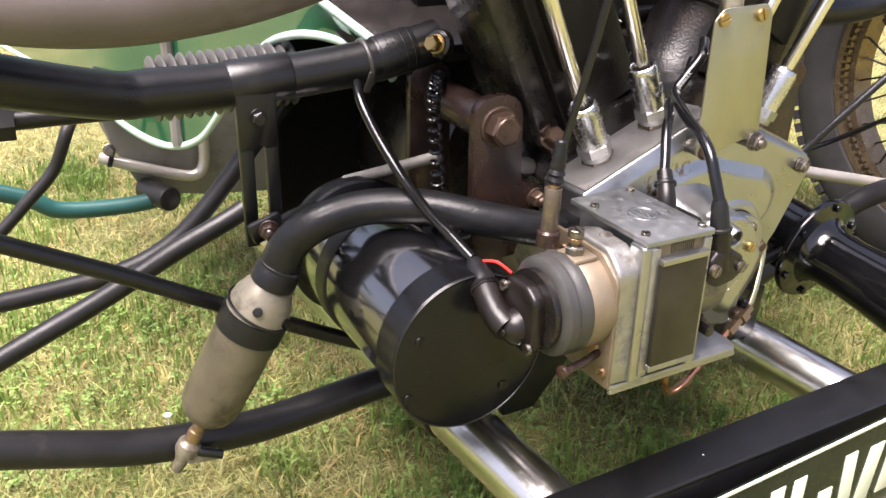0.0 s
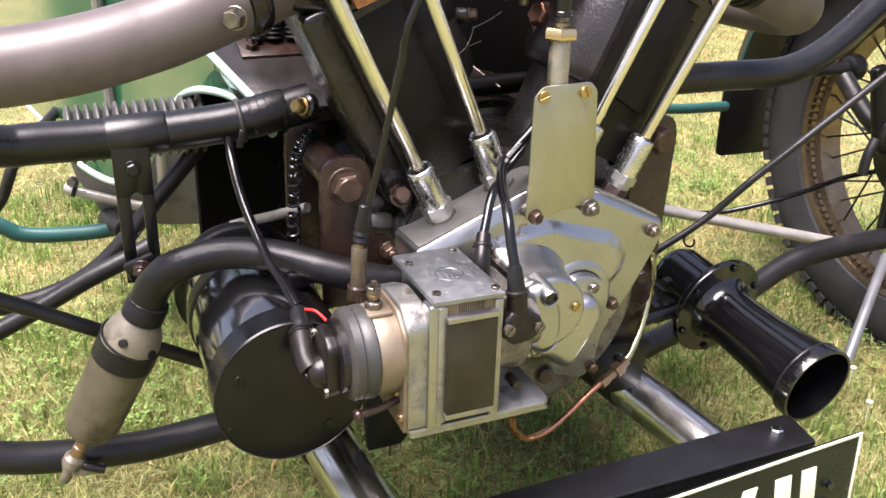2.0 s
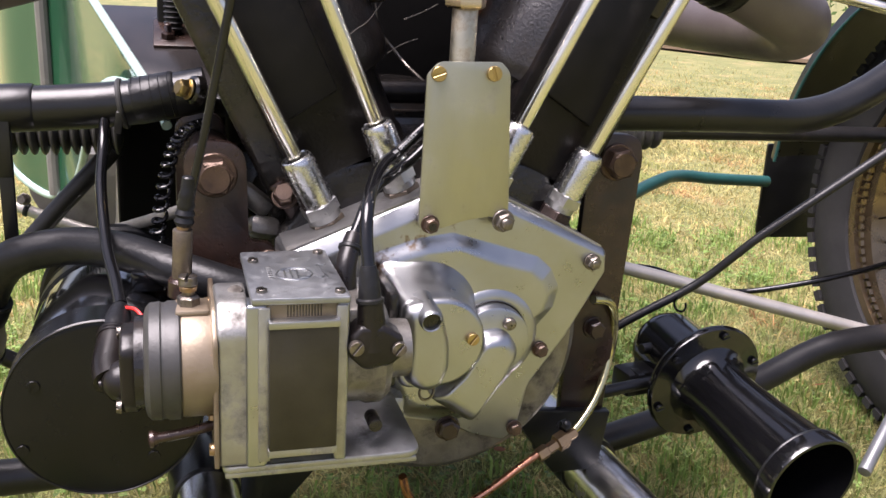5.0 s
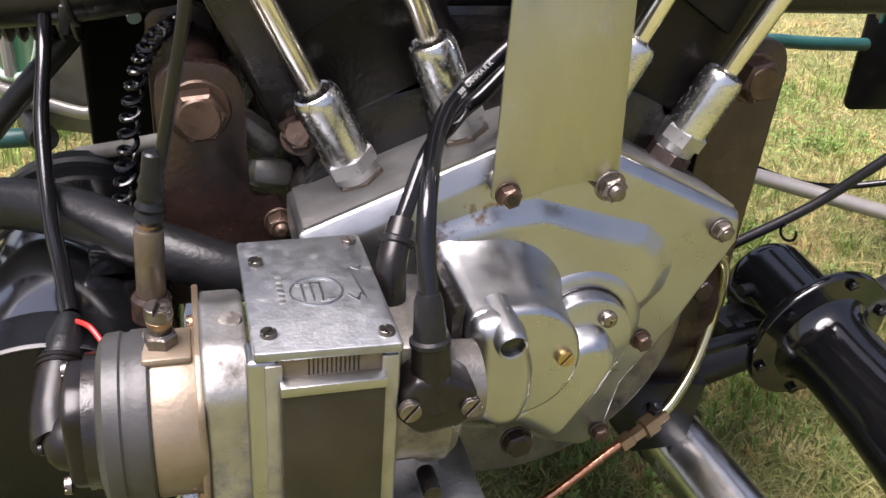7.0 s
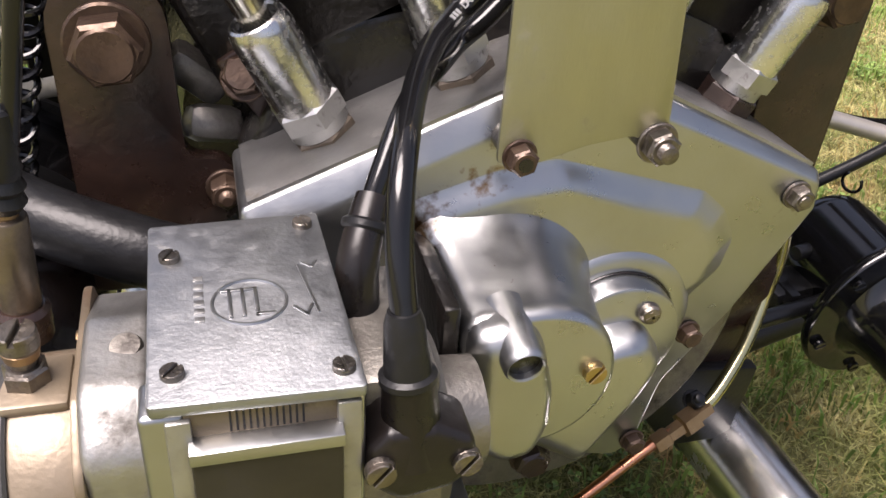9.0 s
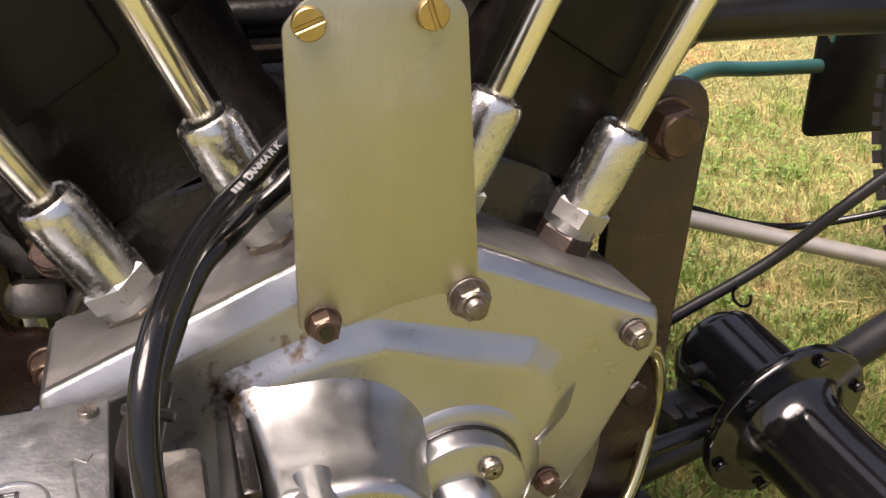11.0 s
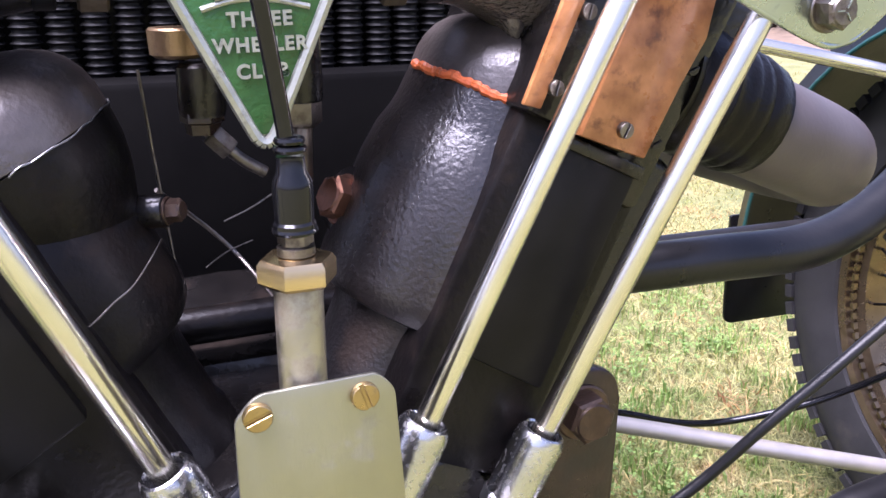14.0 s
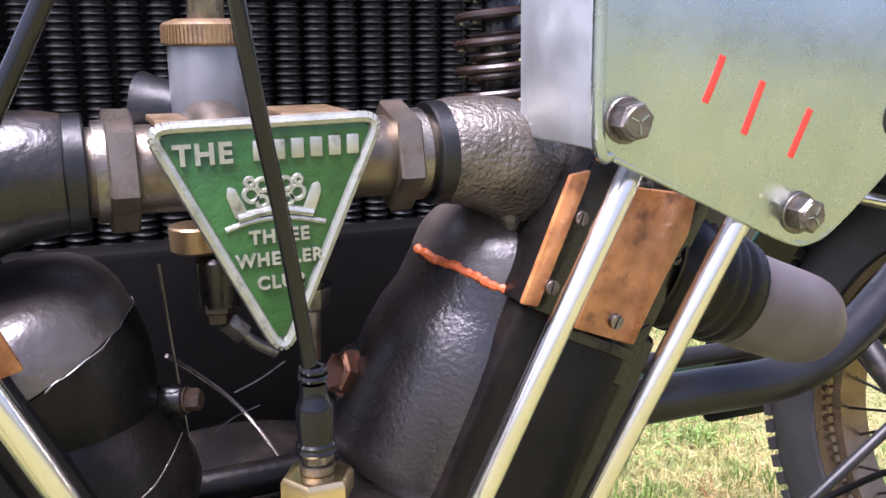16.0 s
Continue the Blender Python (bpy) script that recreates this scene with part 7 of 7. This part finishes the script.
part("tube_clip", rod((0.162, 1.176, 0.2705), (0.168, 1.175, 0.2685), 0.0092, 20), SATIN_BLACK, body)
bolt(body, (0.1650, 1.168, 0.2860), (-0.2, -1, 0.2), 0.012, 0.012, STEEL)
part("stub", rod((0.205, 1.180, 0.222), (0.225, 1.120, 0.224), 0.016, 20), WORN_BLACK, body)

# ---- steering gaiters ----
GAITER = surf("gaiter_rubber", (0.045, 0.044, 0.044), (0.075, 0.073, 0.070), 60, (0.34, 0.5), 0.0, 0.1, 200, (0.07, 0.064, 0.058), 0.3, 30)


def gaiter(name, p, q, r0, r1, folds, label):
    """A ribbed boot: a core and a thin, rounded fin for each fold."""
    p, q = Vector(p), Vector(q)
    n, w = (q - p).length, (q - p).normalized()
    e = thing(name, p, label, "gaiter", "steering gaiters")
    part("core", lathe(p, w, [(0, r0 * 0.72), (n, r1 * 0.72)], 30), GAITER, e)
    for i in range(folds):
        r, d = r0 + (r1 - r0) * i / folds, n / folds
        part("fin", lathe(p + w * (d * i), w, [(0, r * 0.72), (d * 0.14, r * 0.80), (d * 0.28, r * 0.95), (d * 0.42, r), (d * 0.58, r), (d * 0.72, r * 0.95), (d * 0.86, r * 0.80), (d, r * 0.72)], 30), GAITER, e)
    return e


gaiter("steering_gaiter", (0.165, 0.850, 0.4440), (0.308, 0.850, 0.4460), 0.0310, 0.0320, 15, "grey-black ribbed rubber gaiter behind the cross tube")
gaiter("steering_gaiter", (0.835, 0.935, 0.4235), (0.950, 0.934, 0.4265), 0.0330, 0.0200, 9, "grey-black ribbed rubber gaiter beside the engine")
cable([(0.1973, 0.8450, 0.4275), (0.1119, 0.8500, 0.4286), (0.0511, 0.8550, 0.4282), (0.0082, 0.8600, 0.4262), (-0.0736, 0.8700, 0.4244)], 0.0090, WORN_BLACK, "black steering rod leaving the gaiter", "steering_rod", 18, "rod")
single("rod_end", hexagon((0.0468, 0.8545, 0.4278), (-1, 0.05, 0.02), 0.030, 0.022), WORN_BLACK, (0.0468, 0.8545, 0.4278), "large hexagon lock nut on the steering rod", "nut")

# control tubes and cables at the side
cable([(0.185, 1.197, 0.408), (0.142, 1.080, 0.3950), (0.106, 1.000, 0.3760), (0.083, 1.000, 0.3285), (0.050, 1.000, 0.2950), (0.019, 1.000, 0.266), (-0.06, 1.00, 0.200)], 0.0068, WORN_BLACK, "bent black tube before the green cowl", "side_tube", 16, "tube")
cable([(-0.02, 0.850, 0.256), (0.036, 0.850, 0.2570), (0.1160, 0.850, 0.2640), (0.1690, 0.850, 0.2850), (0.2100, 0.850, 0.3200), (0.2500, 0.850, 0.3650), (0.30, 0.85, 0.42)], 0.0095, WORN_BLACK, "black control tube sweeping up behind the bottle", "control_tube", 16, "tube")
cable([(-0.06, 0.800, 0.200), (0.0290, 0.800, 0.2380), (0.0930, 0.800, 0.2650), (0.1610, 0.800, 0.2985), (0.2100, 0.800, 0.3190), (0.2330, 0.80, 0.330)], 0.0100, WORN_BLACK, "black control tube rising behind the bottle", "control_tube", 16, "tube")
cable([(-0.04, 0.700, 0.4080), (0.0440, 0.700, 0.3620), (0.1040, 0.700, 0.3290), (0.1750, 0.700, 0.2870), (0.2730, 0.700, 0.2310), (0.33, 0.70, 0.20)], 0.0075, SATIN_BLACK, "straight black strut crossing behind the bottle", "strut", 14, "strut")
cable([(-0.05, 1.150, 0.290), (0.0550, 1.150, 0.2450), (0.0910, 1.150, 0.2230), (0.1520, 1.150, 0.2150), (0.2050, 1.150, 0.2150), (0.225, 1.16, 0.2160)], 0.0110, GREEN_PIPE, "green painted pipe low before the undertray", "green_pipe", 16, "pipe")
cable([(0.308, 0.724, 0.373), (0.334, 0.693, 0.389), (0.368, 0.652, 0.411)], 0.0050, UNDER, "grey rod behind the dynamo", "rod", 14, "rod")

# ---- right wheel, mudguard and steering ----
WX, WY, WZ = 1.402, 0.797, 0.318
wheel = thing("wheel", (WX, WY, 0), "wire-spoked front wheel with bronzed rim and knobbly tyre", "wheel")
tp_ = [(-0.046, 0.245), (-0.052, 0.262), (-0.054, 0.285), (-0.050, 0.306), (-0.042, 0.320), (-0.020, 0.330), (0.020, 0.330), (0.042, 0.320), (0.050, 0.306), (0.054, 0.285), (0.052, 0.262), (0.046, 0.245), (0.036, 0.238), (-0.036, 0.238)]


def hoop(profile, seg):
    bm = bmesh.new()
    rings = [[bm.verts.new((WX + dx, WY + r * math.cos(2 * math.pi * i / seg), WZ + r * math.sin(2 * math.pi * i / seg))) for i in range(seg)] for dx, r in profile]
    for p, q in zip(rings, rings[1:] + rings[:1]):
        for i in range(seg):
            j = (i + 1) % seg
            bm.faces.new((p[i], p[j], q[j], q[i]))
    bmesh.ops.recalc_face_normals(bm, faces=bm.faces)
    return bm


tyre = part("tyre", hoop(tp_, 96), TYRE, wheel, "worn black tyre")
tread = bmesh.new()
for i in range(84):
    t = 2 * math.pi * i / 84
    for dx, w in ((-0.040, 0.020), (-0.012, 0.018), (0.014, 0.018), (0.040, 0.020)):
        tt = t + (0.018 if abs(dx) < 0.02 else 0)
        turned = Euler((tt, 0, 0)).to_matrix()
        rr = 0.331 if abs(dx) < 0.03 else 0.3215
        turned_box(V(WX + dx, WY, WZ) + turned @ V(0, rr, 0), (w, 0.012, 0.0165), turned, 0, tread)
tread_ob = part("tread", tread, TYRE, tyre)
tread_ob["kind"] = "stuff"
rim = part("rim", hoop([(-0.040, 0.246), (-0.043, 0.240), (-0.040, 0.232), (-0.030, 0.230), (-0.022, 0.216), (0.022, 0.216), (0.030, 0.230), (0.040, 0.232), (0.043, 0.240), (0.040, 0.246), (0.034, 0.238), (0.018, 0.224), (-0.018, 0.224), (-0.034, 0.238)], 96), RIM, wheel, "bronze-painted rim")
notch = bmesh.new()
for i in range(110):
    turned = Euler((2 * math.pi * i / 110, 0, 0)).to_matrix()
    turned_box(V(WX - 0.0325, WY, WZ) + turned @ V(0, 0.2245, 0), (0.007, 0.004, 0.008), turned, 0, notch)
nb = part("rim_beading", notch, RIM, rim)
nb["kind"] = "stuff"
part("hub", lathe((WX - 0.060, WY, WZ), (1, 0, 0), [(0, 0.030), (0.010, 0.078), (0.016, 0.082), (0.022, 0.078), (0.030, 0.030), (0.100, 0.026), (0.106, 0.045), (0.114, 0.045), (0.120, 0.02)], 40), SATIN_BLACK, wheel, "black hub and brake drum")
for i in range(36):
    t = 2 * math.pi * i / 36
    side = -1 if i % 2 else 1
    off = 0.55 if (i // 2) % 2 else -0.55
    p = V(WX + side * 0.048, WY + 0.060 * math.cos(t + off), WZ + 0.060 * math.sin(t + off))
    q = V(WX + side * 0.006, WY + 0.220 * math.cos(t), WZ + 0.220 * math.sin(t))
    part("spoke", rod(p, q, 0.0019, 6, 0), SATIN_BLACK, wheel)
guard = thing("mudguard", (WX, WY + 0.36, 0.25), "black front mudguard with a teal edge", "mudguard")
gr_rows = []
for k in range(23):
    t = radians(4 + 4.6 * k)
    gr_rows.append([(WX + dx, WY + (0.375 + bow) * math.cos(t), WZ + (0.375 + bow) * math.sin(t)) for dx, bow in ((-0.115, -0.030), (-0.105, -0.006), (-0.060, 0.006), (0, 0.010), (0.060, 0.006), (0.105, -0.006), (0.115, -0.030))])
part("blade", sheet(gr_rows, 0.003), SATIN_BLACK, guard)
part("edge", sweep([r[0] for r in gr_rows[::2]], 0.0026, 10, None, 2), GREEN_PIPE, guard, "teal painted edge")
part("flap", prism([(a, 1.196, b) for a, b in rounded([(1.312, 0.360, 0.004), (1.316, 0.196, 0.018), (1.516, 0.192, 0.018), (1.520, 0.360, 0.004)])], (0, 0.005, 0), 0.001), SATIN_BLACK, guard, "flat black rubber flap")
cable([(0.780, 0.90, 0.262), (0.870, 0.96, 0.282), (0.970, 1.04, 0.308), (1.060, 1.10, 0.322), (1.118, 1.137, 0.320), (1.200, 1.160, 0.309), (1.315, 1.190, 0.297)], 0.0095, GREEN_PIPE, "teal painted mudguard stay", "mudguard_stay", 16, "stay")
cable([(0.860, 0.990, 0.2480), (0.9765, 0.950, 0.2267), (1.1000, 0.898, 0.2030), (1.2169, 0.850, 0.1809), (1.300, 0.815, 0.1650)], 0.0090, TIE_ROD, "pale painted tie rod to the wheel", "tie_rod", 16, "rod")
cable([(1.1198, 0.9600, 0.6192), (1.1474, 0.9500, 0.6134), (1.1957, 0.9300, 0.6031), (1.2399, 0.9000, 0.5922), (1.3105, 0.8700, 0.5752)], 0.0075, NICKEL, "bright steel stay beside the mudguard", "stay", 16, "stay")
cable([(0.760, 0.735, 0.2150), (0.828, 0.728, 0.2575), (0.900, 0.720, 0.2990), (0.955, 0.702, 0.3560), (1.026, 0.695, 0.4080), (1.160, 0.690, 0.4980)], 0.0047, WORN_BLACK, "black brake cable rising to the wheel", "brake_cable", 14)
cable([(0.947, 0.970, 0.233), (0.996, 0.970, 0.226), (1.071, 0.970, 0.199), (1.138, 0.965, 0.189), (1.209, 0.930, 0.211), (1.280, 0.915, 0.230), (1.345, 0.905, 0.248), (1.400, 0.880, 0.262)], 0.0042, CABLE, "thin black cable running to the wheel hub", "brake_cable", 12)
cable([(0.760, 0.700, 0.360), (0.790, 0.740, 0.3200), (0.830, 0.800, 0.2900), (0.870, 0.86, 0.2850)], 0.0062, CABLE, "short black cable beside the engine plate", "cable", 12)
arm = thing("stub_axle", (1.30, 0.80, 0.25), "black steering arm and king-pin at the wheel", "steering arm")
part("king_pin", rod((1.335, 0.800, 0.170), (1.325, 0.800, 0.520), 0.0150, 24), SATIN_BLACK, arm)
part("arm", sweep([(1.300, 0.790, 0.345), (1.290, 0.840, 0.370), (1.285, 0.900, 0.420)], 0.0140, 16), WORN_BLACK, arm)
part("pivot", rod((1.300, 0.810, 0.400), (1.350, 0.810, 0.400), 0.0180, 24), WORN_BLACK, arm)
part("knuckle_plate", prism(xz(rounded([(1.238, 0.455, 0.008), (1.262, 0.462, 0.010), (1.322, 0.372, 0.012), (1.318, 0.330, 0.012), (1.282, 0.322, 0.012), (1.268, 0.356, 0.012)]), 0.800), (0, 0.014, 0), 0.003, 2), SATIN_BLACK, arm)
part("knuckle_boss", lathe((1.296, 0.800, 0.356), FWD, [(0, 0.026), (0.006, 0.026), (0.009, 0.022), (0.009, 0.015), (0.004, 0.014), (0.004, 0)], 32), WORN_BLACK, arm)
part("link", sweep([(1.262, 0.795, 0.352), (1.250, 0.793, 0.330), (1.246, 0.792, 0.300)], 0.0075, 14), WORN_BLACK, arm)
part("lower_stay", rod((1.0200, 0.560, 0.1480), (1.1717, 0.6600, 0.2343), 0.0068, 16), CARB_GREY, arm)
part("coil_spring", helix((1.362, 0.800, 0.190), (1.338, 0.800, 0.300), 0.0170, 0.0034, 9, 18, 8), SATIN_BLACK, arm)
